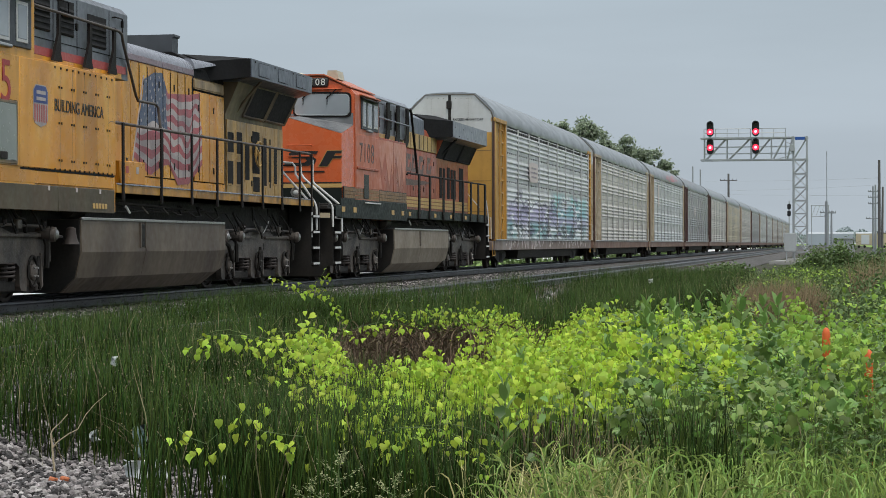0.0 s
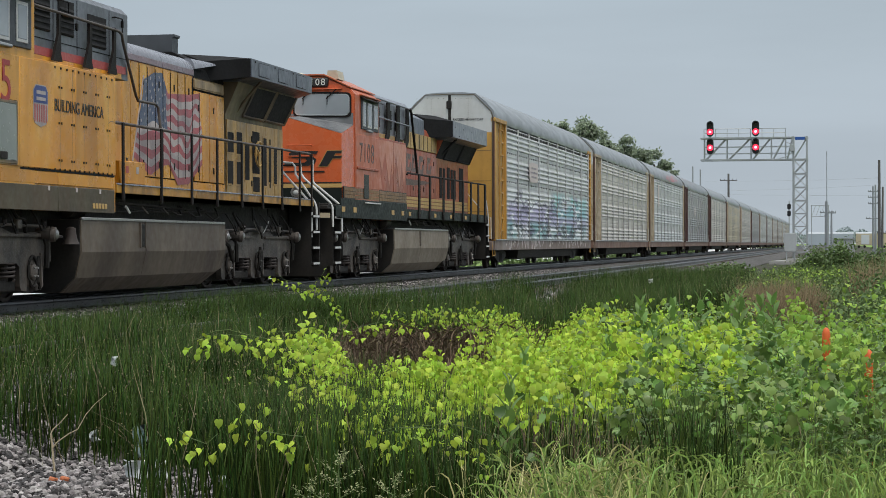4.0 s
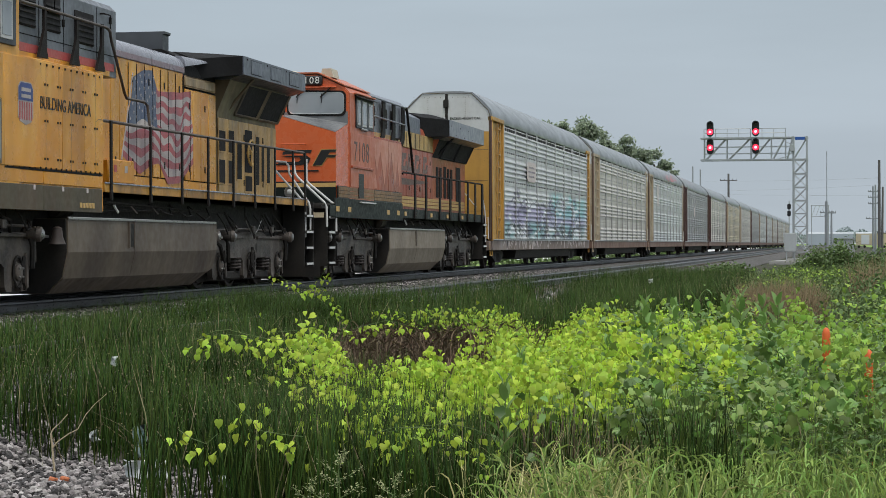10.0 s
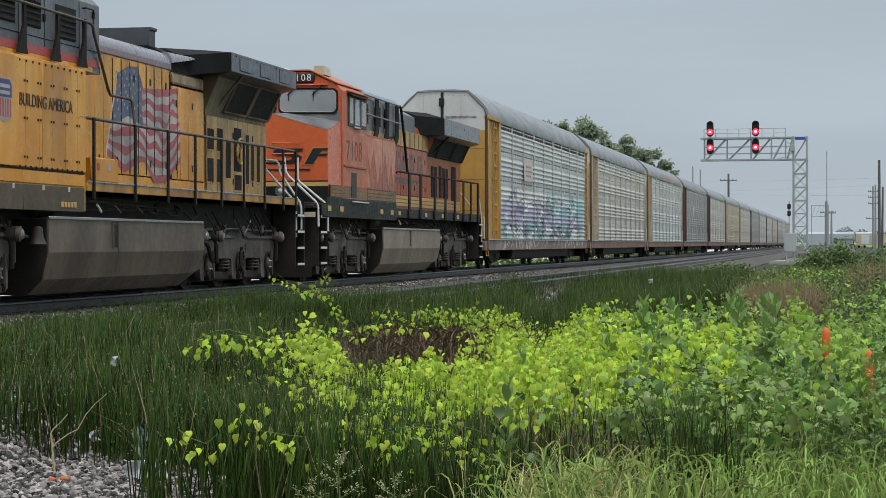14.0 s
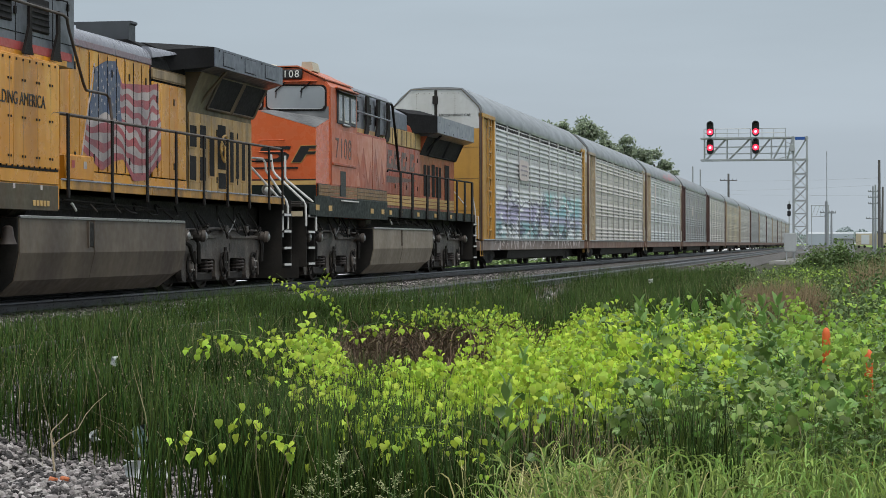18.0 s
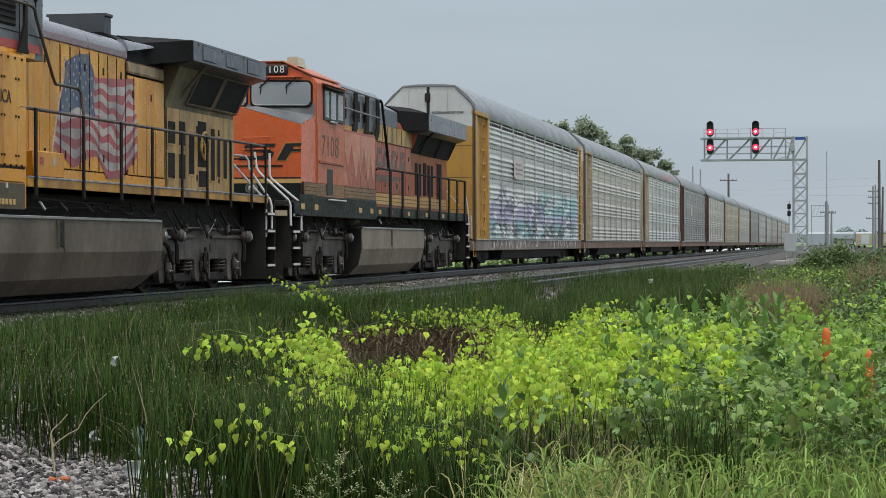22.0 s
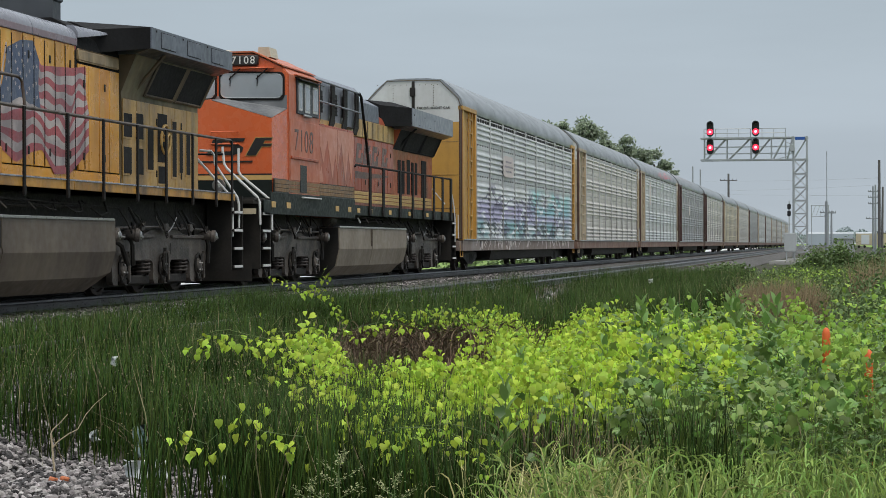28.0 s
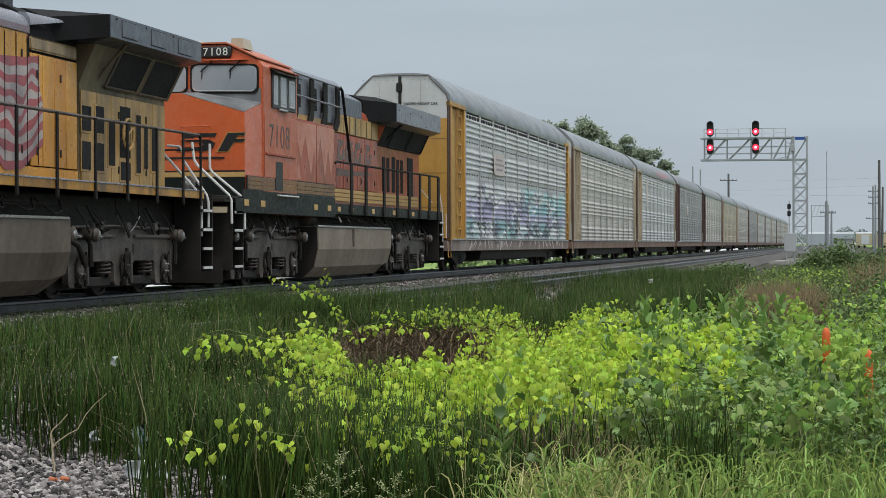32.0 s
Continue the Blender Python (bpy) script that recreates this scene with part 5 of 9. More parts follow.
    for a, b in ((9.12, 13.2), (13.22, 17.3), (17.32, 21.55)):
        part("fascia", Shape().box(1.46, 1.5, a, b, 1.645, 1.79, 0.006), M_FASCIA, L, "scuffed yellow walkway edge")
        part("edge_strip", Shape().box(1.49, 1.512, a, b, 1.775, 1.80, 0.004), M_UROOF, L)
        part("fascia", Shape().box(-1.5, -1.46, a, b, 1.555, 1.79, 0.006), M_YELLOW, L)
    handrail(L, [9.36, 11.25, 12.91, 14.42, 16.0, 17.45, 18.9, 20.3, 21.3], 2.75, 8.76, 21.4, 1.52, None, 0.036)
    box_ob = part("equipment_box", Shape().box(1.0, 1.42, 9.5, 10.72, 1.80, 2.18, 0.02), M_YELLOW, L, "yellow equipment box on the walkway")
    for y in (9.75, 10.25):
        part("decal", Shape().box(1.421, 1.425, y, y + 0.13, 1.98, 2.09), M_RED if y < 10 else M_FLAGW, box_ob)
    part("vent_hole", Shape().box(0.972, 0.98, 10.95, 11.1, 2.0, 2.1), M_BLACK, L)
    # bell under the cab floor
    part("bell", Shape().lathe((1.42, 7.33, 1.10), (1.42, 7.33, 0.84), [(0, 0.025), (0.1, 0.07), (0.6, 0.085), (0.9, 0.115), (1, 0.13)], 16), M_RUST, L, "dusty bell")
    end_steps(L, 1.42, -1, M_WHITE)
    end_steps(L, 21.75, 1, M_WHITE)
    for sg in (1, -1):
        part("step_rail", Shape().tube([(sg * 0.70, 21.9, 2.62), (sg * 0.93, 21.9, 2.60), (sg * 0.99, 21.9, 2.52), (sg * 1.0, 21.9, 2.36), (sg * 1.44, 21.9, 1.72), (sg * 1.47, 21.9, 1.6), (sg * 1.47, 21.9, 1.15), (sg * 1.25, 21.9, 1.02)], 0.024, 8), M_WHITE, L, "white bent step rail")
        part("step_rail", Shape().tube([(sg * 0.70, 21.55, 2.62), (sg * 0.73, 21.55, 2.48), (sg * 1.40, 21.55, 1.75), (sg * 1.45, 21.55, 1.6), (sg * 1.45, 21.55, 0.98)], 0.024, 8), M_WHITE, L, "white bent step rail")
    # lettering
    for ln, y, z, size, m in (("BUILDING AMERICA", 7.5, 2.85, 0.255, M_LETBLK),):
        t = text_mesh("lettering", ln, size, m)
        me_w = max(v.co.x for v in t.vertices) - min(v.co.x for v in t.vertices)
        part("lettering", t, m, L, "black painted lettering", at=Matrix.Translation((1.498, y, z)) @ ON_SIDE @ Matrix.Diagonal((2.02 / me_w, 1, 1, 1)))
    t = text_mesh("number", "5", 0.84, M_NUMR)
    part("number", t, M_NUMR, L, "red cab numeral", at=Matrix.Translation((1.518, 4.66, 3.03)) @ ON_SIDE)
    # shield emblem as plain shapes
    sh = Shape().prism([(5.63, 3.02), (5.72, 3.1), (6.1, 3.1), (6.18, 3.02), (6.18, 2.62), (6.12, 2.55), (5.905, 2.5), (5.69, 2.55), (5.63, 2.62)], 1.515, 1.519, "x")
    em = part("emblem", sh, M_FLAGW, L, "shield emblem")
    part("emblem_top", Shape().prism([(5.65, 2.84), (5.65, 3.01), (5.73, 3.085), (6.09, 3.085), (6.16, 3.01), (6.16, 2.84)], 1.519, 1.522, "x"), M_SHB, em, "blue emblem field")
    for k in range(6):
        y = 5.67 + 0.085 * k
        part("emblem_stripe", Shape().box(1.519, 1.522, y, y + 0.042, 2.57, 2.82), M_RED, em)
    for z in (2.99, 2.9):
        part("emblem_bar", Shape().box(1.522, 1.525, 5.74, 6.08, z - 0.025, z + 0.025), M_FLAGW, em)
    return L


def orange_locomotive():
    L = thing("locomotive", (TRACK_X, 44.31, 0), label="orange and black diesel locomotive with chalky faded sides", category="locomotive", group="locomotives of the train")
    build_running_gear(L)
    fuel_tank(L, 10.9, 0.025, M_TANK2)
    cab(L, M_ORANGE, M_CHALK, M_CHALK, M_GLARE)
    common_hood(L, M_FADED, M_UGREY, y1=15.8)
    # front platform: dark pilot sheet with a striped band, buff plate, ditch lights
    part("striped_band", Shape().box(-1.452, 1.452, 1.985, 2.0, 2.13, 2.22), M_PADY, L, "yellow band across the nose")
    part("nose_base", Shape().box(-1.456, 1.456, 1.97, 2.0, 1.70, 2.125), M_BGREEN, L)
    part("nose_line", Shape().box(-1.452, 1.452, 1.988, 2.0, 2.225, 2.255), M_LETBLK, L)
    part("front_platform", Shape().box(-1.46, 1.46, 0.62, 2.0, 1.62, 1.70, 0.01), M_BLACK, L)
    part("buff_plate", Shape().box(1.18, 1.52, 0.585, 0.605, 1.42, 1.53), M_BUFF, L, "buff plate on the pilot")
    for sg in (1, -1):
        dl = part("ditch_light", Shape().lathe((sg * 0.62, 1.25, 2.0), (sg * 0.62, 1.05, 2.0), [(0, 0.1), (0.7, 0.13), (0.97, 0.125), (1, 0.10), (0.9, 0.05)], 16), M_STEEL, L, "chrome ditch light")
        # lens painted white to give the bright centre without a lit lamp
        part("lens", Shape().lathe((sg * 0.62, 1.055, 2.0), (sg * 0.62, 1.035, 2.0), [(0, 0.06), (1, 0.03)], 14), M_WHITE, dl)
        part("marker_disc", Shape().lathe((sg * 0.95, 0.61, 1.5), (sg * 0.95, 0.585, 1.5), [(0, 0.09), (1, 0.09)], 14), M_CABIN, L)
    for sg in (1, -1):
        part("step_rail", Shape().tube([(sg * 0.80, 1.86, 2.76), (sg * 0.80, 1.86, 2.30), (sg * 0.84, 1.86, 2.22), (sg * 1.43, 1.86, 1.74), (sg * 1.48, 1.86, 1.64), (sg * 1.49, 1.86, 1.12)], 0.026, 8), M_WHITE, L, "white bent step rail")
        part("step_rail", Shape().tube([(sg * 0.72, 1.0, 2.75), (sg * 0.76, 1.0, 2.42), (sg * 0.82, 1.0, 2.32), (sg * 1.43, 1.0, 1.76), (sg * 1.48, 1.0, 1.66), (sg * 1.49, 1.0, 1.22)], 0.026, 8), M_WHITE, L, "white bent step rail")
        part("front_rail", Shape().tube([(sg * 0.12, 0.8, 2.6), (sg * 0.8, 0.8, 2.6)], 0.02, 6), M_RAILBLK, L)
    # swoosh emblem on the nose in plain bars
    em = Shape()
    em.prism([(0.92, 2.62), (1.12, 2.62), (1.24, 2.80), (1.42, 2.80), (1.46, 2.85), (1.27, 2.85), (1.31, 2.92), (1.44, 2.92), (1.46, 2.97), (1.12, 2.97)], 1.985, 1.998)
    em.prism([(0.86, 2.90), (0.90, 2.97), (0.36, 2.97), (0.22, 2.93), (0.20, 2.86), (0.30, 2.815), (0.60, 2.80), (0.64, 2.75), (0.58, 2.705), (0.12, 2.70), (0.08, 2.63), (0.66, 2.63), (0.82, 2.68), (0.86, 2.78), (0.76, 2.845), (0.45, 2.855), (0.42, 2.885), (0.47, 2.90)], 1.985, 1.998)
    em.box(-0.9, 1.05, 1.985, 1.998, 2.48, 2.515)
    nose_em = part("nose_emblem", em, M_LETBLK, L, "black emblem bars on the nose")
    gold = Shape().prism([(0.89, 2.605), (1.13, 2.605), (1.25, 2.785), (1.425, 2.785), (1.475, 2.862), (1.285, 2.862), (1.318, 2.908), (1.45, 2.908), (1.478, 2.985), (1.11, 2.985)], 1.991, 1.9995)
    part("emblem_edge", gold, M_BYEL, nose_em, "thin gold edge")
    # wide body: faded orange over striped bands over a dark sill
    part("wide_body", Shape().box(-1.48, 1.48, 5.72, 9.0, 1.44, 3.47, 0.01), M_FADED, L)
    for a, b in ((3.2, 5.72), (5.74, 7.4), (7.42, 8.98)):
        plate_panel("side_panel", L, 1.48 if a > 5 else 1.5, a, b, 2.16, 3.42, M_FADED if a > 5 else M_CHALK, gap=0.006, proud=0.012)
    for w in ([(5.76, 3.41), (5.76, 3.0), (6.05, 2.62), (6.42, 3.12), (6.9, 2.28), (7.15, 2.85), (7.38, 2.45), (7.38, 3.41)], [(7.43, 3.41), (7.43, 2.6), (7.72, 3.16), (8.12, 2.25), (8.42, 2.95), (8.7, 2.3), (8.96, 2.9), (8.96, 3.41)], [(5.76, 2.4), (5.76, 2.2), (6.05, 2.2), (5.9, 2.55)]):
        part("worn_patch", Shape().prism(w, 1.4925, 1.4955, "x"), M_CHALK2, L, "chalky patch of worn paint")
    for sg in (1, -1):
        x = sg * 1.484
        for z0, z1, m in ((2.06, 2.14, M_BSTRIPE), (1.98, 2.05, M_BSTRIPE), (1.90, 1.97, M_BSTRIPE)):
            part("stripe_band", Shape().box(x, x + sg * 0.02, 2.05, 9.0, z0, z1, 0.003), m, L, "dull browned stripe")
        part("stripe_gap", Shape().box(x - sg * 0.01, x + sg * 0.012, 2.02, 9.0, 1.88, 2.16), M_LETBLK, L)
        part("dark_sill", Shape().box(x, x + sg * 0.03, 1.7, 9.0, 1.43, 1.88, 0.01), M_BGREEN, L, "dark green side sill")
        part("nose_skirt", Shape().box(x, x + sg * 0.028, 1.2, 1.72, 1.40, 1.72, 0.02), M_BGREEN, L)
    for y in (1.75, 2.9, 7.1, 8.3):
        part("jacking_pad", Shape().box(1.512, 1.522, y, y + 0.30, 1.57, 1.69, 0.004), M_PADY, L, "yellow square on the sill")
    part("side_door", Shape().box(1.5, 1.516, 4.0, 4.55, 1.92, 2.5, 0.01), M_LETBLK, L, "dark vent door")
    part("grab_bar", Shape().box(1.5, 1.54, 3.25, 5.5, 2.60, 2.66, 0.01), M_FADED, L)
    part("step_tread", Shape().box(1.51, 1.58, 4.1, 5.6, 1.80, 1.83, 0.005), M_WHITE, L)
    part("cab_seam", Shape().box(1.498, 1.506, 5.70, 5.735, 1.45, 3.45), M_SKIRT, L)
    # gallery: louvres, black brackets, railing that drops to the walkway
    upper_gallery(L, 5.75, 10.9, M_BYEL, M_WING2, [(6.5, 7.3, 3.80, 4.3), (8.1, 8.7, 3.80, 4.3), (9.2, 9.7, 3.8, 4.3)], (6.63, 7.98, 9.2, 10.38), top=4.62, bottom=3.62, half=1.15, wide=0.17, low=3.46, high=4.46)
    part("cream_band", Shape().box(-0.99, 0.99, 9.0, 15.8, 3.48, 3.92, 0.01), M_BYEL, L, "dull cream band along the hood")
    part("cream_band", Shape().box(-1.21, 1.21, 5.75, 9.05, 3.46, 3.64, 0.01), M_BYEL, L)
    part("hood_top", Shape().prism([(0.98, 3.93), (0.96, 4.36), (0.6, 4.56), (-0.6, 4.56), (-0.96, 4.36), (-0.98, 3.93)], 10.9, 14.0), M_WING, L, "grey hood top")
    for z in (3.98, 4.44):
        part("gallery_rail", Shape().tube([(1.32, 6.0, z + 0.03), (1.32, 10.4, z)], 0.022, 8), M_WING2, L)
    part("gallery_rail", Shape().tube([(1.32, 10.3, 4.44), (1.32, 10.5, 4.38), (1.30, 11.2, 3.2), (1.32, 11.3, 2.72)], 0.036, 8), M_RAILBLK, L, "black bent railing down to the walkway")
    for k in range(9):
        a = 10.2 + 0.6 * k
        part("band_rib", Shape().box(0.99, 1.0, a, a + 0.03, 3.5, 3.9), M_SKIRT, L)
    hood_doors(L, 9.05, 15.75, 2.16, 3.46, M_FADED, 0.75)
    for z0, z1 in ((2.06, 2.14), (1.96, 2.04), (1.86, 1.94)):
        part("stripe_band", Shape().box(0.95, 0.975, 9.05, 21.0, z0, z1, 0.003), M_PADY, L, "yellow stripe")
    # large faded letter shapes as plain bars
    for k, (a, w, z0) in enumerate(((11.35, 0.62, 2.84), (12.15, 0.75, 2.84), (13.1, 0.62, 2.82), (14.25, 0.6, 2.84))):
        lean = 0.16
        lb = Shape().prism([(a, z0), (a + 0.24, z0), (a + 0.24 + lean, 3.32), (a + lean, 3.32)], 0.977, 0.981, "x")
        lb.prism([(a + 0.24 + lean * 0.9, 3.16), (a + w, 3.16), (a + w + 0.1, 3.32), (a + 0.245 + lean, 3.32)], 0.977, 0.981, "x")
        lb.prism([(a + 0.25, z0), (a + w + 0.1, z0), (a + w + 0.18, z0 + 0.26), (a + w - 0.02, z0 + 0.26), (a + w - 0.08, z0 + 0.12), (a + 0.28, z0 + 0.12)], 0.977, 0.981, "x")
        part("letter_bar", lb, M_LETGREY, L, "worn dark bars of old lettering")
    part("letter_bar", Shape().prism([(11.3, 2.45), (12.6, 2.47), (15.1, 2.58), (15.1, 2.62), (11.3, 2.63)], 0.977, 0.981, "x"), M_LETGREY, L)
    radiator(L, 15.75, 21.62, M_OSOOT, M_WING2, 4.44, 3.97, 4.60, False, m_flare=M_MESH)
    for a, b, z0, z1 in ((16.4, 16.75, 2.2, 3.1), (16.95, 17.25, 2.2, 3.1), (17.6, 18.0, 2.2, 3.15), (18.2, 18.5, 2.2, 3.1), (18.7, 19.0, 2.2, 3.1), (19.6, 20.3, 2.0, 3.2)):
        part("grille", Shape().box(0.95, 0.966, a, b, z0, z1, 0.004), M_MESH, L, "dark vent grille")
    part("walkway", Shape().box(-1.46, 1.46, 0.7, 21.6, 1.66, 1.74, 0.01), M_BLACK, L)
    part("fascia", Shape().box(1.46, 1.495, 9.0, 21.6, 1.51, 1.75, 0.006), M_BGREEN, L, "dark walkway edge")
    part("fascia", Shape().box(-1.495, -1.46, 9.0, 21.6, 1.51, 1.75, 0.006), M_BGREEN, L)
    for y in (9.3, 10.6, 12.8, 15.2, 17.6, 19.8):
        part("jacking_pad", Shape().box(1.495, 1.505, y, y + 0.28, 1.57, 1.68, 0.004), M_PADY, L, "yellow square on the walkway edge")
    handrail(L, [10.6, 12.1, 14.1, 15.7, 17.2, 18.6, 19.9, 21.2], 2.70, 9.2, 21.5, 1.52, M_RAILBLK, 0.11)
    part("end_post", Shape().box(1.43, 1.5, 21.40, 21.52, 1.5, 2.72, 0.012), M_RAILBLK, L)
    end_steps(L, 1.42, -1, M_WHITE)
    end_steps(L, 21.75, 1, M_WHITE)
    part("rear_rail", Shape().tube([(1.4, 21.95, 2.3), (1.46, 21.98, 1.9), (1.48, 22.0, 1.6), (1.48, 22.0, 0.9)], 0.02, 6), M_WHITE, L, "white step rail")
    part("rear_rail", Shape().tube([(0.7, 21.9, 2.6), (1.2, 21.92, 2.0)], 0.02, 6), M_WHITE, L, "white step rail")
    boards = [o for o in L.children if o.name.split(".")[0] == "number_board"]
    for k, ch in enumerate("7108"):
        t = text_mesh("numeral", ch, 0.2, M_NUMB)
        for board, cx in zip(boards, (0.56, -0.56)):
            part("numeral", t, M_NUMB, board, "white board numeral", at=Matrix.Translation((cx + (k - 1.5) * 0.135, 3.014, 4.622)) @ ON_END @ Matrix.Diagonal((1.1, 1.1, 1, 1)))
        t2 = text_mesh("numeral", ch, 0.62, M_LETGREY)
        part("numeral", t2, M_LETGREY, L, "worn dark cab numeral", at=Matrix.Translation((1.514, 4.32 + (k - 1.5) * 0.41, 2.98)) @ ON_SIDE @ Matrix.Diagonal((1.15, 1.06, 1, 1)))
    return L


# ---- auto rack cars ----
RACK_PITCH = 28.478


def rack_panel_mesh(w, bands=(2.96, 3.94), half=0.17):
    """One side panel: a sheet pressed into horizontal ribs, with flat bands between them."""
    s, prof = Shape(), []
    z = 0.99
    while z < 4.70:
        flat = any(abs(z + 0.08 - b) < half for b in bands)
        prof += [(0.0, z), (0.0, z + 0.03), (0.008, z + 0.045), (0.008, z + 0.15)] if flat else [(0.0, z), (0.040, z + 0.010), (0.043, z + 0.034), (0.036, z + 0.06), (0.004, z + 0.115), (0.0, z + 0.155)]
        z += 0.163
    prof += [(0.0, z), (0.0, 4.80)]
    n = len(prof)
    for y in (0.0, w):
        s.v += [(1.485 + a, y, b) for a, b in prof]
    for y in (0.0, w):
        s.v += [(1.462 + a, y, b) for a, b in prof]
    for i in range(n - 1):
        s.f.append((i, i + 1, n + i + 1, n + i))
        s.f.append((2 * n + i, 3 * n + i, 3 * n + i + 1, 2 * n + i + 1))
        s.m += [0, 0]
    s.f += [(0, n, 3 * n, 2 * n), (n - 1, 3 * n - 1, 4 * n - 1, 2 * n - 1)]
    s.m += [0, 0]
    return s.data("side_panel", M_RACK, smooth=False)


def auto_rack():
    A = thing("auto_rack_car", (TRACK_X, 66.61, 0), label="tall auto rack car with ribbed galvanised sides and ochre ends", category="rail car", group="auto rack cars of the train")
    y0, y1 = 0.85, 27.63
    # flat car
    sill = Shape().box(-1.5, 1.5, y0 + 0.1, y1 - 0.1, 0.62, 0.96, 0.012)
    part("side_sill", sill, M_RSILL, A, "dusty brown side sill")
    part("sill_lip", Shape().box(1.47, 1.53, y0 + 0.3, y1 - 0.3, 0.945, 0.985, 0.006), M_GALV, A)
    part("centre_sill", Shape().prism([(-0.45, 0.64), (-0.45, 0.25), (0.45, 0.25), (0.45, 0.64)], 1.2, 27.2), M_BLACK, A)
    part("belly", Shape().prism([(-1.36, 0.63), (-1.30, 0.33), (1.30, 0.33), (1.36, 0.63)], 6.9, 21.6), M_BLACK, A, "dark deep body between the trucks")
    for y in (4.4, 24.1):
        tk = Shape()
        for sg in (1, -1):
            tk.prism([(y - 1.25, 0.40), (y - 1.15, 0.56), (y - 0.45, 0.62), (y + 0.45, 0.62), (y + 1.15, 0.56), (y + 1.25, 0.40), (y + 0.95, 0.34), (y + 0.45, 0.20), (y - 0.45, 0.20), (y - 0.95, 0.34)], sg * 0.95, sg * 1.1, "x")
            for o in (-0.2, 0.0, 0.2):
                tk.lathe((sg * 1.04, y + o, 0.24), (sg * 1.04, y + o, 0.52), [(0, 0.08), (0.5, 0.09), (1, 0.08)], 8)
        tk.box(-0.9, 0.9, y - 0.3, y + 0.3, 0.35, 0.6, 0.03)
        t = part("truck", tk, M_BLACK, A, "black two-axle truck")
        for o in (-0.89, 0.89):
            wheelset(t, y + o, 0.42)
    for y, d in ((0.0, 1), (28.478, -1)):
        part("coupler", Shape().box(-0.12, 0.12, y + d * 0.05, y + d * 1.2, 0.70, 0.95, 0.03).box(-0.16, 0.16, y, y + d * 0.28, 0.64, 1.0, 0.05), M_RUST, A)
        part("end_platform", Shape().box(-1.45, 1.45, y + d * 0.62, y + d * 0.95, 0.62, 0.92, 0.015), M_RSILL, A)
        part("step_iron", Shape().tube([(1.44, y + d * 0.7, 0.9), (1.46, y + d * 0.7, 0.45), (1.46, y + d * 1.1, 0.45), (1.44, y + d * 1.1, 0.9)], 0.018, 5), M_RYEL, A)
        part("grab_iron", Shape().tube([(1.2, y + d * 0.6, 1.0), (1.2, y + d * 0.55, 1.7), (1.42, y + d * 0.55, 1.7), (1.42, y + d * 0.6, 1.0)], 0.016, 5), M_WHITE, A)
    # interior deck block closes the view through the car
    part("deck_block", Shape().box(-1.40, 1.40, y0 + 0.4, y1 - 0.4, 0.95, 4.9), M_BLACK, A)
    # roof: one pressed shell, in joined sheets
    rp = [(1.47, 4.86), (1.50, 4.98), (1.44, 5.22), (1.18, 5.52), (0.84, 5.80), (0.4, 5.84), (-0.4, 5.84), (-0.84, 5.80), (-1.18, 5.52), (-1.44, 5.22), (-1.50, 4.98), (-1.47, 4.86)]
    part("roof", Shape().prism(rp, y0 + 0.15, y1 - 0.15), M_RROOF, A, "rounded grey roof")
    sm = Shape().prism([(a * 1.0008, b + 0.0015) for a, b in rp[:6]] + [(a * 0.99, b - 0.02) for a, b in rp[5::-1]], -0.02, 0.02).data("roof_seam", M_RROOF)
    for k in range(1, 9):
        part("roof_seam", sm, M_RROOF, A, at=(0, y0 + 0.2 + k * 2.95, 0))
    # ends: two door leaves, white over ochre, framed
    for y, d in ((y0, 1), (y1, -1)):
        for sg in (1, -1):
            lo = [(sg * 0.03, 1.0), (sg * 1.40, 1.0), (sg * 1.40, 4.5), (sg * 0.03, 4.5)]
            up = [(sg * 0.03, 4.504), (sg * 1.40, 4.504), (sg * 1.40, 5.02), (sg * 1.34, 5.18), (sg * 0.80, 5.72), (sg * 0.03, 5.74)]
            leaf = part("end_door", Shape().prism(lo, y, y + d * 0.08), M_RYEL, A, "ochre end door leaf")
            part("door_top", Shape().prism(up, y, y + d * 0.08), M_RWHITE, leaf, "white upper door")
            rib = Shape()
            for z in (1.9, 2.9, 3.9):
                rib.box(sg * 0.06, sg * 1.38, y - d * 0.006, y, z, z + 0.012)
            part("door_seam", rib, M_SKIRT, leaf)
            rv = Shape()
            for k in range(9):
                rv.box(sg * 0.62 - 0.01, sg * 0.62 + 0.01, y - d * 0.008, y, 5.0 + 0.075 * k, 5.02 + 0.075 * k)
            for k in range(6):
                rv.box(sg * (0.2 + 0.18 * k) - 0.01, sg * (0.2 + 0.18 * k) + 0.01, y - d * 0.008, y, 5.62, 5.64)
            tagged(part("rivets", rv, M_SKIRT, leaf), kind="stuff")
            tr = Shape()
            path = [(sg * 1.44, y - d * 0.02, 0.98), (sg * 1.44, y - d * 0.02, 5.02), (sg * 1.38, y - d * 0.02, 5.20), (sg * 0.82, y - d * 0.02, 5.75), (0, y - d * 0.02, 5.77)]
            tr.tube(path, 0.014, 5)
            part("end_frame", tr, M_SKIRT, leaf)
            part("corner_post", Shape().box(sg * 1.40, sg * 1.49, y, y + d * 0.12, 0.97, 5.0, 0.01), M_RBROWN, A, "dark corner post")
        part("door_gap", Shape().box(-0.045, 0.045, y - d * 0.03, y + d * 0.05, 1.0, 5.74), M_BLACK, A, "dark gap between the door leaves")
        lk = Shape().box(-0.1, 0.07, y - d * 0.07, y, 5.28, 5.55, 0.02)
        part("door_latch", lk, M_BLACK, A)
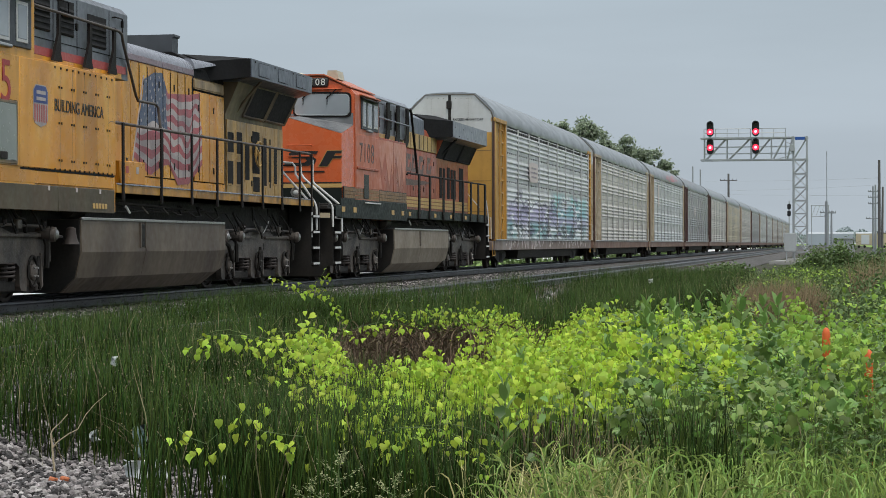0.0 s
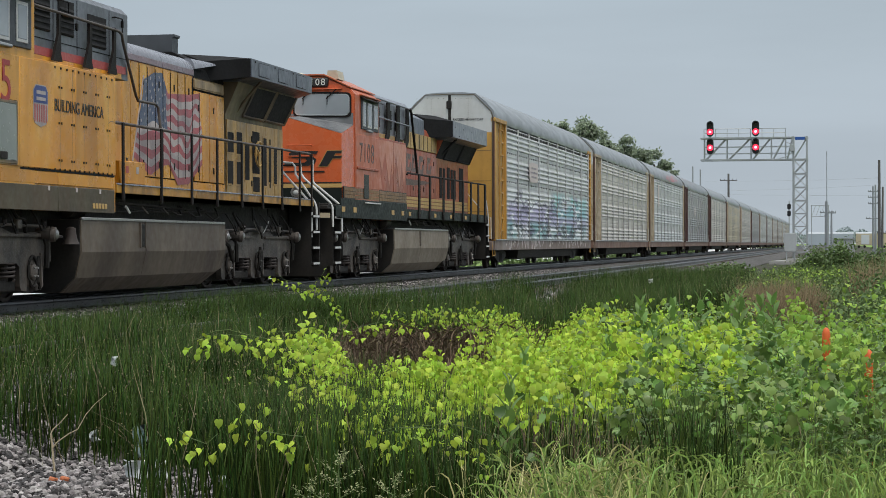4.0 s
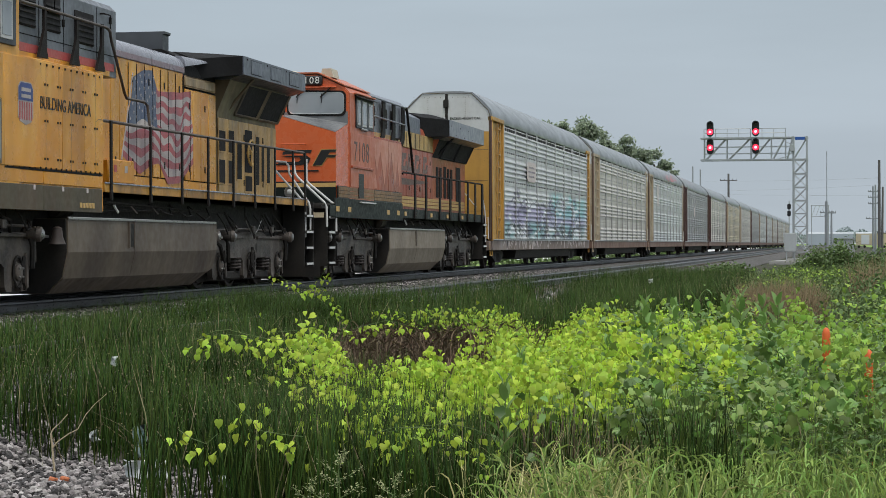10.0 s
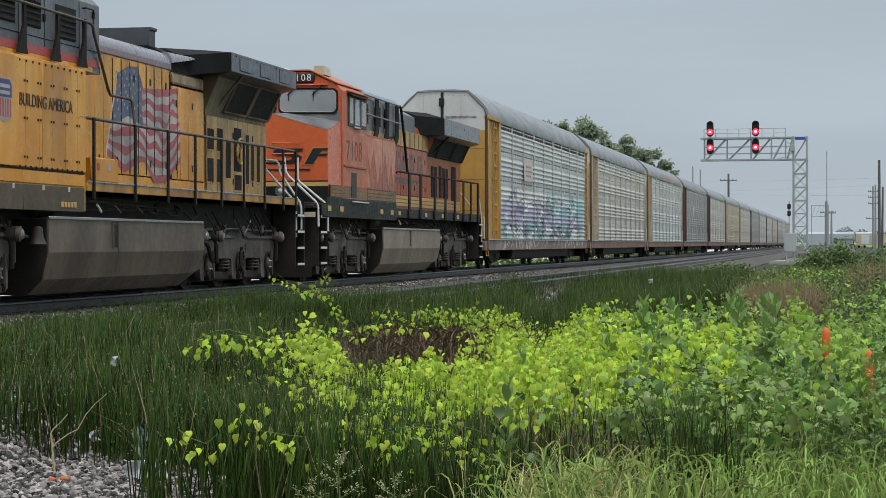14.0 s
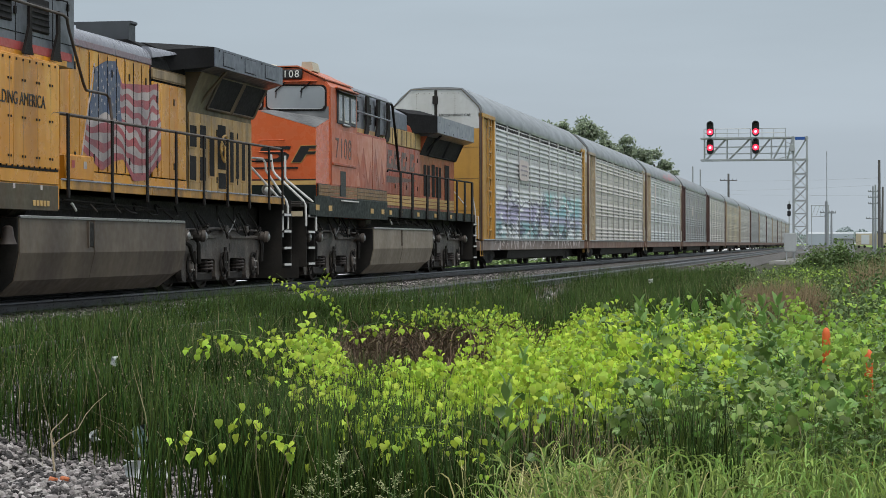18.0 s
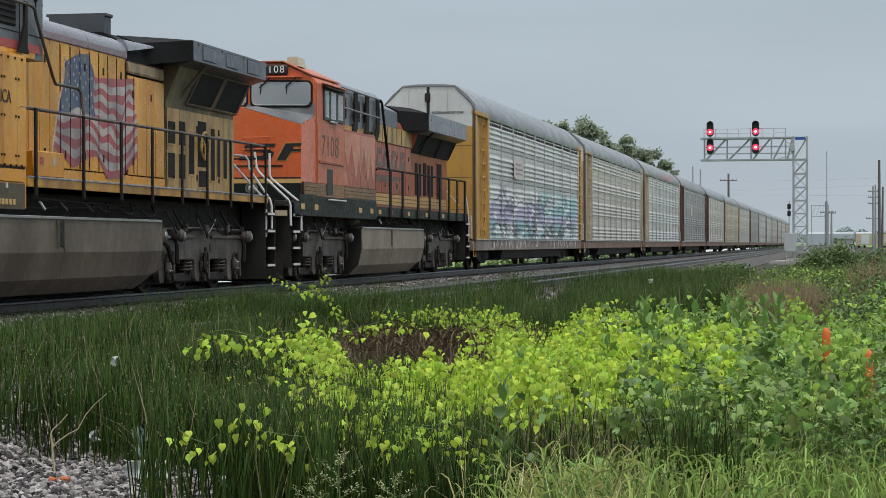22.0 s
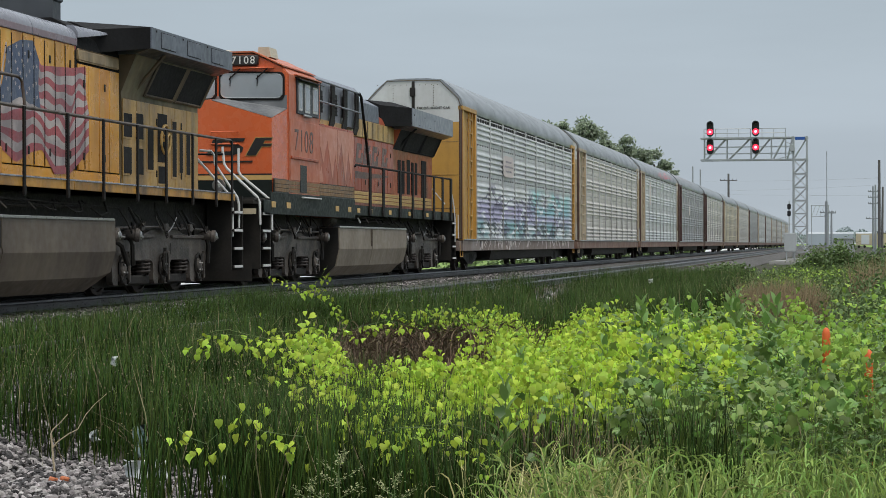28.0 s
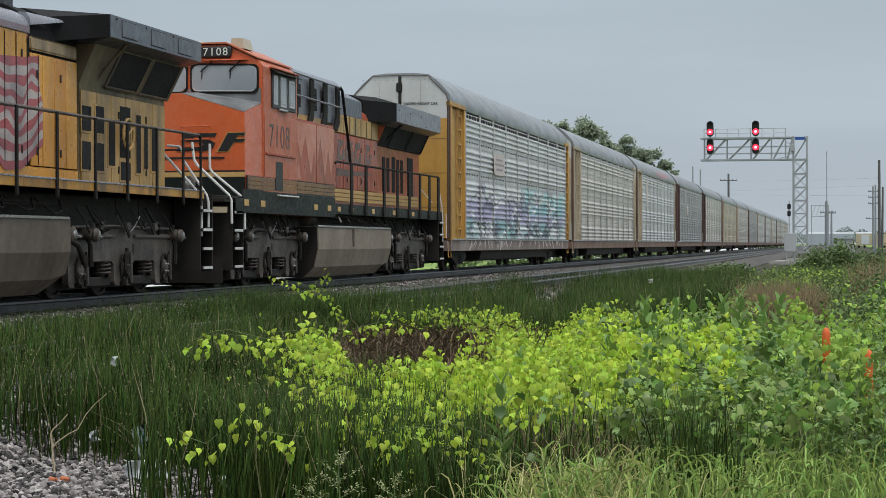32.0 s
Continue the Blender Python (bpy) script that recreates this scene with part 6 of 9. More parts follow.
    for sg in (1, -1):
        t = text_mesh("notice", "EXCESS HEIGHT CAR", 0.108, M_LETBLK)
        tagged(part("notice", t, M_LETBLK, A, "small black notice", at=Matrix.Translation((sg * 0.62, y0 - 0.008, 4.93)) @ ON_END), kind="stuff")
    # ochre ladder bays at both ends of each side
    for sg in (1, -1):
        for a, b in ((y0 + 0.05, 3.2), (y1 - 1.15, y1 - 0.05)):
            part("end_bay", Shape().box(sg * 1.36, sg * 1.43, a, b, 0.96, 4.86, 0.01), M_RYEL, A, "ochre end bay")
            for y in (a + 0.06, b - 0.06):
                part("bay_post", Shape().box(sg * 1.38, sg * 1.52, y - 0.06, y + 0.06, 0.94, 4.98, 0.012), M_RYEL, A, "ochre post")
            part("bay_beam", Shape().box(sg * 1.36, sg * 1.53, a - 0.05, b + 0.05, 4.86, 4.99, 0.012), M_RYEL, A)
            lad = Shape()
            c = a + (b - a) * 0.62
            lad.box(sg * 1.46, sg * 1.5, c - 0.30, c - 0.24, 1.0, 4.9).box(sg * 1.46, sg * 1.5, c + 0.24, c + 0.30, 1.0, 4.9)
            lo = part("ladder", lad, M_RYEL, A, "ochre ladder")
            for k in range(9):
                part("rung", Shape().box(sg * 1.44, sg * 1.52, c - 0.24, c + 0.24, 1.25 + 0.42 * k, 1.30 + 0.42 * k, 0.008), M_RYEL, lo)
    # ribbed panels between square posts
    n, a0, a1 = 9, 3.22, 26.46
    w = (a1 - a0) / n
    me = rack_panel_mesh(w - 0.07)
    post = Shape().box(1.49, 1.54, -0.028, 0.028, 0.97, 4.84, 0.008).data("post", M_POST)
    slot = Shape()
    for k in range(5):
        slot.box(1.500, 1.512, 0.22 + k * 0.46, 0.22 + k * 0.46 + 0.30, 4.64, 4.76)
    slot_me = slot.data("slotted_vent", M_MESH)
    bump = Shape()
    for z in (2.93, 3.91):
        for k in range(5):
            bump.box(1.49, 1.512, 0.3 + 0.45 * k, 0.35 + 0.45 * k, z, z + 0.05, 0.006)
    bump_me = bump.data("vent_band", M_MESH)
    for k in range(n):
        pn = part("side_panel", me, M_RACK, A, at=(0, a0 + k * w + 0.035, 0))
        tagged(part("slotted_vent", slot_me, M_MESH, pn, "dark slotted vent"), kind="stuff")
        tagged(part("vent_band", bump_me, M_MESH, pn), kind="stuff")
        part("side_panel", me, M_RACK, A, at=Matrix.Translation((0, a0 + (k + 1) * w - 0.035, 0)) @ Matrix.Rotation(math.pi, 4, "Z"))
    for k in range(n + 1):
        part("post", post, M_POST, A, at=(0, a0 + k * w, 0))
    return A


def repaint(car, swap, label):
    """Gives a copied car other colours, object by object."""
    for o in car.children_recursive:
        m = o.data.materials[0] if o.data and o.data.materials else None
        if m and m.name in swap:
            o.material_slots[0].link = "OBJECT"
            o.material_slots[0].material = swap[m.name]
    car["label"] = label


TRAIN = [yellow_locomotive(), orange_locomotive()]
first = auto_rack()
wheel_of = [(w, y, r) for w, y, r in WHEELS if r < 0.5]
plain = "tall auto rack car with ribbed galvanised sides"
CAR_LOOKS = [
    ({"ochre_rack_paint": M_RTAN}, plain + " and tan posts"),
    ({"galvanised_panel": M_RACK2, "ochre_rack_paint": M_RTAN}, "auto rack car with tan-stained ribbed sides and tan posts"),
    ({"galvanised_panel": M_RACK, "ochre_rack_paint": M_RBROWN}, "auto rack car with grey ribbed sides and dark oxide posts"),
    ({"galvanised_panel": M_RACK3, "ochre_rack_paint": M_RBROWN}, "auto rack car with dull dark grey sides and oxide posts"),
    ({"galvanised_panel": M_RACK2, "ochre_rack_paint": M_RBROWN}, "auto rack car with tan-stained sides and oxide posts"),
    ({"galvanised_panel": M_RACK4, "ochre_rack_paint": M_RTAN}, "auto rack car with yellowed ribbed sides"),
    ({"galvanised_panel": M_RACK2, "ochre_rack_paint": M_RTAN}, "auto rack car with tan-stained ribbed sides"),
]
TRAIN.append(first)
banded = rack_panel_mesh((26.46 - 3.22) / 9 - 0.07, (1.9, 3.02, 3.94), 0.25)
ORDER = (1, 0, 3, 4, 5, 6, 3, 0, 2, 1, 4, 0, 5)
for k, look_no in enumerate(ORDER):
    car = copy_thing(first, pose(TRACK_X, 66.61 + RACK_PITCH * (k + 1), 0))
    repaint(car, {**CAR_LOOKS[look_no][0], "dark_screen": M_GALV, "brown_dusty_sill": M_RSILL2}, CAR_LOOKS[look_no][1])
    for o in car.children:
        if o.name.split(".")[0] == "side_panel":
            o.data = banded
            o.material_slots[0].link = "OBJECT"
            o.material_slots[0].material = CAR_LOOKS[look_no][0].get("galvanised_panel", M_RACK)
    sets = [o for o in car.children_recursive if o.name.split(".")[0] == "wheelset"]
    for o in sets:
        WHEELS.append((o, o.location.y, 0.42))
    TRAIN.append(car)
# signal lamps' reflection painted on the third car's roof, pale marks on third and fourth
spray = Shape()
for a, b, z, h in ((12.6, 15.4, 5.0, 0.2), (14.2, 18.6, 5.16, 0.18), (16.5, 22.4, 5.06, 0.16), (18.4, 22.0, 5.3, 0.12)):
    xo = lambda q: np.interp(q, [4.98, 5.22, 5.52], [1.506, 1.446, 1.186])
    m = 8
    k0 = len(spray.v)
    for i in range(m + 1):
        f = i / m
        rise = 0.09 * math.sin(f * 5.0 + a)
        for q in (z + rise, z + rise + h * (0.35 + 0.65 * math.sin(math.pi * f))):
            spray.v.append((xo(q) + 0.004, a + (b - a) * f, q))
    for i in range(m):
        j = k0 + 2 * i
        spray.f.append((j, j + 2, j + 3, j + 1))
        spray.m.append(0)
part("roof_tag", spray, M_LAMPSHINE, TRAIN[4], "pink signal-lamp reflection painted on the roof's edge")
part("pale_patch", Shape().box(1.525, 1.529, 5.9, 6.75, 3.15, 4.5), M_LOGOW, TRAIN[4], "pale painted-out patch")
part("card_plate", Shape().box(1.525, 1.531, 10.2, 11.3, 2.92, 3.62), M_LOGOW, TRAIN[5], "pale card plate")
repaint(first, {"galvanised_panel": M_GRAF}, "tall auto rack car with spray-painted ribbed sides and ochre ends")
for o in [c for c in first.children if c.name.split(".")[0] == "side_panel"]:
    # the spray paint runs on from panel to panel
    me = o.data.copy()
    me.transform(o.matrix_basis)
    for c in o.children:
        c.matrix_basis = o.matrix_basis @ c.matrix_basis
    o.data, o.matrix_basis = me, Matrix()
runs = Shape()
rnd = random.Random(64)
for k in range(46):
    y = rnd.uniform(3.4, 26.0)
    zt = 0.93 if k % 3 else 0.955
    ln = rnd.uniform(0.12, 0.30)
    lean = rnd.uniform(-0.5, 0.5)
    w = rnd.uniform(0.08, 0.30)
    runs.prism([(y, zt), (y + w, zt), (y + w * 0.6 + lean, zt - ln), (y + w * 0.2 + lean, zt - ln)], 1.501, 1.504, "x")
tagged(part("spray_runs", runs, M_LOGOW, first, "pale runs of spray paint on the sill"), kind="stuff")
em = Shape().prism([(9.3 + 1.1 * math.copysign(abs(math.cos(k * math.pi / 14)) ** 0.35, math.cos(k * math.pi / 14)), 3.44 + 0.36 * math.copysign(abs(math.sin(k * math.pi / 14)) ** 0.35, math.sin(k * math.pi / 14))) for k in range(28)], 1.562, 1.566, "x")
part("emblem", em, M_LOGOW, first, "faded pink emblem plate")
for z, w in ((3.60, 0.6), (3.44, 0.85), (3.28, 0.6)):
    part("emblem_bar", Shape().box(1.567, 1.571, 9.3 - w, 9.3 + w, z - 0.03, z + 0.03), M_REDF, [o for o in first.children if o.name.startswith("emblem")][0])


# ---- signal bridge, poles, huts, parked cars, trees ----
def signal_bridge(y):
    """A cantilever signal bridge: lattice mast, trussed arm with a railed walkway, four signal heads."""
    B = thing("signal_bridge", (0, y, 0), label="galvanised cantilever signal bridge with four red signal heads", category="signal bridge")
    xl, xr, d = -3.77, -2.68, 1.1
    for x in (xl, xr):
        for q in (0.0, d):
            part("mast_leg", Shape().box(x - 0.08, x + 0.08, q - 0.08, q + 0.08, -0.5, 9.55, 0.012), M_GALV, B)
    zs = [0.1, 1.15, 2.2, 3.25, 4.3, 5.4, 6.5, 7.67]
    for i, z in enumerate(zs):
        for q in (0.0, d):
            part("mast_rail", Shape().box(xl, xr, q - 0.04, q + 0.04, z - 0.05, z + 0.05), M_GALV, B)
        for x in (xl, xr):
            part("mast_rail", Shape().box(x - 0.03, x + 0.03, 0, d, z - 0.04, z + 0.04), M_GALV, B)
        top = zs[i + 1] if i + 1 < len(zs) else 9.45
        for q in (0.0, d):
            part("mast_brace", Shape().tube([(xl, q, z), (xr, q, top)], 0.04, 5), M_GALV, B)
            if z < 7:
                part("mast_brace", Shape().tube([(xr, q, z), (xl, q, top)], 0.03, 5), M_GALV, B)
    for z in (7.67, 9.45):
        for q in (0.0, d):
            part("arm_chord", Shape().box(-11.3, xr + 0.1, q - 0.07, q + 0.07, z - 0.07, z + 0.07, 0.012), M_GALV, B)
    xs = [-11.0, -9.15, -7.2, -5.55, -4.4, xl]
    for q in (0.0, d):
        for a, b in zip(xs, xs[1:]):
            part("arm_post", Shape().box(a - 0.035, a + 0.035, q - 0.035, q + 0.035, 7.67, 9.45), M_GALV, B)
            part("arm_brace", Shape().tube([(a + 0.15, q, 7.72), (b - 0.1, q, 9.4)], 0.045, 5), M_GALV, B)
        for z in (8.2, 8.75):
            part("arm_rail", Shape().box(-11.0, xl, q - 0.02, q + 0.02, z - 0.02, z + 0.02), M_GALV, B)
    part("walkway_grating", Shape().box(-11.2, xl, 0.1, d - 0.1, 9.50, 9.54), M_GALV, B)
    for z in (10.22, 9.86):
        part("guard_rail", Shape().tube([(-11.0, -0.05, z), (-4.4, -0.05, z)], 0.03, 6), M_GALV, B)
    for k in range(8):
        x = -11.0 + 6.6 * k / 7
        part("guard_post", Shape().box(x - 0.025, x + 0.025, -0.075, -0.025, 9.45, 10.22), M_GALV, B)
    part("name_plate", Shape().box(xl + 0.15, xr - 0.15, -0.14, -0.1, 9.25, 9.5, 0.01), M_BLUE, B, "blue plate")
    part("footing", Shape().box(xl - 0.5, xr + 0.5, -0.5, d + 0.5, -0.9, -0.42, 0.03), M_CONC, B, "pale concrete footing")
    cab_ob = part("case", Shape().box(xl - 0.75, xl + 0.25, -0.65, -0.15, 0.15, 1.65, 0.03), M_CABIN, B, "grey equipment case")
    part("case_leg", Shape().box(xl - 0.6, xl - 0.5, -0.5, -0.3, -0.6, 0.15), M_GALV, cab_ob)
    part("case_leg", Shape().box(xl + 0.05, xl + 0.15, -0.5, -0.3, -0.6, 0.15), M_GALV, cab_ob)
    part("junction_box", Shape().box(xl - 0.28, xl + 0.12, -0.35, -0.1, 8.3, 8.85, 0.03), M_CABIN, B)
    part("conduit", Shape().tube([(xl - 0.1, -0.2, 8.3), (xl - 0.4, -0.2, 7.95), (xl - 1.1, -0.15, 7.75)], 0.03, 5).tube([(xl - 0.1, -0.2, 8.85), (xl - 0.6, -0.2, 9.1), (xl - 1.0, -0.15, 9.4)], 0.03, 5), M_GALV, B)
    part("stair_brace", Shape().tube([(xl + 0.2, -0.2, 1.6), (xr + 0.35, -0.2, -0.3)], 0.07, 6), M_GALV, B)
    for x in (-10.49, -6.80):
        for zc, lit in ((10.22, -0.25), (8.78, -0.10)):
            h = 0.64
            out = []
            for k in range(20):
                a = k * math.pi / 10
                out.append((x + 0.29 * math.cos(a), zc + (h - 0.29) * (1 if math.sin(a) > 0 else -1) + 0.29 * math.sin(a)))
            hd = part("signal_head", Shape().prism(out, -0.32, -0.24), M_SIGBLK, B, "black signal head")
            for dz in (0.36, lit, -0.52):
                if dz == lit:
                    # disc made wider than the lens, so its red includes the glow halo
                    part("lamp", Shape().lathe((x, -0.33, zc + dz), (x, -0.36, zc + dz), [(0, 0.25), (0.6, 0.24), (1, 0.2)], 16), M_SIGRED, hd, "lit red lamp")
                    part("lamp_core", Shape().lathe((x, -0.36, zc + dz), (x, -0.375, zc + dz), [(0, 0.11), (1, 0.07)], 14), M_SIGCORE, hd, "bright lamp core")
                elif dz > 0:
                    part("lens", Shape().lathe((x, -0.33, zc + dz), (x, -0.36, zc + dz), [(0, 0.15), (1, 0.05)], 14), M_LENS, hd)
                if dz > -0.5:
                    hood = Shape()
                    ring = [(x + 0.21 * math.cos(a * math.pi / 8), zc + dz + 0.21 * math.sin(a * math.pi / 8)) for a in range(0, 9)]
                    inner = [(x + 0.19 * math.cos(a * math.pi / 8), zc + dz + 0.19 * math.sin(a * math.pi / 8)) for a in range(8, -1, -1)]
                    hood.prism(ring + inner, -0.62, -0.32)
                    part("hood", hood, M_SIGBLK, hd)
            part("bracket", Shape().box(x - 0.05, x + 0.05, -0.26, 0.0, zc - 0.75, zc - 0.5), M_GALV, hd)
    return B


def pole(name, x, y, top, r, m, label, arms=(), lean=0.0, foot=-1.1):
    P = thing(name, (x, y, 0), label=label, category="pole", group="poles along the line")
    part("shaft", Shape().tube([(0, 0, foot), (lean * 0.5, 0, top * 0.5), (lean, 0, top)], r, 8, r1=r * 0.7), m, P)
    for z, w in arms:
        part("crossarm", Shape().box(lean - w, lean + w, -0.16, -0.04, z - 0.07, z + 0.07, 0.01), m, P)
        for k in (-0.9, -0.45, 0.45, 0.9):
            part("insulator", Shape().lathe((lean + k * w, -0.1, z + 0.07), (lean + k * w, -0.1, z + 0.25), [(0, 0.03), (0.5, 0.06), (1, 0.03)], 6), m, P)
    return P


def wire(a, b, sag, r=0.012):
    a, b = Vector(a), Vector(b)
    pts = [a.lerp(b, k / 10) - Vector((0, 0, sag * 4 * (k / 10) * (1 - k / 10))) for k in range(11)]
    return tagged(part("overhead_wire", Shape().tube(pts, r, 4), M_WIRE), "thin sagging overhead wire", "wire", group="overhead wires")


signal_bridge(172.0)
pole("utility_pole", -22.9, 330, 13.0, 0.16, M_GREYP, "slim grey pole behind the train")
pole("utility_pole", -21.7, 330, 12.5, 0.16, M_GREYP, "slim grey pole behind the train")
pole("utility_pole", -17.3, 330, 11.8, 0.22, M_WOODP, "dark wooden pole with a crossarm", arms=((10.75, 1.35),))
pole("mast_pole", -1.65, 260, 12.1, 0.06, M_GREYP, "tall thin antenna mast")
pole("utility_pole", -1.72, 261, 6.0, 0.24, M_GREYP, "stout grey pole with a crossarm", arms=((4.6, 0.8),))
pole("utility_pole", -1.2, 285, 5.2, 0.16, M_GREYP, "short grey pole with a crossarm", arms=((4.9, 0.6),))
pole("utility_pole", 3.58, 200, 8.65, 0.16, M_WOODP, "tall dark wooden pole")
pole("utility_pole", 4.5, 300, 8.85, 0.15, M_GREYP, "grey pole with short arms", arms=((6.4, 0.7), (7.3, 0.7), (8.1, 0.7), (4.3, 1.0)))
pole("utility_pole", 4.92, 305, 9.2, 0.17, M_GREYP, "weathered grey wooden utility pole, paled for haze")
pole("utility_pole", 5.55, 290, 8.5, 0.18, M_WOODP, "dark leaning wooden pole", arms=((2.2, 0.8),), lean=0.12)
for z0, z1 in ((10.6, 15.5), (9.6, 12.5), (8.2, 13.8)):
    wire((4.9, 300, z0 - 0.6), (-75, 470, z1 + 2), 1.2)
    wire((4.9, 300, z0 - 0.6), (80, 190, z1), 1.5)

# a distant signal and a distant gantry past the bridge
far_sig = thing("distant_signal", (-10.3, 430, 0), label="small distant signal with two dark heads", category="signal")
part("mast", Shape().tube([(0, 0, -0.8), (0, 0, 9.5)], 0.1, 6), M_GALV, far_sig)
for z in (8.3, 6.9):
    part("signal_head", Shape().box(-0.36, 0.36, -0.4, -0.25, z - 0.6, z + 0.6, 0.2), M_SIGBLK, far_sig, "black signal head")
part("platform", Shape().box(-1.1, 1.1, -0.5, 0.6, 4.7, 4.8), M_GALV, far_sig)
gan = thing("distant_gantry", (-7.2, 520, 0), label="thin distant signal gantry across the tracks", category="gantry")
for x in (0.2, 4.3):
    part("gantry_leg", Shape().box(x - 0.1, x + 0.1, -0.1, 0.1, -1.0, 10.2), M_GALV, gan)
for z in (7.4, 10.1):
    part("gantry_beam", Shape().box(0.0, 4.5, -0.06, 0.06, z - 0.06, z + 0.06), M_GALV, gan)
for k in range(4):
    part("gantry_brace", Shape().tube([(0.2 + k * 1.02, 0, 7.4), (1.2 + k * 1.02, 0, 10.1)], 0.045, 4), M_GALV, gan)

hut = thing("relay_hut", (0.33, 230, -0.75), label="grey windowless relay hut beside the line", category="hut")
part("hut_wall", Shape().box(-1.15, 1.15, 0, 2.4, 0, 1.98, 0.02), M_CABIN, hut)
part("hut_roof", Shape().prism([(-1.25, 1.98), (1.25, 1.98), (1.2, 2.08), (0, 2.14), (-1.2, 2.08)], -0.1, 2.5), M_GALV, hut)
part("hut_door", Shape().box(0.2, 0.95, -0.03, 0.0, 0.05, 1.85, 0.01), M_CABIN, hut)
part("hut_vent", Shape().box(-0.9, -0.5, -0.03, 0.0, 1.3, 1.6, 0.01), M_GALV, hut)
pad = Shape().prism([(-5.6, 168), (1.6, 166), (2.2, 178), (-5.2, 180)], -0.9, -0.6, "z")
tagged(part("gravel_pad", pad, M_CONC), "pale gravel pad round the signal mast", "gravel pad", kind="structure")


def parked_car(x0, x1, y, m, label, doors):
    """A parked rail car seen side on, far away: body, roof, end posts, side doors, trucks."""
    C = thing("parked_rail_car", (0, y, -0.75), label=label, category="rail car", group="parked rail cars far off")
    part("body", Shape().box(x0 + 0.25, x1 - 0.25, 0, 3.0, 0.9, 4.75, 0.04), m, C)
    part("roof", Shape().prism([(0 - 0.05, 4.75), (3.05, 4.75), (2.6, 5.15), (0.4, 5.15)], x0 + 0.2, x1 - 0.2, "x"), M_FARW, C, "white roof")
    n = max(2, int((x1 - x0) / 2.2))
    for k in range(n + 1):
        x = x0 + 0.3 + (x1 - x0 - 0.6) * k / n
        part("side_post", Shape().box(x - 0.07, x + 0.07, -0.06, 0, 0.9, 4.75), m, C)
    for a, b in doors:
        part("side_door", Shape().box(a, b, -0.09, -0.01, 1.2, 4.3, 0.02), M_FARW, C, "pale side door")
    for x in (x0 + 2.2, x1 - 2.2):
        for o in (-0.9, 0.9):
            part("wheel", Shape().lathe((x + o, 0.4, 0.45), (x + o, 0.55, 0.45), [(0, 0.42), (1, 0.42)], 12), M_BLACK, C)
    return C


parked_car(-11.2, 4.4, 700, M_FARG, "grey parked rail car with a white roof", ())
parked_car(4.7, 15.5, 700, M_FARY, "ochre parked rail car with a pale door", ((6.7, 9.3),))
parked_car(15.8, 34, 700, M_FARW, "white parked rail car", ((23, 26),))
parked_car(34.3, 52, 700, M_FARG, "grey parked rail car", ())
par = tagged(part("parked_line", Shape().box(-16, 90, 699.0, 704.0, -0.9, -0.72), M_BALLAST), "far ballast bank under parked cars", "ballast", kind="structure")


# ---- many small leaves: one template, turned and scaled, in one mesh ----
def strew(name, tv, tf, pos, rot, scl, material, parent=None):
    """tv (k,3) and triangles tf (t,3) of one leaf; places (n,3), turns (n,3,3), sizes (n,) or (n,3)."""
    tv, tf, pos = np.asarray(tv, float), np.asarray(tf, int), np.asarray(pos, float)
    scl = np.asarray(scl, float)
    if scl.ndim == 1:
        scl = np.repeat(scl[:, None], 3, 1)
    n, k, t = len(pos), len(tv), len(tf)
    v = np.einsum("nij,nkj->nki", rot, tv[None] * scl[:, None, :]) + pos[:, None, :]
    f = (tf[None] + (np.arange(n) * k)[:, None, None]).reshape(-1)
    me = bpy.data.meshes.new(name)
    me.vertices.add(n * k)
    me.vertices.foreach_set("co", v.reshape(-1).astype(np.float32))
    me.loops.add(n * t * 3)
    me.loops.foreach_set("vertex_index", f.astype(np.int32))
    me.polygons.add(n * t)
    me.polygons.foreach_set("loop_start", (np.arange(n * t) * 3).astype(np.int32))
    me.polygons.foreach_set("use_smooth", np.ones(n * t, bool))
    me.materials.append(material)
    me.update(calc_edges=True)
    ob = new(name, me)
    ob.parent = parent
    return ob


def turns(yaw, pitch, roll):
    """Turn matrices from arrays of angles: roll about the leaf's length, pitch up, then yaw."""
    cy, sy, cp, sp, cr, sr = np.cos(yaw), np.sin(yaw), np.cos(pitch), np.sin(pitch), np.cos(roll), np.sin(roll)
    o, z = np.ones_like(cy), np.zeros_like(cy)
    Z = np.stack([np.stack([cy, -sy, z], -1), np.stack([sy, cy, z], -1), np.stack([z, z, o], -1)], -2)
    X = np.stack([np.stack([o, z, z], -1), np.stack([z, cp, -sp], -1), np.stack([z, sp, cp], -1)], -2)
    Y = np.stack([np.stack([cr, z, sr], -1), np.stack([z, o, z], -1), np.stack([-sr, z, cr], -1)], -2)
    return Z @ X @ Y


def fan_leaf(outline, cup):
    """A leaf along +y from its stalk: centre and outline; cup bends the rim down."""
    c = np.mean(outline, 0)
    v = [(c[0], c[1], 0.0)] + [(a, b, 0.28 * abs(a) - cup * ((a - c[0]) ** 2 + (b - c[1]) ** 2)) for a, b in outline]
    n = len(outline)
    return np.array(v), [(0, 1 + i, 1 + (i + 1) % n) for i in range(n)]


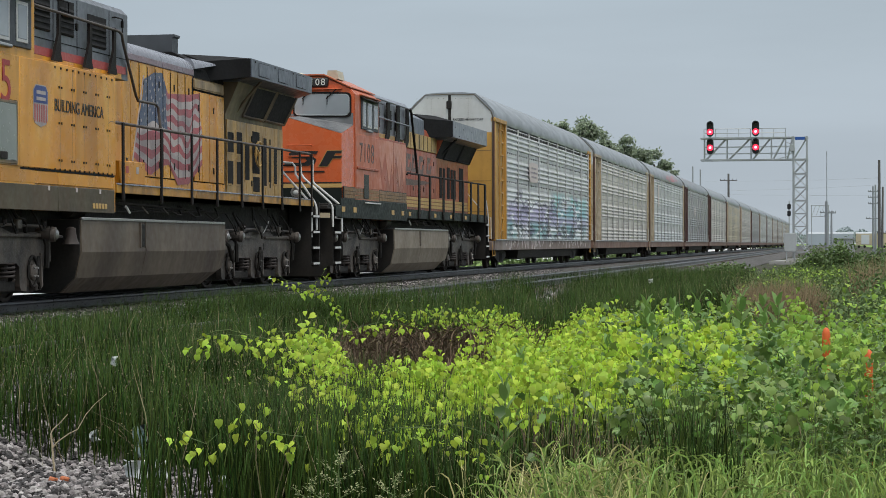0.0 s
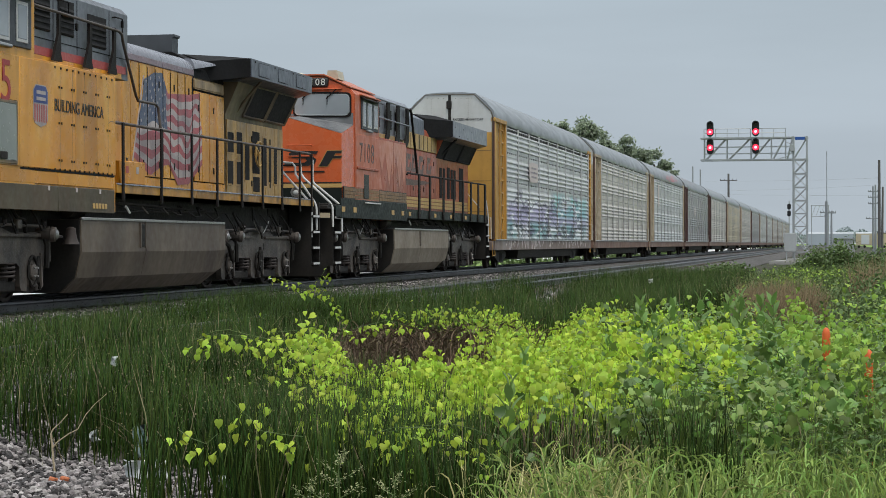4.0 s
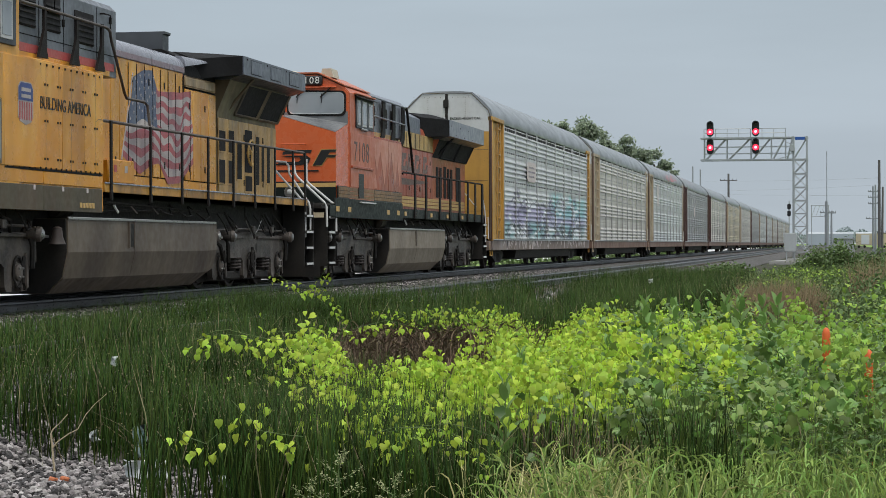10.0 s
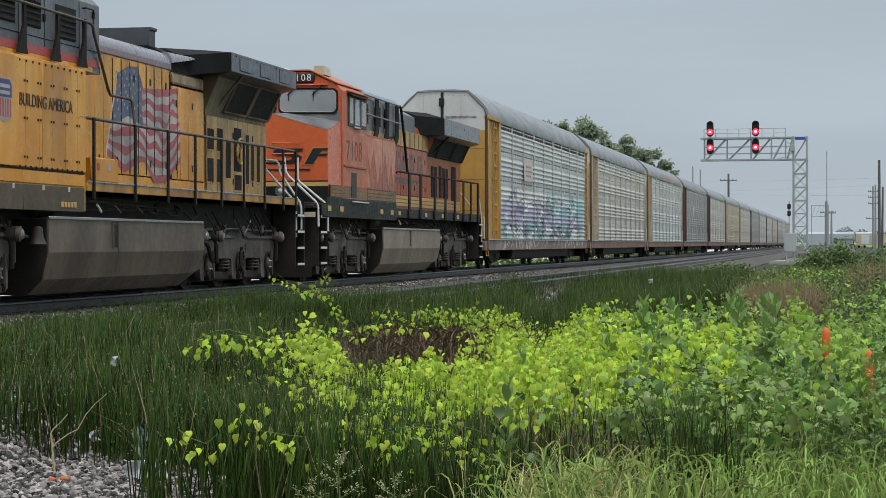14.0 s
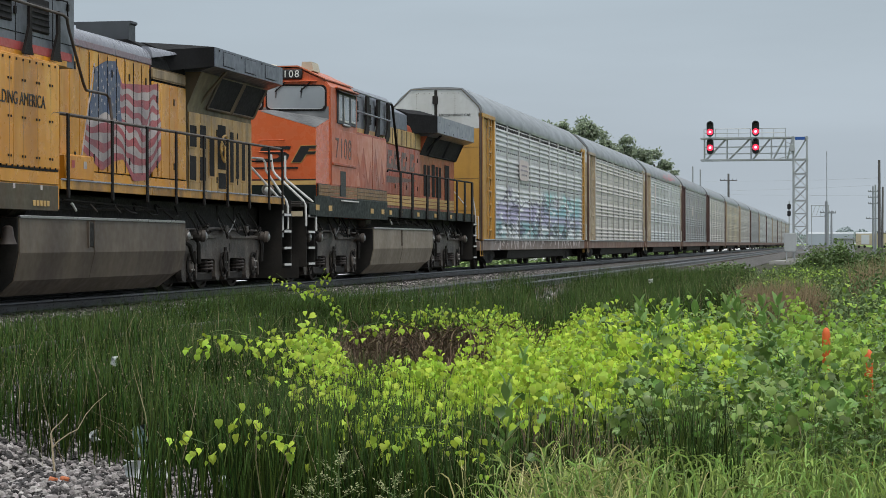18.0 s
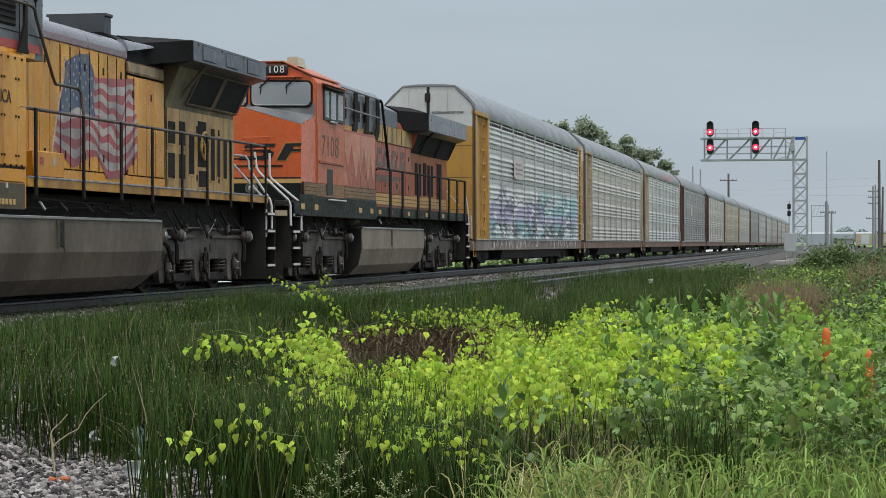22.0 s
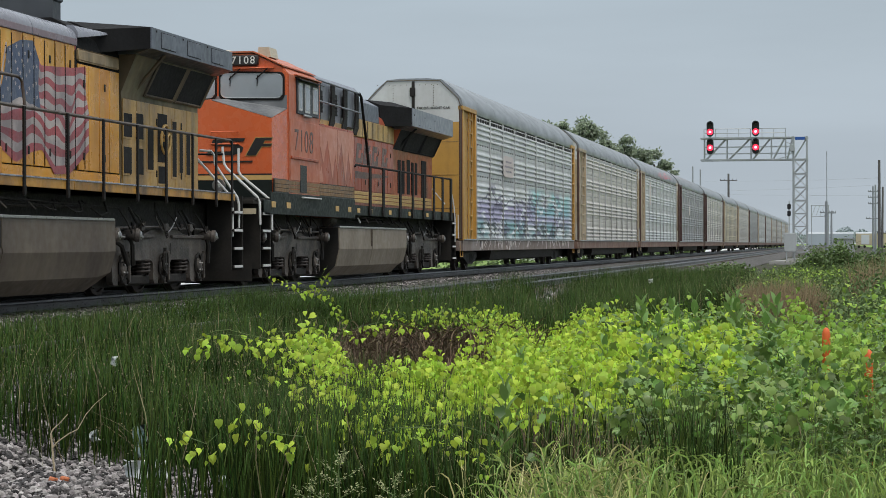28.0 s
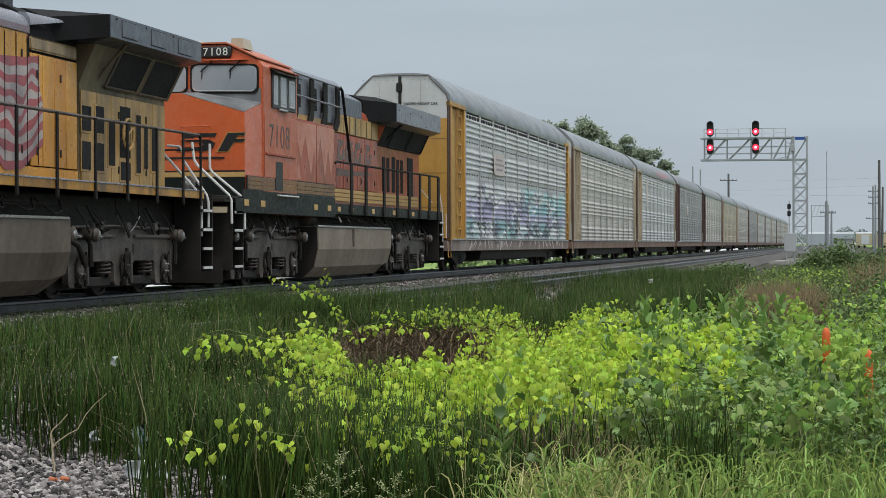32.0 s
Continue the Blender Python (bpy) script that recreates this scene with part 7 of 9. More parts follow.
GRAPE = fan_leaf([(0.0, 0.06), (0.26, -0.06), (0.5, 0.18), (0.42, 0.42), (0.5, 0.62), (0.24, 0.72), (0.0, 1.0), (-0.24, 0.72), (-0.5, 0.62), (-0.42, 0.42), (-0.5, 0.18), (-0.26, -0.06)], 0.75)
HEART = fan_leaf([(0.0, 0.05), (0.2, -0.03), (0.4, 0.08), (0.47, 0.3), (0.36, 0.46), (0.38, 0.6), (0.18, 0.74), (0.02, 1.05), (-0.2, 0.78), (-0.36, 0.62), (-0.44, 0.38), (-0.4, 0.06), (-0.16, -0.04)], 0.75)
OVAL = fan_leaf([(0.0, 0.0), (0.16, 0.2), (0.22, 0.45), (0.15, 0.75), (0.0, 1.0), (-0.15, 0.75), (-0.22, 0.45), (-0.16, 0.2)], 0.35)
BROAD = fan_leaf([(0.0, 0.0), (0.28, 0.12), (0.36, 0.4), (0.2, 0.75), (0.0, 1.0), (-0.2, 0.75), (-0.36, 0.4), (-0.28, 0.12)], 0.4)


def stem_template(bend, segs=2):
    """A three-sided tapering stem, one high, leaning off along +y by bend."""
    v, f = [], []
    for i in range(segs):
        h = i / segs
        r = 1.0 - 0.45 * h
        for k in range(3):
            a = k * 2.0944
            v.append((math.cos(a) * r, math.sin(a) * r + bend * h * h, h))
    v.append((0, bend, 1.0))
    for i in range(segs - 1):
        for k in range(3):
            a, b = i * 3 + k, i * 3 + (k + 1) % 3
            f += [(a, b, b + 3), (a, b + 3, a + 3)]
    t = len(v) - 1
    f += [((segs - 1) * 3 + k, (segs - 1) * 3 + (k + 1) % 3, t) for k in range(3)]
    return np.array(v), f


def blade_template():
    """An arching grass blade, folded along its rib; one long, width in x."""
    v, f = [], []
    for w, out, z in ((0.55, 0.0, 0.0), (0.95, 0.03, 0.42), (1.0, 0.09, 0.74), (0.85, 0.19, 0.95), (0.5, 0.31, 1.0)):
        v += [(-w, out, z), (0, out + 0.015, z - 0.012), (w, out, z)]
    v.append((0, 0.43, 0.96))
    for i in range(4):
        for k in range(2):
            a = i * 3 + k
            f += [(a, a + 1, a + 4), (a, a + 4, a + 3)]
    f += [(12, 13, 15), (13, 14, 15)]
    return np.array(v), f


def stems(name, xs, ys, zs, hs, rad, material, lean=0.12, bend=0.1, segs=2, rng=None, parent=None):
    tv, tf = stem_template(1.0, segs)
    n = len(xs)
    rng = rng or np.random.default_rng(1)
    rot = turns(rng.uniform(0, 6.283, n), rng.normal(0, lean, n), rng.normal(0, lean, n))
    s = np.stack([rad * rng.uniform(0.7, 1.3, n), rad * rng.uniform(0.7, 1.3, n), hs], -1)
    v = np.asarray(tv, float).copy()
    # the bend is a share of the height, not of the radius
    out = []
    k = len(v)
    base = np.repeat(v[None], n, 0)
    bendy = base[:, :, 2] ** 2 * (hs * bend * rng.uniform(0.2, 1.6, n))[:, None]
    base[:, :, 1] -= base[:, :, 2] ** 2
    w = base * s[:, None, :]
    w[:, :, 1] += bendy
    w = np.einsum("nij,nkj->nki", rot, w) + np.stack([xs, ys, zs], -1)[:, None, :]
    one = np.zeros((n, 3))
    ob = strew(name, v, tf, one, np.repeat(np.eye(3)[None], n, 0), np.ones(n), material, parent)
    ob.data.vertices.foreach_set("co", w.reshape(-1).astype(np.float32))
    ob.data.update()
    return ob


def tree(x, y, z, height, spread, seed, label):
    """Trunk, limbs and a ragged crown of leaf tufts."""
    rng, rnd = np.random.default_rng(seed), random.Random(seed)
    T = thing("tree", (x, y, z), label=label, category="tree", group="trees behind the train")
    tr = Shape().tube([(0, 0, 0), (0.2, 0, height * 0.3), (0.1, 0.2, height * 0.6), (0.3, 0.1, height * 0.85)], height * 0.028, 8, r1=height * 0.008)
    part("trunk", tr, M_BARK, T)
    tips = []
    for k in range(13):
        a, h0 = rnd.uniform(0, 6.28), rnd.uniform(0.25, 0.8) * height
        ln = spread * rnd.uniform(0.45, 1.0) * (1.15 - 0.6 * h0 / height)
        tip = (math.cos(a) * ln, math.sin(a) * ln, min(height * 0.97, h0 + ln * rnd.uniform(0.35, 0.9)))
        mid = (tip[0] * 0.5, tip[1] * 0.5, (h0 + tip[2]) / 2 - 0.1 * ln)
        part("limb", Shape().tube([(0.1, 0, h0), mid, tip], height * 0.011, 5, r1=height * 0.003), M_BARK, T)
        tips += [tip, mid, (tip[0] * 0.8 + rnd.uniform(-1, 1), tip[1] * 0.8, tip[2] + rnd.uniform(-0.3, 0.7))]
    tips.append((0.3, 0.1, height * 0.92))
    P = []
    for tx, ty, tz in tips:
        for _ in range(3):
            c = np.array([tx, ty, tz]) + rng.normal(0, spread * 0.10, 3)
            m = int(rng.integers(50, 110))
            P.append(c + rng.normal(0, 1, (m, 3)) * np.array([0.55, 0.55, 0.38]) * spread * 0.17)
    P = np.concatenate(P)
    n = len(P)
    ob = strew("crown", *OVAL, P, turns(rng.uniform(0, 6.28, n), rng.normal(-0.3, 0.6, n), rng.normal(0, 0.7, n)), rng.uniform(0.28, 0.55, n), M_TREE, T)
    return T


for k, (tx, tz, sp) in enumerate(((-32.0, 14.4, 2.6), (-29.9, 14.7, 2.4), (-27.6, 13.9, 2.6), (-26.0, 15.2, 2.8), (-24.2, 13.8, 2.8), (-22.3, 13.3, 2.7), (-20.4, 11.6, 2.3), (-19.0, 11.2, 2.2), (-18.1, 10.3, 1.8))):
    tree(tx, 210 + 3 * (k % 3), -0.6, tz, sp, 20 + k, "broad leafy tree with a ragged crown")


def far_woods():
    rng = np.random.default_rng(9)
    P = []
    for x, top, w in ((-60, 9, 14), (-30, 10, 12), (-12, 10, 9), (3, 15, 9), (14, 13, 8), (24, 11, 8), (40, 9, 16), (70, 10, 20), (110, 9, 30), (-110, 9, 30), (-170, 10, 40), (170, 10, 40)):
        m = int(800 * w / 8)
        u = rng.uniform(-1, 1, m)
        h = top * 0.82 * np.sqrt(np.clip(1 - u ** 2, 0, 1)) * rng.uniform(0.2, 1.05, m) ** 0.8
        P.append(np.stack([x + u * w, 1480 + rng.normal(0, 10, m), h - 1], -1))
    P = np.concatenate(P)
    n = len(P)
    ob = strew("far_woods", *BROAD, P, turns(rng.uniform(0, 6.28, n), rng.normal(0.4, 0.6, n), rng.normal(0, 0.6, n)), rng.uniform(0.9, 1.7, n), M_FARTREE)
    tagged(ob, "low grey-green woods on the horizon, paled for haze", "woods", kind="stuff")


far_woods()


# ---- the wild strip before the camera: reeds, vines, weeds, grass ----
GROUND = -0.85


def inside(x, y, poly):
    ok = np.zeros(len(x), bool)
    j = len(poly) - 1
    for i in range(len(poly)):
        (xi, yi), (xj, yj) = poly[i], poly[j]
        hit = ((yi > y) != (yj > y)) & (x < (xj - xi) * (y - yi) / (yj - yi + 1e-9) + xi)
        ok ^= hit
        j = i
    return ok


def fill(poly, density, rng, soft=0.0):
    """Random places in a plan polygon, so many a square metre."""
    p = np.array(poly)
    lo, hi = p.min(0), p.max(0)
    n = int((hi[0] - lo[0]) * (hi[1] - lo[1]) * density)
    x, y = rng.uniform(lo[0], hi[0], n), rng.uniform(lo[1], hi[1], n)
    k = inside(x, y, poly)
    x, y = x[k], y[k]
    return x + rng.normal(0, soft, len(x)), y + rng.normal(0, soft * 2, len(x))


def patchy(x, y, scale, seed):
    """Smooth random field, about 0 to 1."""
    r = np.random.default_rng(seed)
    s = np.zeros(len(x))
    for _ in range(7):
        a, f, p = r.uniform(0, 6.28), r.uniform(0.5, 1.8) / scale, r.uniform(0, 6.28)
        s += np.sin((x * math.cos(a) + y * math.sin(a)) * f * 6.28 + p)
    return 0.5 + s / 7.5


def reed_bed():
    rng = np.random.default_rng(11)
    near = [(-9.8, 18.6), (-7.9, 15.9), (-6.4, 14.95), (-5.6, 14.95), (-5.05, 14.6), (-4.72, 13.4), (-4.42, 12.5), (-4.05, 11.4), (-2.2, 11.2), (-1.85, 11.4), (-1.95, 13.0), (-2.6, 15), (-3.4, 17), (-4.4, 20.5), (-4.6, 27), (-7.0, 27), (-9.6, 24)]
    mid = [(-7.0, 27), (-3.6, 27), (-2.4, 34), (-2.6, 46), (-7.0, 46)]
    far = [(-7.0, 46), (-2.5, 46), (-2.9, 62), (-3.3, 82), (-6.9, 82)]
    X, Y, H = [], [], []
    for poly, den, h0 in ((near, 440, 0.9), (mid, 250, 0.92), (far, 130, 0.86)):
        x, y = fill(poly, den, rng)
        keep = rng.uniform(0, 1, len(x)) < 0.35 + 0.75 * patchy(x, y, 2.5, 3)
        x, y = x[keep], y[keep]
        h = h0 * rng.uniform(0.6, 1.12, len(x)) * (0.84 + 0.26 * patchy(x, y, 4.0, 5))
        # shorter where vines hold the ground, and in an old trampled gap
        a = -x / y
        gap = np.exp(-(((a - 0.139 + 0.006 * np.sin(y * 1.7)) / 0.008) ** 2)) * ((y > 33) & (y < 62))
        h = h * (1 - 0.7 * gap)
        h = np.where((y > 21.5) & (y < 26.5) & (x > -6.2), h * 0.4, h)
        h = np.where((x < -7.2) & (y < 27), h * 0.58, np.where((x < -6.3) & (y < 27), h * 0.74, h))
        h = np.where((y > 18.5) & (y <= 21.5) & (a > 0.178) & (a < 0.245), h * 0.4, h)
        front = np.interp(a, [0.15, 0.18, 0.22, 0.33], [0.58, 0.68, 0.76, 0.95])
        open_front = (y < 14.3) & (a > 0.287) & (a < 0.334) & (rng.uniform(0, 1, len(x)) < np.interp(a, [0.287, 0.305, 0.334], [0.3, 0.7, 0.9]))
        open_front |= (y < 14.8) & (a > 0.350) & (a < 0.385)
        open_front |= (y < 13.7) & (a > 0.333) & (a <= 0.350) & (rng.uniform(0, 1, len(x)) < 0.6)
        x, y, h, a, front = (v[~open_front] for v in (x, y, h, a, front))
        h = np.where((y < 15.2) & (x > -4.9), h * front, np.where((y < 20) & (x > -5.4), h * 0.84, h))
        X.append(x), Y.append(y), H.append(h)
    x, y, h = np.concatenate(X), np.concatenate(Y), np.concatenate(H)
    z = np.where(x < -6.2, np.interp(x, [-8, -7.2, -6.6, -6.2], [-0.45, -0.50, -0.75, -0.84]), GROUND - 0.02)
    ob = stems("reed_bed", x, y, z, h, 0.0062, M_REED, 0.09, 0.12, 3, rng)
    tagged(ob, "dense dark green reeds standing by the track", "reeds", kind="stuff")
    # reeds that stand up through the vines
    vx, vy = fill([(-4.4, 15.6), (-3.7, 13.6), (-3.2, 12.6), (-1.9, 12.4), (-1.8, 13.4), (-2.4, 14.4), (-3.3, 16.0), (-4.2, 17.0)], 150, rng, 0.2)
    vh = rng.uniform(0.5, 0.86, len(vx)) * np.interp(vx, [-4.2, -2.6, -1.8], [1.0, 0.95, 0.8])
    ob = stems("tall_reeds", vx, vy, np.full(len(vx), GROUND - 0.02), vh, 0.0058, M_REED, 0.09, 0.12, 3, rng)
    tagged(ob, "dark reeds standing up through the vines", "reeds", kind="stuff")
    k = rng.uniform(0, 1, len(x)) < 0.045
    ob = stems("dry_reeds", x[k], y[k], z[k], h[k] * 1.05, 0.0055, M_REEDP, 0.3, 0.25, 3, rng)
    tagged(ob, "scattered pale dry reed stems", "reeds", kind="stuff")
    # thin weeds along the sidings' shoulder and between the rails
    wx, wy = fill([(-9.9, 14), (-7.0, 14), (-7.0, 74), (-9.9, 74)], 330, rng)
    tall = np.interp(wy, [24, 28, 33, 38], [0.0, 1.0, 1.0, 0.0])
    k = rng.uniform(0, 1, len(wx)) < (0.12 + 0.88 * tall) * (0.2 + patchy(wx, wy, 3, 8))
    wx, wy, tall = wx[k], wy[k], tall[k]
    ob = stems("shoulder_weeds", wx, wy, np.full(len(wx), -0.46), rng.uniform(0.18, 0.42, len(wx)) * (1 + 0.7 * tall), 0.006, M_REED, 0.25, 0.3, 3, rng)
    tagged(ob, "thin weeds growing through the old siding", "weeds", kind="stuff")


def leaf_cloud(name, places, template, size, material, up, label, category, rng, droop=0.35, fan=None):
    """Leaves at the given places, their faces turned up and outward at random."""
    P = np.asarray(places)
    n = len(P)
    yaw = rng.uniform(0, 6.283, n) if fan is None else rng.normal(math.pi, fan, n)
    rot = turns(yaw, rng.normal(-droop, up, n), rng.normal(0, up, n))
    ob = strew(name, *template, P, rot, size * rng.uniform(0.5, 1.3, n), material)
    return tagged(ob, label, category, kind="stuff")


# open places at the front of the bank, where bare stalks stand in the shade
HOLLOWS = [[(-2.5, 12.3), (-0.75, 12.3), (-0.8, 14.2), (-2.5, 14.5)], [(-0.35, 12.3), (0.45, 12.2), (0.5, 13.6), (-0.3, 13.6)], [(0.75, 12.2), (2.4, 12.2), (2.4, 13.9), (0.8, 13.7)]]


def canopy(poly, density, top, depth, rng, bumps, seed, shape=None):
    """Places in a leafy layer whose top rolls, thinning downward."""
    x, y = fill(poly, density, rng, 0.1 + 0.006 * poly[0][1])
    k = rng.uniform(0, 1, len(x)) < 0.08 + np.clip((patchy(x, y, 0.32, seed + 2) - 0.36) * 3.2, 0, 1)
    x, y = x[k], y[k]
    roll = patchy(x, y, 1.3, seed)
    k = roll > 0.22
    x, y, roll = x[k], y[k], roll[k]
    h = top * (1 - bumps + 2 * bumps * roll) + 0.34 * (patchy(x, y, 0.32, seed + 2) - 0.5)
    if shape is not None:
        h = h * shape(x, y)
    z = GROUND + np.maximum(0.05, h - depth * rng.uniform(0, 1, len(x)) ** 1.6)
    k = np.ones(len(x), bool)
    for hollow in HOLLOWS:
        k &= ~(inside(x, y, hollow) & (z < -0.29))
    return np.stack([x, y, z], -1)[k]


def dip(x, y):
    """A low place in the bank, through which the far reeds show."""
    return 1 - 0.34 * np.exp(-(((-x / y - 0.14) / 0.016) ** 2)) * (y > 17)


def strand(points, gap, rng, hang=0.05):
    """Leaf places along a creeping shoot."""
    pts = [Vector(p) for p in points]
    out, path = [], []
    for a, b in zip(pts, pts[1:]):
        m = max(1, int((b - a).length / gap))
        for k in range(m):
            p = a.lerp(b, k / m)
            path.append(tuple(p))
            out.append((p.x + rng.normal(0, 0.04), p.y + rng.normal(0, 0.04), p.z - rng.uniform(0, hang)))
    path.append(tuple(pts[-1]))
    return out, path


def vines():
    rng = np.random.default_rng(21)
    P = []
    ridge = [(-4.95, 18.4), (-5.0, 19.6), (-4.4, 19.0), (-3.6, 18.0), (-2.6, 18.6), (-0.9, 18.5), (-0.6, 15.9), (-1.1, 14.3), (-1.8, 13.5), (-2.5, 13.15), (-3.0, 13.4), (-3.5, 14.3), (-3.9, 15.6), (-4.35, 16.8), (-4.75, 17.9)]
    back = [(-5.2, 27.2), (-5.2, 28.4), (-4.6, 28.6), (-3.4, 27.5), (-2.4, 24.5), (-1.2, 23.5), (-0.8, 19.5), (-3.0, 19.5), (-3.6, 22.5), (-4.0, 25.5), (-4.7, 26.6)]
    fall = lambda x, y: np.interp(-x / y, [0.10, 0.19, 0.235, 0.25, 0.31], [1.05, 0.82, 0.74, 1.22, 1.2]) * np.interp(y, [13, 17.5, 19.5], [1.0, 1.0, 0.82])
    P.append(canopy(ridge, 1950, 0.68, 0.50, rng, 0.26, 31, fall))
    a = -P[0][:, 0] / P[0][:, 1]
    P[0] = P[0][rng.uniform(0, 1, len(a)) < np.interp(a, [0.225, 0.245, 0.3], [1.0, 0.55, 0.5])]
    P.append(canopy([(-3.75, 14.4), (-3.3, 12.9), (-2.7, 12.5), (-1.9, 12.6), (-1.7, 13.4), (-2.5, 13.5), (-3.2, 14.3)], 420, 0.56, 0.34, rng, 0.3, 33))
    P.append(canopy(back, 1100, 0.70, 0.36, rng, 0.2, 35, dip))
    old = [canopy(back, 500, 0.62, 0.4, rng, 0.2, 36, dip)]
    right = [(-0.8, 23), (1.6, 23.5), (1.8, 14.0), (-0.9, 14)]
    old.append(canopy(right, 420, 0.72, 0.3, rng, 0.45, 41, dip))
    leaf_cloud("older_vine", np.concatenate(old), HEART, 0.055, M_VINE2, 0.5, "green wild grape vines spreading between the weeds", "vine", rng, 0.95, 1.7)
    shoots = [
        [(-6.75, 24.5, 0.48), (-6.63, 24.5, 0.39), (-6.46, 24.5, 0.37), (-6.33, 24.5, 0.29), (-6.16, 24.5, 0.29), (-6.03, 24.5, 0.16), (-5.93, 24.5, -0.04), (-5.88, 24.5, -0.21)],
        [(-6.35, 24.6, 0.28), (-6.23, 24.6, 0.40), (-6.13, 24.6, 0.57)],
        [(-6.0, 26.5, -0.04), (-5.77, 26.5, 0.0), (-5.54, 26.5, -0.11), (-5.32, 26.5, -0.02), (-5.02, 26.5, -0.11)],
        [(-5.18, 16.20, 0.05), (-5.11, 16.20, 0.07), (-4.98, 16.20, 0.13), (-4.86, 16.20, 0.14), (-4.69, 16.20, 0.10), (-4.55, 16.20, 0.07), (-4.39, 16.20, 0.06)],
        [(-5.11, 16.10, 0.04), (-4.92, 16.10, 0.11), (-4.76, 16.10, 0.10), (-4.57, 16.10, 0.05)],
        [(-4.88, 17.5, 0.06), (-4.66, 17.5, 0.08), (-4.49, 17.5, 0.06), (-4.31, 17.5, 0.01), (-4.2, 17.5, -0.01)],
        [(-3.73, 11.42, -0.23), (-3.65, 11.42, -0.28), (-3.56, 11.42, -0.31), (-3.49, 11.42, -0.25)],
        [(-3.41, 11.42, -0.06), (-3.36, 11.42, -0.11), (-3.29, 11.42, -0.17), (-3.25, 11.42, -0.22)],
        [(-3.24, 11.42, -0.23), (-3.11, 11.42, -0.25), (-2.99, 11.42, -0.26)],
        [(-2.56, 11.42, -0.23), (-2.46, 11.42, -0.20), (-2.33, 11.42, -0.20), (-2.19, 11.42, -0.21)],
        [(-2.13, 11.42, -0.23), (-2.02, 11.42, -0.29)],
        [(-1.97, 11.42, -0.33), (-1.90, 11.42, -0.38)],
        [(-2.75, 12.5, -0.33), (-2.55, 12.5, -0.29), (-2.35, 12.5, -0.27), (-2.2, 12.5, -0.30), (-2.05, 12.5, -0.36)],
        [(-3.35, 12.9, -0.28), (-3.2, 12.9, -0.30), (-3.02, 12.9, -0.31)],
        [(-4.8, 20.2, -0.02), (-4.5, 20.5, 0.06), (-4.3, 20.7, 0.0)],
        [(-2.3, 21.3, 0.0), (-2.2, 21.3, 0.14), (-2.0, 21.4, 0.08)],
    ]
    runs, low = Shape(), []
    for pts in shoots:
        for _ in range(2):
            q, path = strand(pts, 0.036, rng, 0.11)
            (low if pts[0][1] < 13 else P).append(np.array(q))
            if pts[0][1] < 13:
                low.append(np.array(strand(pts, 0.09, rng, 0.14)[0]))
        runs.tube(path, 0.0018, 4)
    leaf_cloud("grape_vine", np.concatenate(P), HEART, 0.054, M_VINE, 0.5, "bright yellow-green wild grape vines sprawling over the reeds", "vine", rng, 1.05, 1.5)
    leaf_cloud("vine_strand", np.concatenate(low), HEART, 0.05, M_VINE, 0.5, "young vine strands creeping through the front reeds", "vine", rng, 1.1, 1.4)
    tagged(part("vine_shoots", runs, M_STEMG), "green creeping vine shoots", "vine", kind="stuff")


def weeds():
    rng = np.random.default_rng(51)
    P = []
    P.append(canopy([(-1.8, 12.5), (2.4, 12.4), (3.2, 24), (-1.6, 24), (-1.4, 18)], 820, 0.64, 0.44, rng, 0.5, 61, lambda x, y: dip(x, y) * np.interp(y, [15, 18, 24], [1.0, 0.9, 0.72])))
    P.append(canopy([(-2.4, 20.5), (-1.2, 20), (-1.0, 24), (-2.0, 24.5)], 700, 0.8, 0.4, rng, 0.3, 63, dip))
    P = np.concatenate(P)
    leaf_cloud("weeds", P[::2], BROAD, 0.056, M_WEED, 0.6, "deep green broad-leaved weeds in a tangled bank", "weeds", rng, 0.6)
    leaf_cloud("creeper", P[1::2], GRAPE, 0.068, M_WEED, 0.6, "deep green creeper leaves matted over the weeds", "vine", rng, 0.9)
    far = []
    for poly, den, top, s in (([(-1.0, 24), (0.1, 24), (-0.1, 32), (-0.9, 32)], 620, 0.46, 70), ([(0.1, 24), (4.5, 24), (6, 40), (0.5, 40)], 720, 0.86, 71), ([(-2.2, 27), (-1.1, 26), (-0.8, 33), (-2.0, 34)], 260, 0.55, 73), ([(0.6, 40), (7, 40), (9, 70), (0.6, 70)], 240, 0.95, 75), ([(-2.2, 46), (0.6, 44), (0.8, 90), (-2.4, 90)], 220, 0.62, 77)):
        far.append(canopy(poly, den, top, 0.7, rng, 0.28, s))
    leaf_cloud("weed_bank", np.concatenate(far), BROAD, 0.062, M_BUSH, 0.6, "rolling bank of green weeds and brambles", "weeds", rng, 0.4)
    bright = [canopy([(-2.3, 30), (-1.3, 29.5), (-1.0, 36), (-2.2, 37)], 90, 0.62, 0.3, rng, 0.3, 79), canopy([(-1.9, 50), (0.3, 50), (0.5, 74), (-2.3, 76)], 45, 0.70, 0.4, rng, 0.3, 81), canopy([(0.2, 24), (3.0, 24), (3.4, 33), (0.4, 33)], 90, 0.92, 0.3, rng, 0.25, 83)]
    leaf_cloud("young_vine", np.concatenate(bright), GRAPE, 0.065, M_VINE2, 0.55, "pale green young vine leaves over the weeds", "vine", rng, 0.5)


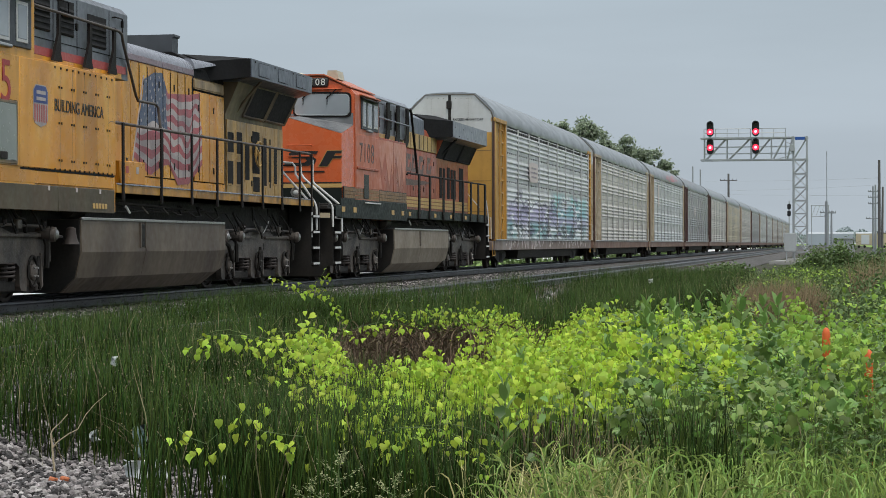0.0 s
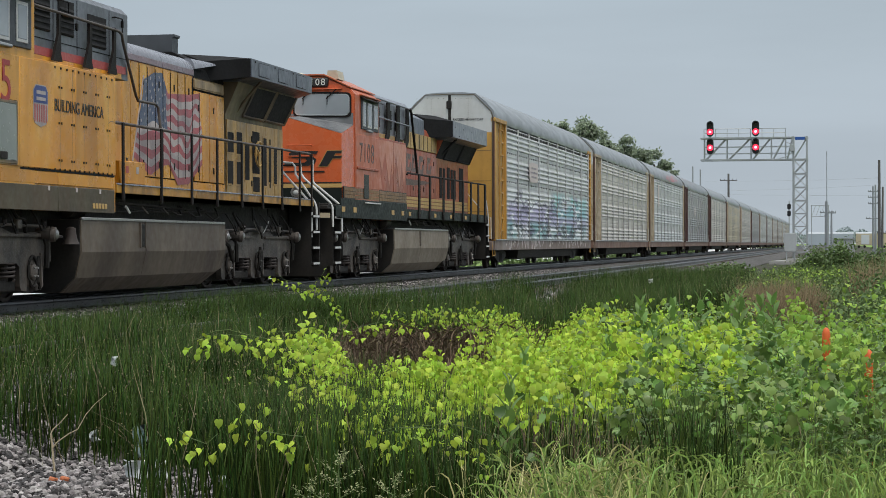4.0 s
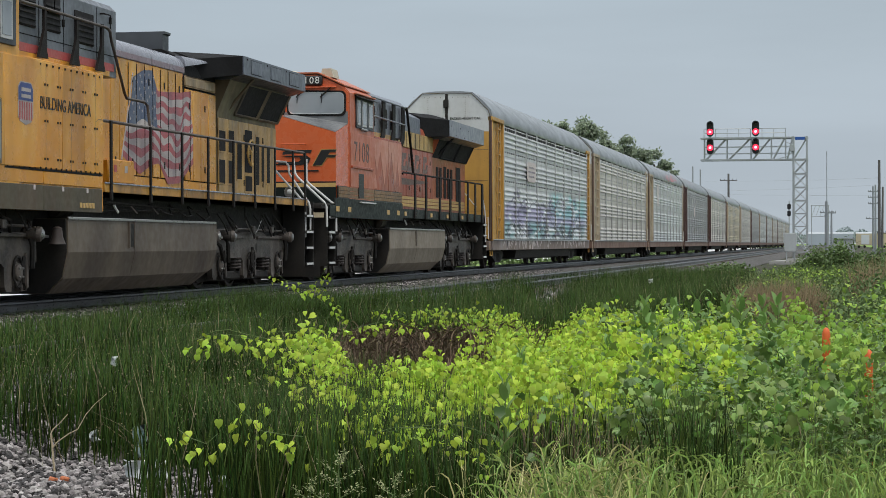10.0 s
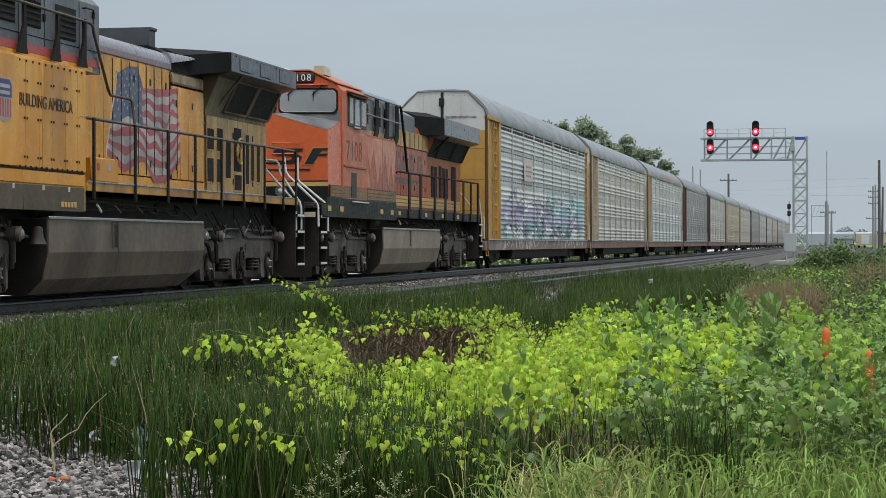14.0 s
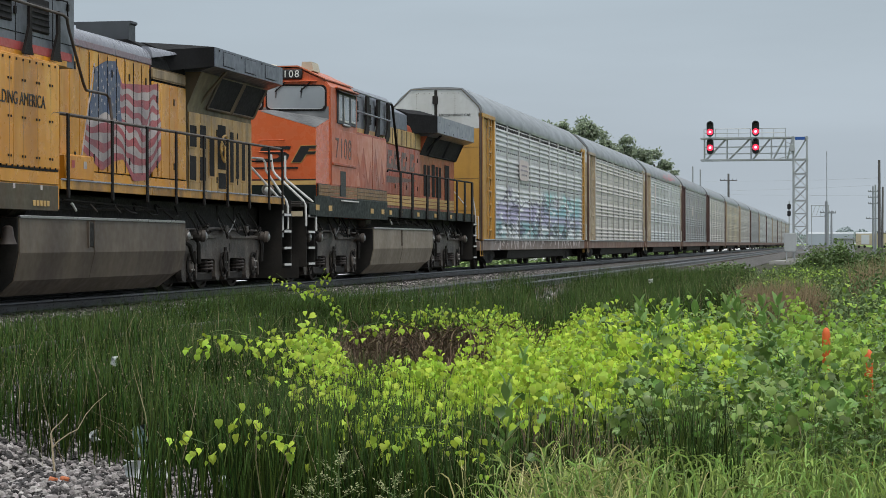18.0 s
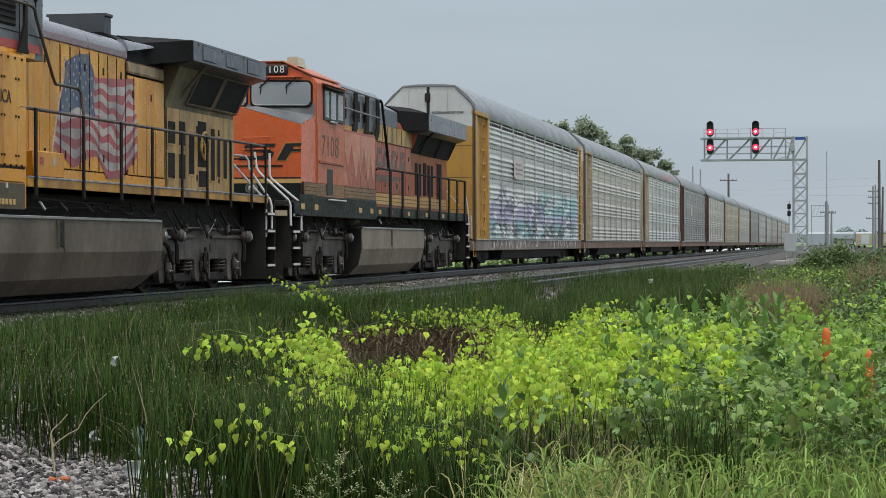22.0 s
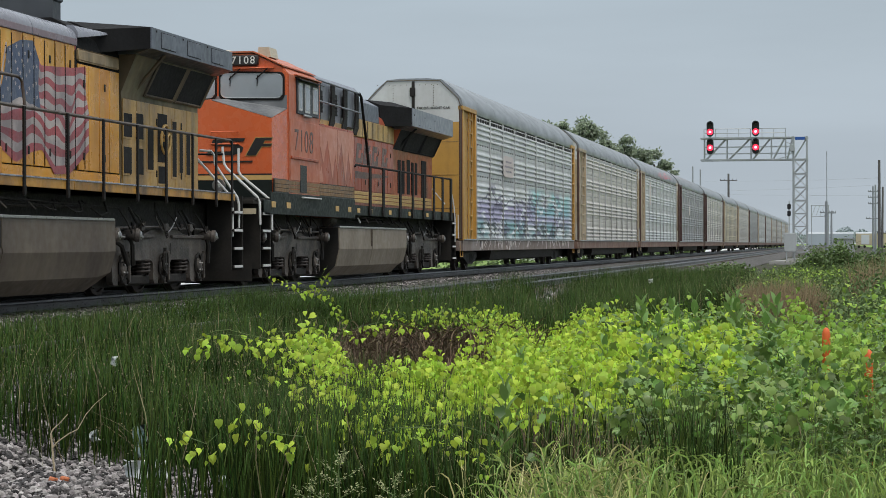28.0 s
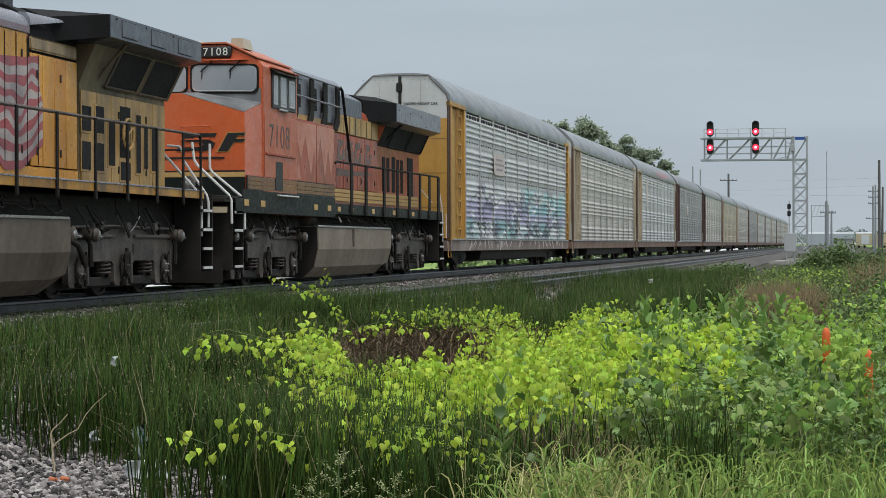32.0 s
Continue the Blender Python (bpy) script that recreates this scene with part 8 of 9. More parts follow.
def bush(x, y, w, h, seed, m=None, size=0.16):
    rng = np.random.default_rng(seed)
    B = thing("bush", (x, y, GROUND), label="dense dark green roadside bush", category="bush", group="bushes beyond the weeds")
    st = Shape()
    P = []
    for k in range(9):
        a, r = rng.uniform(0, 6.28), rng.uniform(0.2, 1.0) * w
        tip = np.array([math.cos(a) * r, math.sin(a) * r, h * rng.uniform(0.55, 1.0) * (1.1 - 0.35 * r / w)])
        st.tube([(0, 0, 0), (tip[0] * 0.4, tip[1] * 0.4, tip[2] * 0.6), tuple(tip)], 0.02, 4)
        for f in (1.0, 0.75, 0.5):
            P.append(tip * f + rng.normal(0, 1, (70, 3)) * np.array([w * 0.22, w * 0.22, h * 0.13]))
    part("stems", st, M_BARK, B)
    P = np.concatenate(P)
    P[:, 2] = np.maximum(P[:, 2], 0.03)
    n = len(P)
    strew("leaves", *OVAL, P, turns(rng.uniform(0, 6.28, n), rng.normal(-0.3, 0.6, n), rng.normal(0, 0.6, n)), size * rng.uniform(0.7, 1.3, n), m or M_BUSH, B)
    tagged(B.children[-1], kind="stuff")
    return B


def grasses():
    rng = np.random.default_rng(91)
    tv, tf = blade_template()

    def tuft(name, polys, length, width, m, label):
        X, Y = [], []
        for poly, den in polys:
            x, y = fill(poly, den, rng, 0.12 + 0.006 * poly[0][1])
            k = rng.uniform(0, 1, len(x)) < 0.45 + 0.8 * patchy(x, y, 1.2, 13)
            X.append(x[k]), Y.append(y[k])
        x, y = np.concatenate(X), np.concatenate(Y)
        n = len(x)
        ln = length * rng.uniform(0.5, 1.2, n) * np.minimum(1.0, 0.6 + 0.7 * patchy(x, y, 0.55, 27))
        s = np.stack([width * rng.uniform(0.7, 1.3, n), ln, ln], -1)
        rot = turns(rng.uniform(0, 6.283, n), rng.normal(0.0, 0.15, n), rng.normal(0, 0.2, n))
        tagged(strew(name, tv, tf, np.stack([x, y, np.full(n, GROUND - 0.02)], -1), rot, s, m), label, "grass", kind="stuff")

    tuft("grass", [([(-1.85, 11.2), (2.5, 11.0), (2.5, 13.0), (-0.6, 12.7), (-1.7, 12.3)], 520), ([(-0.8, 13.0), (2.5, 13.2), (2.5, 16), (-0.8, 15)], 90)], 0.45, 0.0056, M_GRASS, "long arching yellow-green grass")
    for name, poly, den, ln, m, label in (
        ("upright_grass", [(-2.0, 11.2), (2.5, 11.0), (2.5, 13.4), (-1.6, 13.0)], 190, 0.48, M_GRASS, "upright yellow-green grass blades"),
        ("upright_straw", [(-2.0, 11.2), (-1.0, 11.1), (-1.1, 12.4), (-1.8, 12.5)], 170, 0.48, M_STRAW, "upright straw-yellow blades among the grass"),
    ):
        x, y = fill(poly, den, rng, 0.15)
        k = rng.uniform(0, 1, len(x)) < 0.2 + patchy(x, y, 0.7, 29)
        x, y = x[k], y[k]
        tagged(stems(name, x, y, np.full(len(x), GROUND - 0.02), ln * rng.uniform(0.5, 1.25, len(x)), 0.0034, m, 0.14, 0.6, 3, rng), label, "grass", kind="stuff")
    tuft("straw_grass", [([(-2.2, 11.2), (-0.9, 11.2), (-1.0, 12.2), (-1.9, 12.2)], 210), ([(-0.9, 11.2), (2.5, 11.0), (2.5, 13.5), (-1.0, 12.8)], 6)], 0.44, 0.003, M_STRAW, "straw-coloured old grass among the green")
    tuft("grass_far", [([(-2.4, 48), (0.2, 46), (0.4, 30), (6, 26), (8, 90), (-2.6, 90)], 26)], 0.75, 0.012, M_FGRASS, "rough long grass running back along the line")
    x, y = fill([(-1.5, 31.5), (-0.42, 31.5), (-0.5, 44), (-1.9, 44)], 210, rng, 0.08)
    k = rng.uniform(0, 1, len(x)) < 0.3 + 0.9 * patchy(x, y, 1.2, 23)
    x, y = x[k], y[k]
    tagged(stems("rusty_grass", x, y, np.full(len(x), GROUND), rng.uniform(0.55, 1.1, len(x)), 0.0065, M_TAN, 0.2, 0.25, 3, rng), "patch of tan seeding grass", "grass", kind="stuff")
    x, y = fill([(0.3, 40), (1.0, 40), (1.1, 47), (0.4, 47)], 110, rng, 0.05)
    tagged(stems("brown_weeds", x, y, np.full(len(x), GROUND), rng.uniform(0.7, 1.5, len(x)), 0.009, M_TAN, 0.15, 0.2, 3, rng), "tall brown weeds by the poles", "weeds", kind="stuff")
    tuft("dead_weeds", [([(-6.1, 22.3), (-4.1, 22.0), (-3.9, 26.0), (-6.2, 26.2)], 380)], 0.62, 0.006, M_BROWN, "mat of dead brown weeds")
    x, y = fill([(-6.1, 22.3), (-4.1, 22.0), (-3.9, 26.0), (-6.2, 26.2)], 60, rng)
    tagged(stems("dead_stalks", x, y, np.full(len(x), GROUND), rng.uniform(0.4, 0.75, len(x)), 0.005, M_BROWN, 0.4, 0.3, 3, rng), "dead brown stalks", "weeds", kind="stuff")
    x, y = fill([(-2.0, 13.0), (0.4, 12.4), (0.5, 15), (-1.8, 15.5)], 12, rng)
    tagged(stems("seed_stalks", x, y, np.full(len(x), GROUND), rng.uniform(0.5, 0.8, len(x)), 0.003, M_REEDP, 0.15, 0.2, 3, rng), "tall reddish seed stalks among the grass", "weeds", kind="stuff")
    x, y = fill([(-2.35, 12.6), (-1.1, 12.6), (-0.7, 14.2), (-2.4, 14.4)], 80, rng)
    tagged(stems("bare_stalks", x, y, np.full(len(x), GROUND), rng.uniform(0.4, 0.75, len(x)), 0.0045, M_BROWN, 0.1, 0.12, 3, rng), "bare brown stalks in the shade of the bank", "weeds", kind="stuff")
    x, y = fill([(-2.35, 12.6), (-1.1, 12.6), (-0.7, 14.2), (-2.4, 14.4)], 120, rng)
    tagged(stems("shaded_reeds", x, y, np.full(len(x), GROUND), rng.uniform(0.4, 0.85, len(x)), 0.005, M_REED, 0.1, 0.12, 3, rng), "dark reeds among the bare stalks", "reeds", kind="stuff")
    x, y = rng.normal(-0.82, 0.13, 190), rng.normal(12.25, 0.17, 190)
    tagged(stems("reed_clump", x, y, np.full(len(x), GROUND), rng.uniform(0.4, 0.95, len(x)), 0.005, M_REED, 0.09, 0.12, 3, rng), "clump of dark reeds in the grass", "reeds", kind="stuff")
    x, y = fill([(-1.95, 12.6), (1.2, 12.4), (1.5, 19), (-1.9, 19)], 38, rng)
    tagged(stems("green_stalks", x, y, np.full(len(x), GROUND), rng.uniform(0.5, 0.9, len(x)), 0.005, M_STEMG, 0.12, 0.15, 3, rng), "green weed stalks", "weeds", kind="stuff")


SWAYING = []


def milkweed():
    """An upright stalk with paired oval leaves; built once, then copied."""
    rnd = random.Random(7)
    W = thing("milkweed", (-2.05, 12.75, GROUND), label="upright pale green milkweed with paired oval leaves", category="weed", group="milkweeds among the vines")
    part("stalk", Shape().tube([(0, 0, 0), (0.01, 0, 0.4), (0.0, 0.01, 0.82)], 0.008, 6, r1=0.004), M_STEMG, W)
    SWAYING.append((W, (-2.05, 12.75, 0)))
    tv, tf = OVAL
    for k in range(9):
        z = 0.16 + 0.078 * k
        for sg in (0, math.pi):
            yaw = k * 1.35 + sg + rnd.uniform(-0.2, 0.2)
            s = 0.185 * (1.0 - 0.5 * abs(k - 4) / 6)
            m = turns(np.array([yaw]), np.array([0.45 + 0.09 * k]), np.array([0.0]))[0]
            me = bpy.data.meshes.new("leaf")
            me.from_pydata([tuple(m @ (v * s) + np.array([0, 0, z])) for v in tv], [], tf)
            me.materials.append(M_MILK)
            me.polygons.foreach_set("use_smooth", [True] * len(me.polygons))
            part("leaf", me, M_MILK, W)
    for x, y, s, a in ((-2.0, 21.6, 1.3, 40), (-1.75, 22.2, 1.25, 80), (-1.45, 21.4, 1.35, 10), (-1.2, 22.4, 1.3, 150), (-1.0, 21.2, 1.4, 200), (-0.8, 22.0, 1.3, 250), (-0.62, 21.0, 1.35, 320), (-1.6, 20.6, 1.2, 110), (-1.85, 21.0, 1.2, 190), (-1.5, 16.2, 1.0, 120), (-1.9, 17.2, 1.05, 300), (-0.6, 18.8, 1.0, 60), (-0.15, 17.0, 0.95, 170), (0.2, 19.5, 1.1, 20), (-2.6, 17.0, 0.95, 220), (-0.9, 15.2, 0.9, 260)):
        c = copy_thing(W, pose(x, y, GROUND, 0, 0, a))
        c.scale = (s, s, s)
        SWAYING.append((c, (x, y, a)))


def leafy_stalks():
    """Upright weeds, each a stalk set with leaves all the way up, past counting."""
    rng = np.random.default_rng(131)
    for name, m, poly, den, h0, size, tmpl, label in (
        ("leafy_weeds", M_WEED, [(-1.7, 13.2), (2.4, 13.0), (3.2, 24), (-1.6, 24), (-1.3, 18)], 22, 0.84, 0.075, OVAL, "upright leafy green weeds crowding the bank"),
        ("pale_weeds", M_VINE2, [(-2.6, 14.5), (1.6, 13.2), (2.0, 20), (-2.6, 21)], 8, 0.78, 0.085, BROAD, "lighter green leafy weeds among the bank"),
        ("young_weeds", M_MILK, [(-1.2, 13.0), (2.4, 12.7), (2.6, 22), (-1.0, 22)], 8, 0.9, 0.12, OVAL, "pale upright weeds with long leaves"),
    ):
        x, y = fill(poly, den, rng)
        k = rng.uniform(0, 1, len(x)) < 0.2 + 0.9 * patchy(x, y, 1.1, 17)
        x, y = x[k], y[k]
        h = h0 * rng.uniform(0.55, 1.12, len(x)) * (0.8 + 0.4 * patchy(x, y, 1.6, 19)) * np.interp(y, [12.5, 14.5], [0.7, 1.0])
        lx, ly = rng.normal(0, 0.10, len(x)), rng.normal(0, 0.10, len(x))
        P, yaw, pit, S = [], [], [], []
        for i in range(30):
            f = (i + rng.uniform(0, 1, len(x))) / 30 * 0.6 + 0.4
            P.append(np.stack([x + lx * f * f, y + ly * f * f, GROUND + h * f], -1))
            yaw.append(i * 2.4 + x * 40)
            pit.append(0.55 * f - 0.35 + rng.normal(0, 0.25, len(x)))
            S.append(size * (1.15 - 0.7 * f ** 3) * rng.uniform(0.7, 1.2, len(x)))
        P, yaw, pit, S = (np.concatenate(v) for v in (P, yaw, pit, S))
        ob = strew(name, *tmpl, P, turns(yaw, pit, rng.normal(0, 0.3, len(P))), S, m)
        tagged(ob, label, "weeds", kind="stuff")
        st = np.stack([x, y, np.full(len(x), GROUND - 0.02)], -1)
        tagged(strew("weed_stems", *stem_template(0.0), st, turns(np.arctan2(-lx, ly), -np.hypot(lx, ly) / h, np.zeros(len(x))), np.stack([np.full(len(x), 0.005)] * 2 + [h], -1), M_STEMG), "thin green weed stems", "weeds", kind="stuff")


def pale_weed(x, y, z):
    """A bushy pale weed: stalk, side branches, small clustered leaves."""
    rng = np.random.default_rng(int(1700 - 100 * x))
    W = thing("pale_weed", (x, y, z), label="bushy pale grey-green weed with small clustered leaves", category="weed", group="pale bushy weeds")
    part("stalk", Shape().tube([(0, 0, 0), (0.01, 0, 0.3), (0.0, 0, 0.52)], 0.006, 5, r1=0.003), M_STEMG, W)
    for k in range(12):
        a, h = k * 2.4, 0.08 + 0.035 * k
        ln = 0.26 * (1 - 0.06 * k)
        tip = (math.cos(a) * ln, math.sin(a) * ln, h + ln * 0.55)
        br = part("branch", Shape().tube([(0, 0, h), (tip[0] * 0.5, tip[1] * 0.5, h + ln * 0.2), tip], 0.004, 4, r1=0.002), M_STEMG, W)
        t = rng.uniform(0.25, 1.0, 40)[:, None]
        P = np.array([0, 0, h]) * (1 - t) + np.array(tip) * t + rng.normal(0, 0.012, (40, 3))
        lv = strew("leaves", *OVAL, P, turns(rng.uniform(0, 6.28, 40), rng.normal(0.2, 0.6, 40), rng.normal(0, 0.6, 40)), rng.uniform(0.01, 0.022, 40), M_SAGE, br)
        tagged(lv, kind="stuff")


def marker_post(x, y, top, band=True):
    P = thing("marker_post", (x, y, 0), label="round-topped orange plastic marker post", category="marker post", group="orange marker posts")
    part("post", Shape().lathe((0, 0, GROUND - 0.1), (0, 0, top), [(0, 0.034), (0.9, 0.034), (0.955, 0.033), (0.985, 0.024), (1, 0.008)], 14), M_ORSTAKE, P)
    if band:
        part("band", Shape().lathe((0, 0, top - 0.09), (0, 0, top - 0.065), [(0, 0.0352), (1, 0.0352)], 14), M_BUFF, P, "pale band")


def stones():
    """Ballast spilled to the foot of the bank: each near stone by itself, the rest joined."""
    rnd = random.Random(77)
    shapes = []
    for k in range(6):
        bm = bmesh.new()
        bmesh.ops.create_icosphere(bm, subdivisions=1, radius=1.0)
        for v in bm.verts:
            v.co = Vector((v.co.x * rnd.uniform(0.75, 1.2), v.co.y * rnd.uniform(0.75, 1.2), v.co.z * rnd.uniform(0.5, 0.85)))
        me = bpy.data.meshes.new("stone")
        bm.to_mesh(me)
        bm.free()
        me.materials.append(M_STONE1)
        shapes.append(me)
    S = thing("spilled_ballast", (0, 0, 0), label="loose grey ballast stones at the foot of the bank", category="stones")
    rng = np.random.default_rng(78)
    poly = [(-9.0, 18.0), (-7.4, 18.6), (-6.4, 17.2), (-5.6, 15.3), (-4.6, 14.6), (-3.7, 13.4), (-3.0, 11.5), (-4.2, 10.8), (-7.5, 11.5)]
    x, y = fill(poly, 820, rng)
    base = np.interp(x, [-8.5, -6.85, -6.5, -5.95], [-0.43, -0.43, -0.57, GROUND])
    order = np.argsort(np.hypot(x + 5.2, y - 13.4))
    near, rest = order[:300], order[300:]
    for i in near:
        r = rnd.uniform(0.014, 0.038)
        st = part("stone", rnd.choice(shapes), M_STONE1, S, at=Matrix.Translation((x[i], y[i], base[i] + r * 0.45 + rnd.uniform(0, 0.03))) @ Euler((rnd.uniform(0, 6), rnd.uniform(-0.4, 0.4), rnd.uniform(0, 6))).to_matrix().to_4x4() @ Matrix.Diagonal((r * rnd.uniform(0.8, 1.35), r, r * rnd.uniform(0.7, 1.1), 1)))
        if rnd.random() < 0.3:
            st.material_slots[0].link = "OBJECT"
            st.material_slots[0].material = M_STONED

    def heap(name, xs, ys, zs, r0, r1, parent, m=M_STONE):
        me = shapes[2]
        tv = np.array([v.co[:] for v in me.vertices])
        tf = [tuple(p.vertices) for p in me.polygons]
        n = len(xs)
        rot = turns(rng.uniform(0, 6.28, n), rng.normal(0, 0.5, n), rng.normal(0, 0.5, n))
        sc = rng.uniform(r0, r1, n)[:, None] * rng.uniform(0.7, 1.3, (n, 3))
        ob = strew(name, tv, tf, np.stack([xs, ys, zs], -1), rot, sc, m, parent)
        ob.data.polygons.foreach_set("use_smooth", np.zeros(len(ob.data.polygons), bool))
        return tagged(ob, kind="stuff")

    for m, pick in ((M_STONE, rest[::3]), (M_STONE, rest[1::3]), (M_STONED, rest[2::3])):
        heap("loose_stone", x[pick], y[pick], base[pick] + rng.uniform(0, 0.03, len(pick)), 0.012, 0.036, S, m)
    mx, my = fill([(-11.75, 22), (-10.5, 22), (-10.5, 80), (-11.75, 80)], 110, rng)
    mz = np.interp(mx, [-11.9, -10.65, -10.4], [-0.19, -0.195, -0.29])
    dark = rng.uniform(0, 1, len(mx)) < 0.55
    ob = heap("dark_shoulder_stones", mx[dark], my[dark], mz[dark], 0.02, 0.045, None, M_STONED)
    tagged(ob, "wet dark ballast stones on the main line's shoulder", "stones")
    mx, my, mz = mx[~dark], my[~dark], mz[~dark]
    ob = heap("shoulder_stones", mx, my, mz, 0.02, 0.045, None)
    tagged(ob, "grey ballast stones on the main line's shoulder", "stones")
    sx, sy = fill([(-10.4, 46), (-5.9, 46), (-5.4, 135), (-10.4, 135)], 26, rng)
    sz = np.interp(sx, [-10.4, -9.9, -6.85, -6.5, -5.9], [-0.5, -0.43, -0.43, -0.57, -0.84])
    ob = heap("dark_siding_stones", sx[::2], sy[::2], sz[::2], 0.05, 0.11, None, M_STONED)
    tagged(ob, "wet dark stones on the siding's shoulder", "stones")
    ob = heap("siding_stones", sx[1::2], sy[1::2], sz[1::2], 0.05, 0.11, None)
    tagged(ob, "grey ballast stones on the siding's shoulder", "stones")


def litter():
    rnd = random.Random(5)

    def scrap(name, x, y, z, w, h, m, label, category):
        """A crumpled sheet or bag."""
        s = Shape()
        n = 5
        for j in range(n + 1):
            for i in range(n + 1):
                s.v.append(((i / n - 0.5) * w + rnd.uniform(-0.02, 0.02), rnd.uniform(-0.05, 0.05), j / n * h + rnd.uniform(-0.02, 0.02)))
        for j in range(n):
            for i in range(n):
                k = j * (n + 1) + i
                s.f.append((k, k + 1, k + n + 2, k + n + 1))
                s.m.append(0)
        ob = part(name, s, m, at=(x, y, z))
        mod = ob.modifiers.new("thickness", "SOLIDIFY")
        mod.thickness = 0.006
        return tagged(ob, label, category)

    scrap("plastic_bag", -4.74, 13.78, GROUND + 0.05, 0.30, 0.14, M_LITTER, "crumpled white plastic bag on the stones", "litter")
    scrap("plastic_sheet", -5.13, 14.8, GROUND + 0.1, 0.10, 0.24, M_LITBLUE, "torn pale blue plastic in the reeds", "litter")
    scrap("paper_scrap", -5.6, 15.1, GROUND + 0.19, 0.05, 0.07, M_LITTER, "white paper scrap in the reeds", "litter")
    scrap("paper_scrap", -6.05, 16.8, GROUND + 0.66, 0.03, 0.06, M_LITTER, "white paper scrap caught in reeds", "litter")
    scrap("paper_scrap", -3.86, 12.75, GROUND + 0.15, 0.04, 0.06, M_LITTER, "white paper scrap at the reeds' foot", "litter")
    scrap("white_scrap", -5.2, 58, -0.28, 0.11, 0.12, M_LITTER, "white plastic scrap in the grass", "litter")
    for x, y in ((-5.34, 13.6), (-5.27, 13.64)):
        part_ob = part("brick_fragment", Shape().box(-0.034, 0.034, -0.024, 0.024, -0.016, 0.02, 0.01), M_BRICKF, at=pose(x, y, GROUND + 0.055, 10, 15, rnd.uniform(0, 90)))
        tagged(part_ob, "broken orange brick fragment on the stones", "brick", group="brick fragments")
    T = thing("dry_twig", (-5.68, 14.5, GROUND - 0.02), label="bleached forked twig standing in the stones", category="twig")
    part("stem", Shape().tube([(0, 0, 0), (-0.012, 0, 0.10), (-0.02, 0, 0.2), (-0.032, 0, 0.31)], 0.0085, 6, r1=0.006), M_TWIG, T)
    part("branch", Shape().tube([(-0.032, 0, 0.305), (-0.012, 0, 0.345), (0.026, 0, 0.376), (0.06, 0, 0.41), (0.1, 0, 0.455)], 0.006, 5, r1=0.003), M_TWIG, T)
    part("branch", Shape().tube([(-0.02, 0, 0.2), (0.005, 0, 0.235), (0.034, 0, 0.26), (0.109, 0, 0.311), (0.179, 0, 0.345)], 0.007, 5, r1=0.004), M_TWIG, T)
    part("branch", Shape().tube([(0.176, 0, 0.343), (0.195, 0.01, 0.38), (0.231, 0.02, 0.45), (0.30, 0.03, 0.53), (0.384, 0.05, 0.605)], 0.004, 4, r1=0.002), M_TWIG, T)


reed_bed()
vines()
weeds()
grasses()
milkweed()
leafy_stalks()
for bx, by, bw, bh, bs in ((-0.6, 86, 0.95, 1.75, 1), (0.35, 84, 0.9, 1.7, 2), (1.6, 90, 1.3, 1.5, 3), (2.6, 82, 1.2, 1.35, 4), (3.4, 96, 1.5, 1.5, 5), (-1.3, 100, 0.9, 0.95, 6), (4.0, 74, 1.3, 1.2, 7), (2.2, 60, 1.0, 1.0, 8), (3.2, 48, 1.1, 1.1, 9), (-4.6, 84, 1.3, 0.85, 10), (5.2, 100, 1.6, 1.5, 12)):
    bush(bx, by, bw, bh, bs)
marker_post(-0.115, 17.0, 0.15, False)
marker_post(0.2, 15.5, 0.05)
for sx, sy, sz in ((-2.76, 11.3, 0.0), (-2.42, 11.2, -0.1), (-2.95, 11.4, -0.16)):
    pale_weed(sx, sy, GROUND + sz)
stones()
litter()


def far_side_weeds():
    """Low weeds added on the main line's far shoulder to darken the gap under cars."""
    rng = np.random.default_rng(201)
    x, y = fill([(-17.6, 88), (-16.2, 88), (-16.2, 260), (-17.6, 260)], 22, rng)
    z = -0.6 + rng.uniform(0.1, 0.85, len(x)) * (0.6 + 0.6 * patchy(x, y, 4.0, 7))
    leaf_cloud("far_side_weeds", np.stack([x, y, z], -1), BROAD, 0.2, M_BUSH, 0.6, "low weeds added to darken the gap under the cars", "weeds", rng, 0.3)


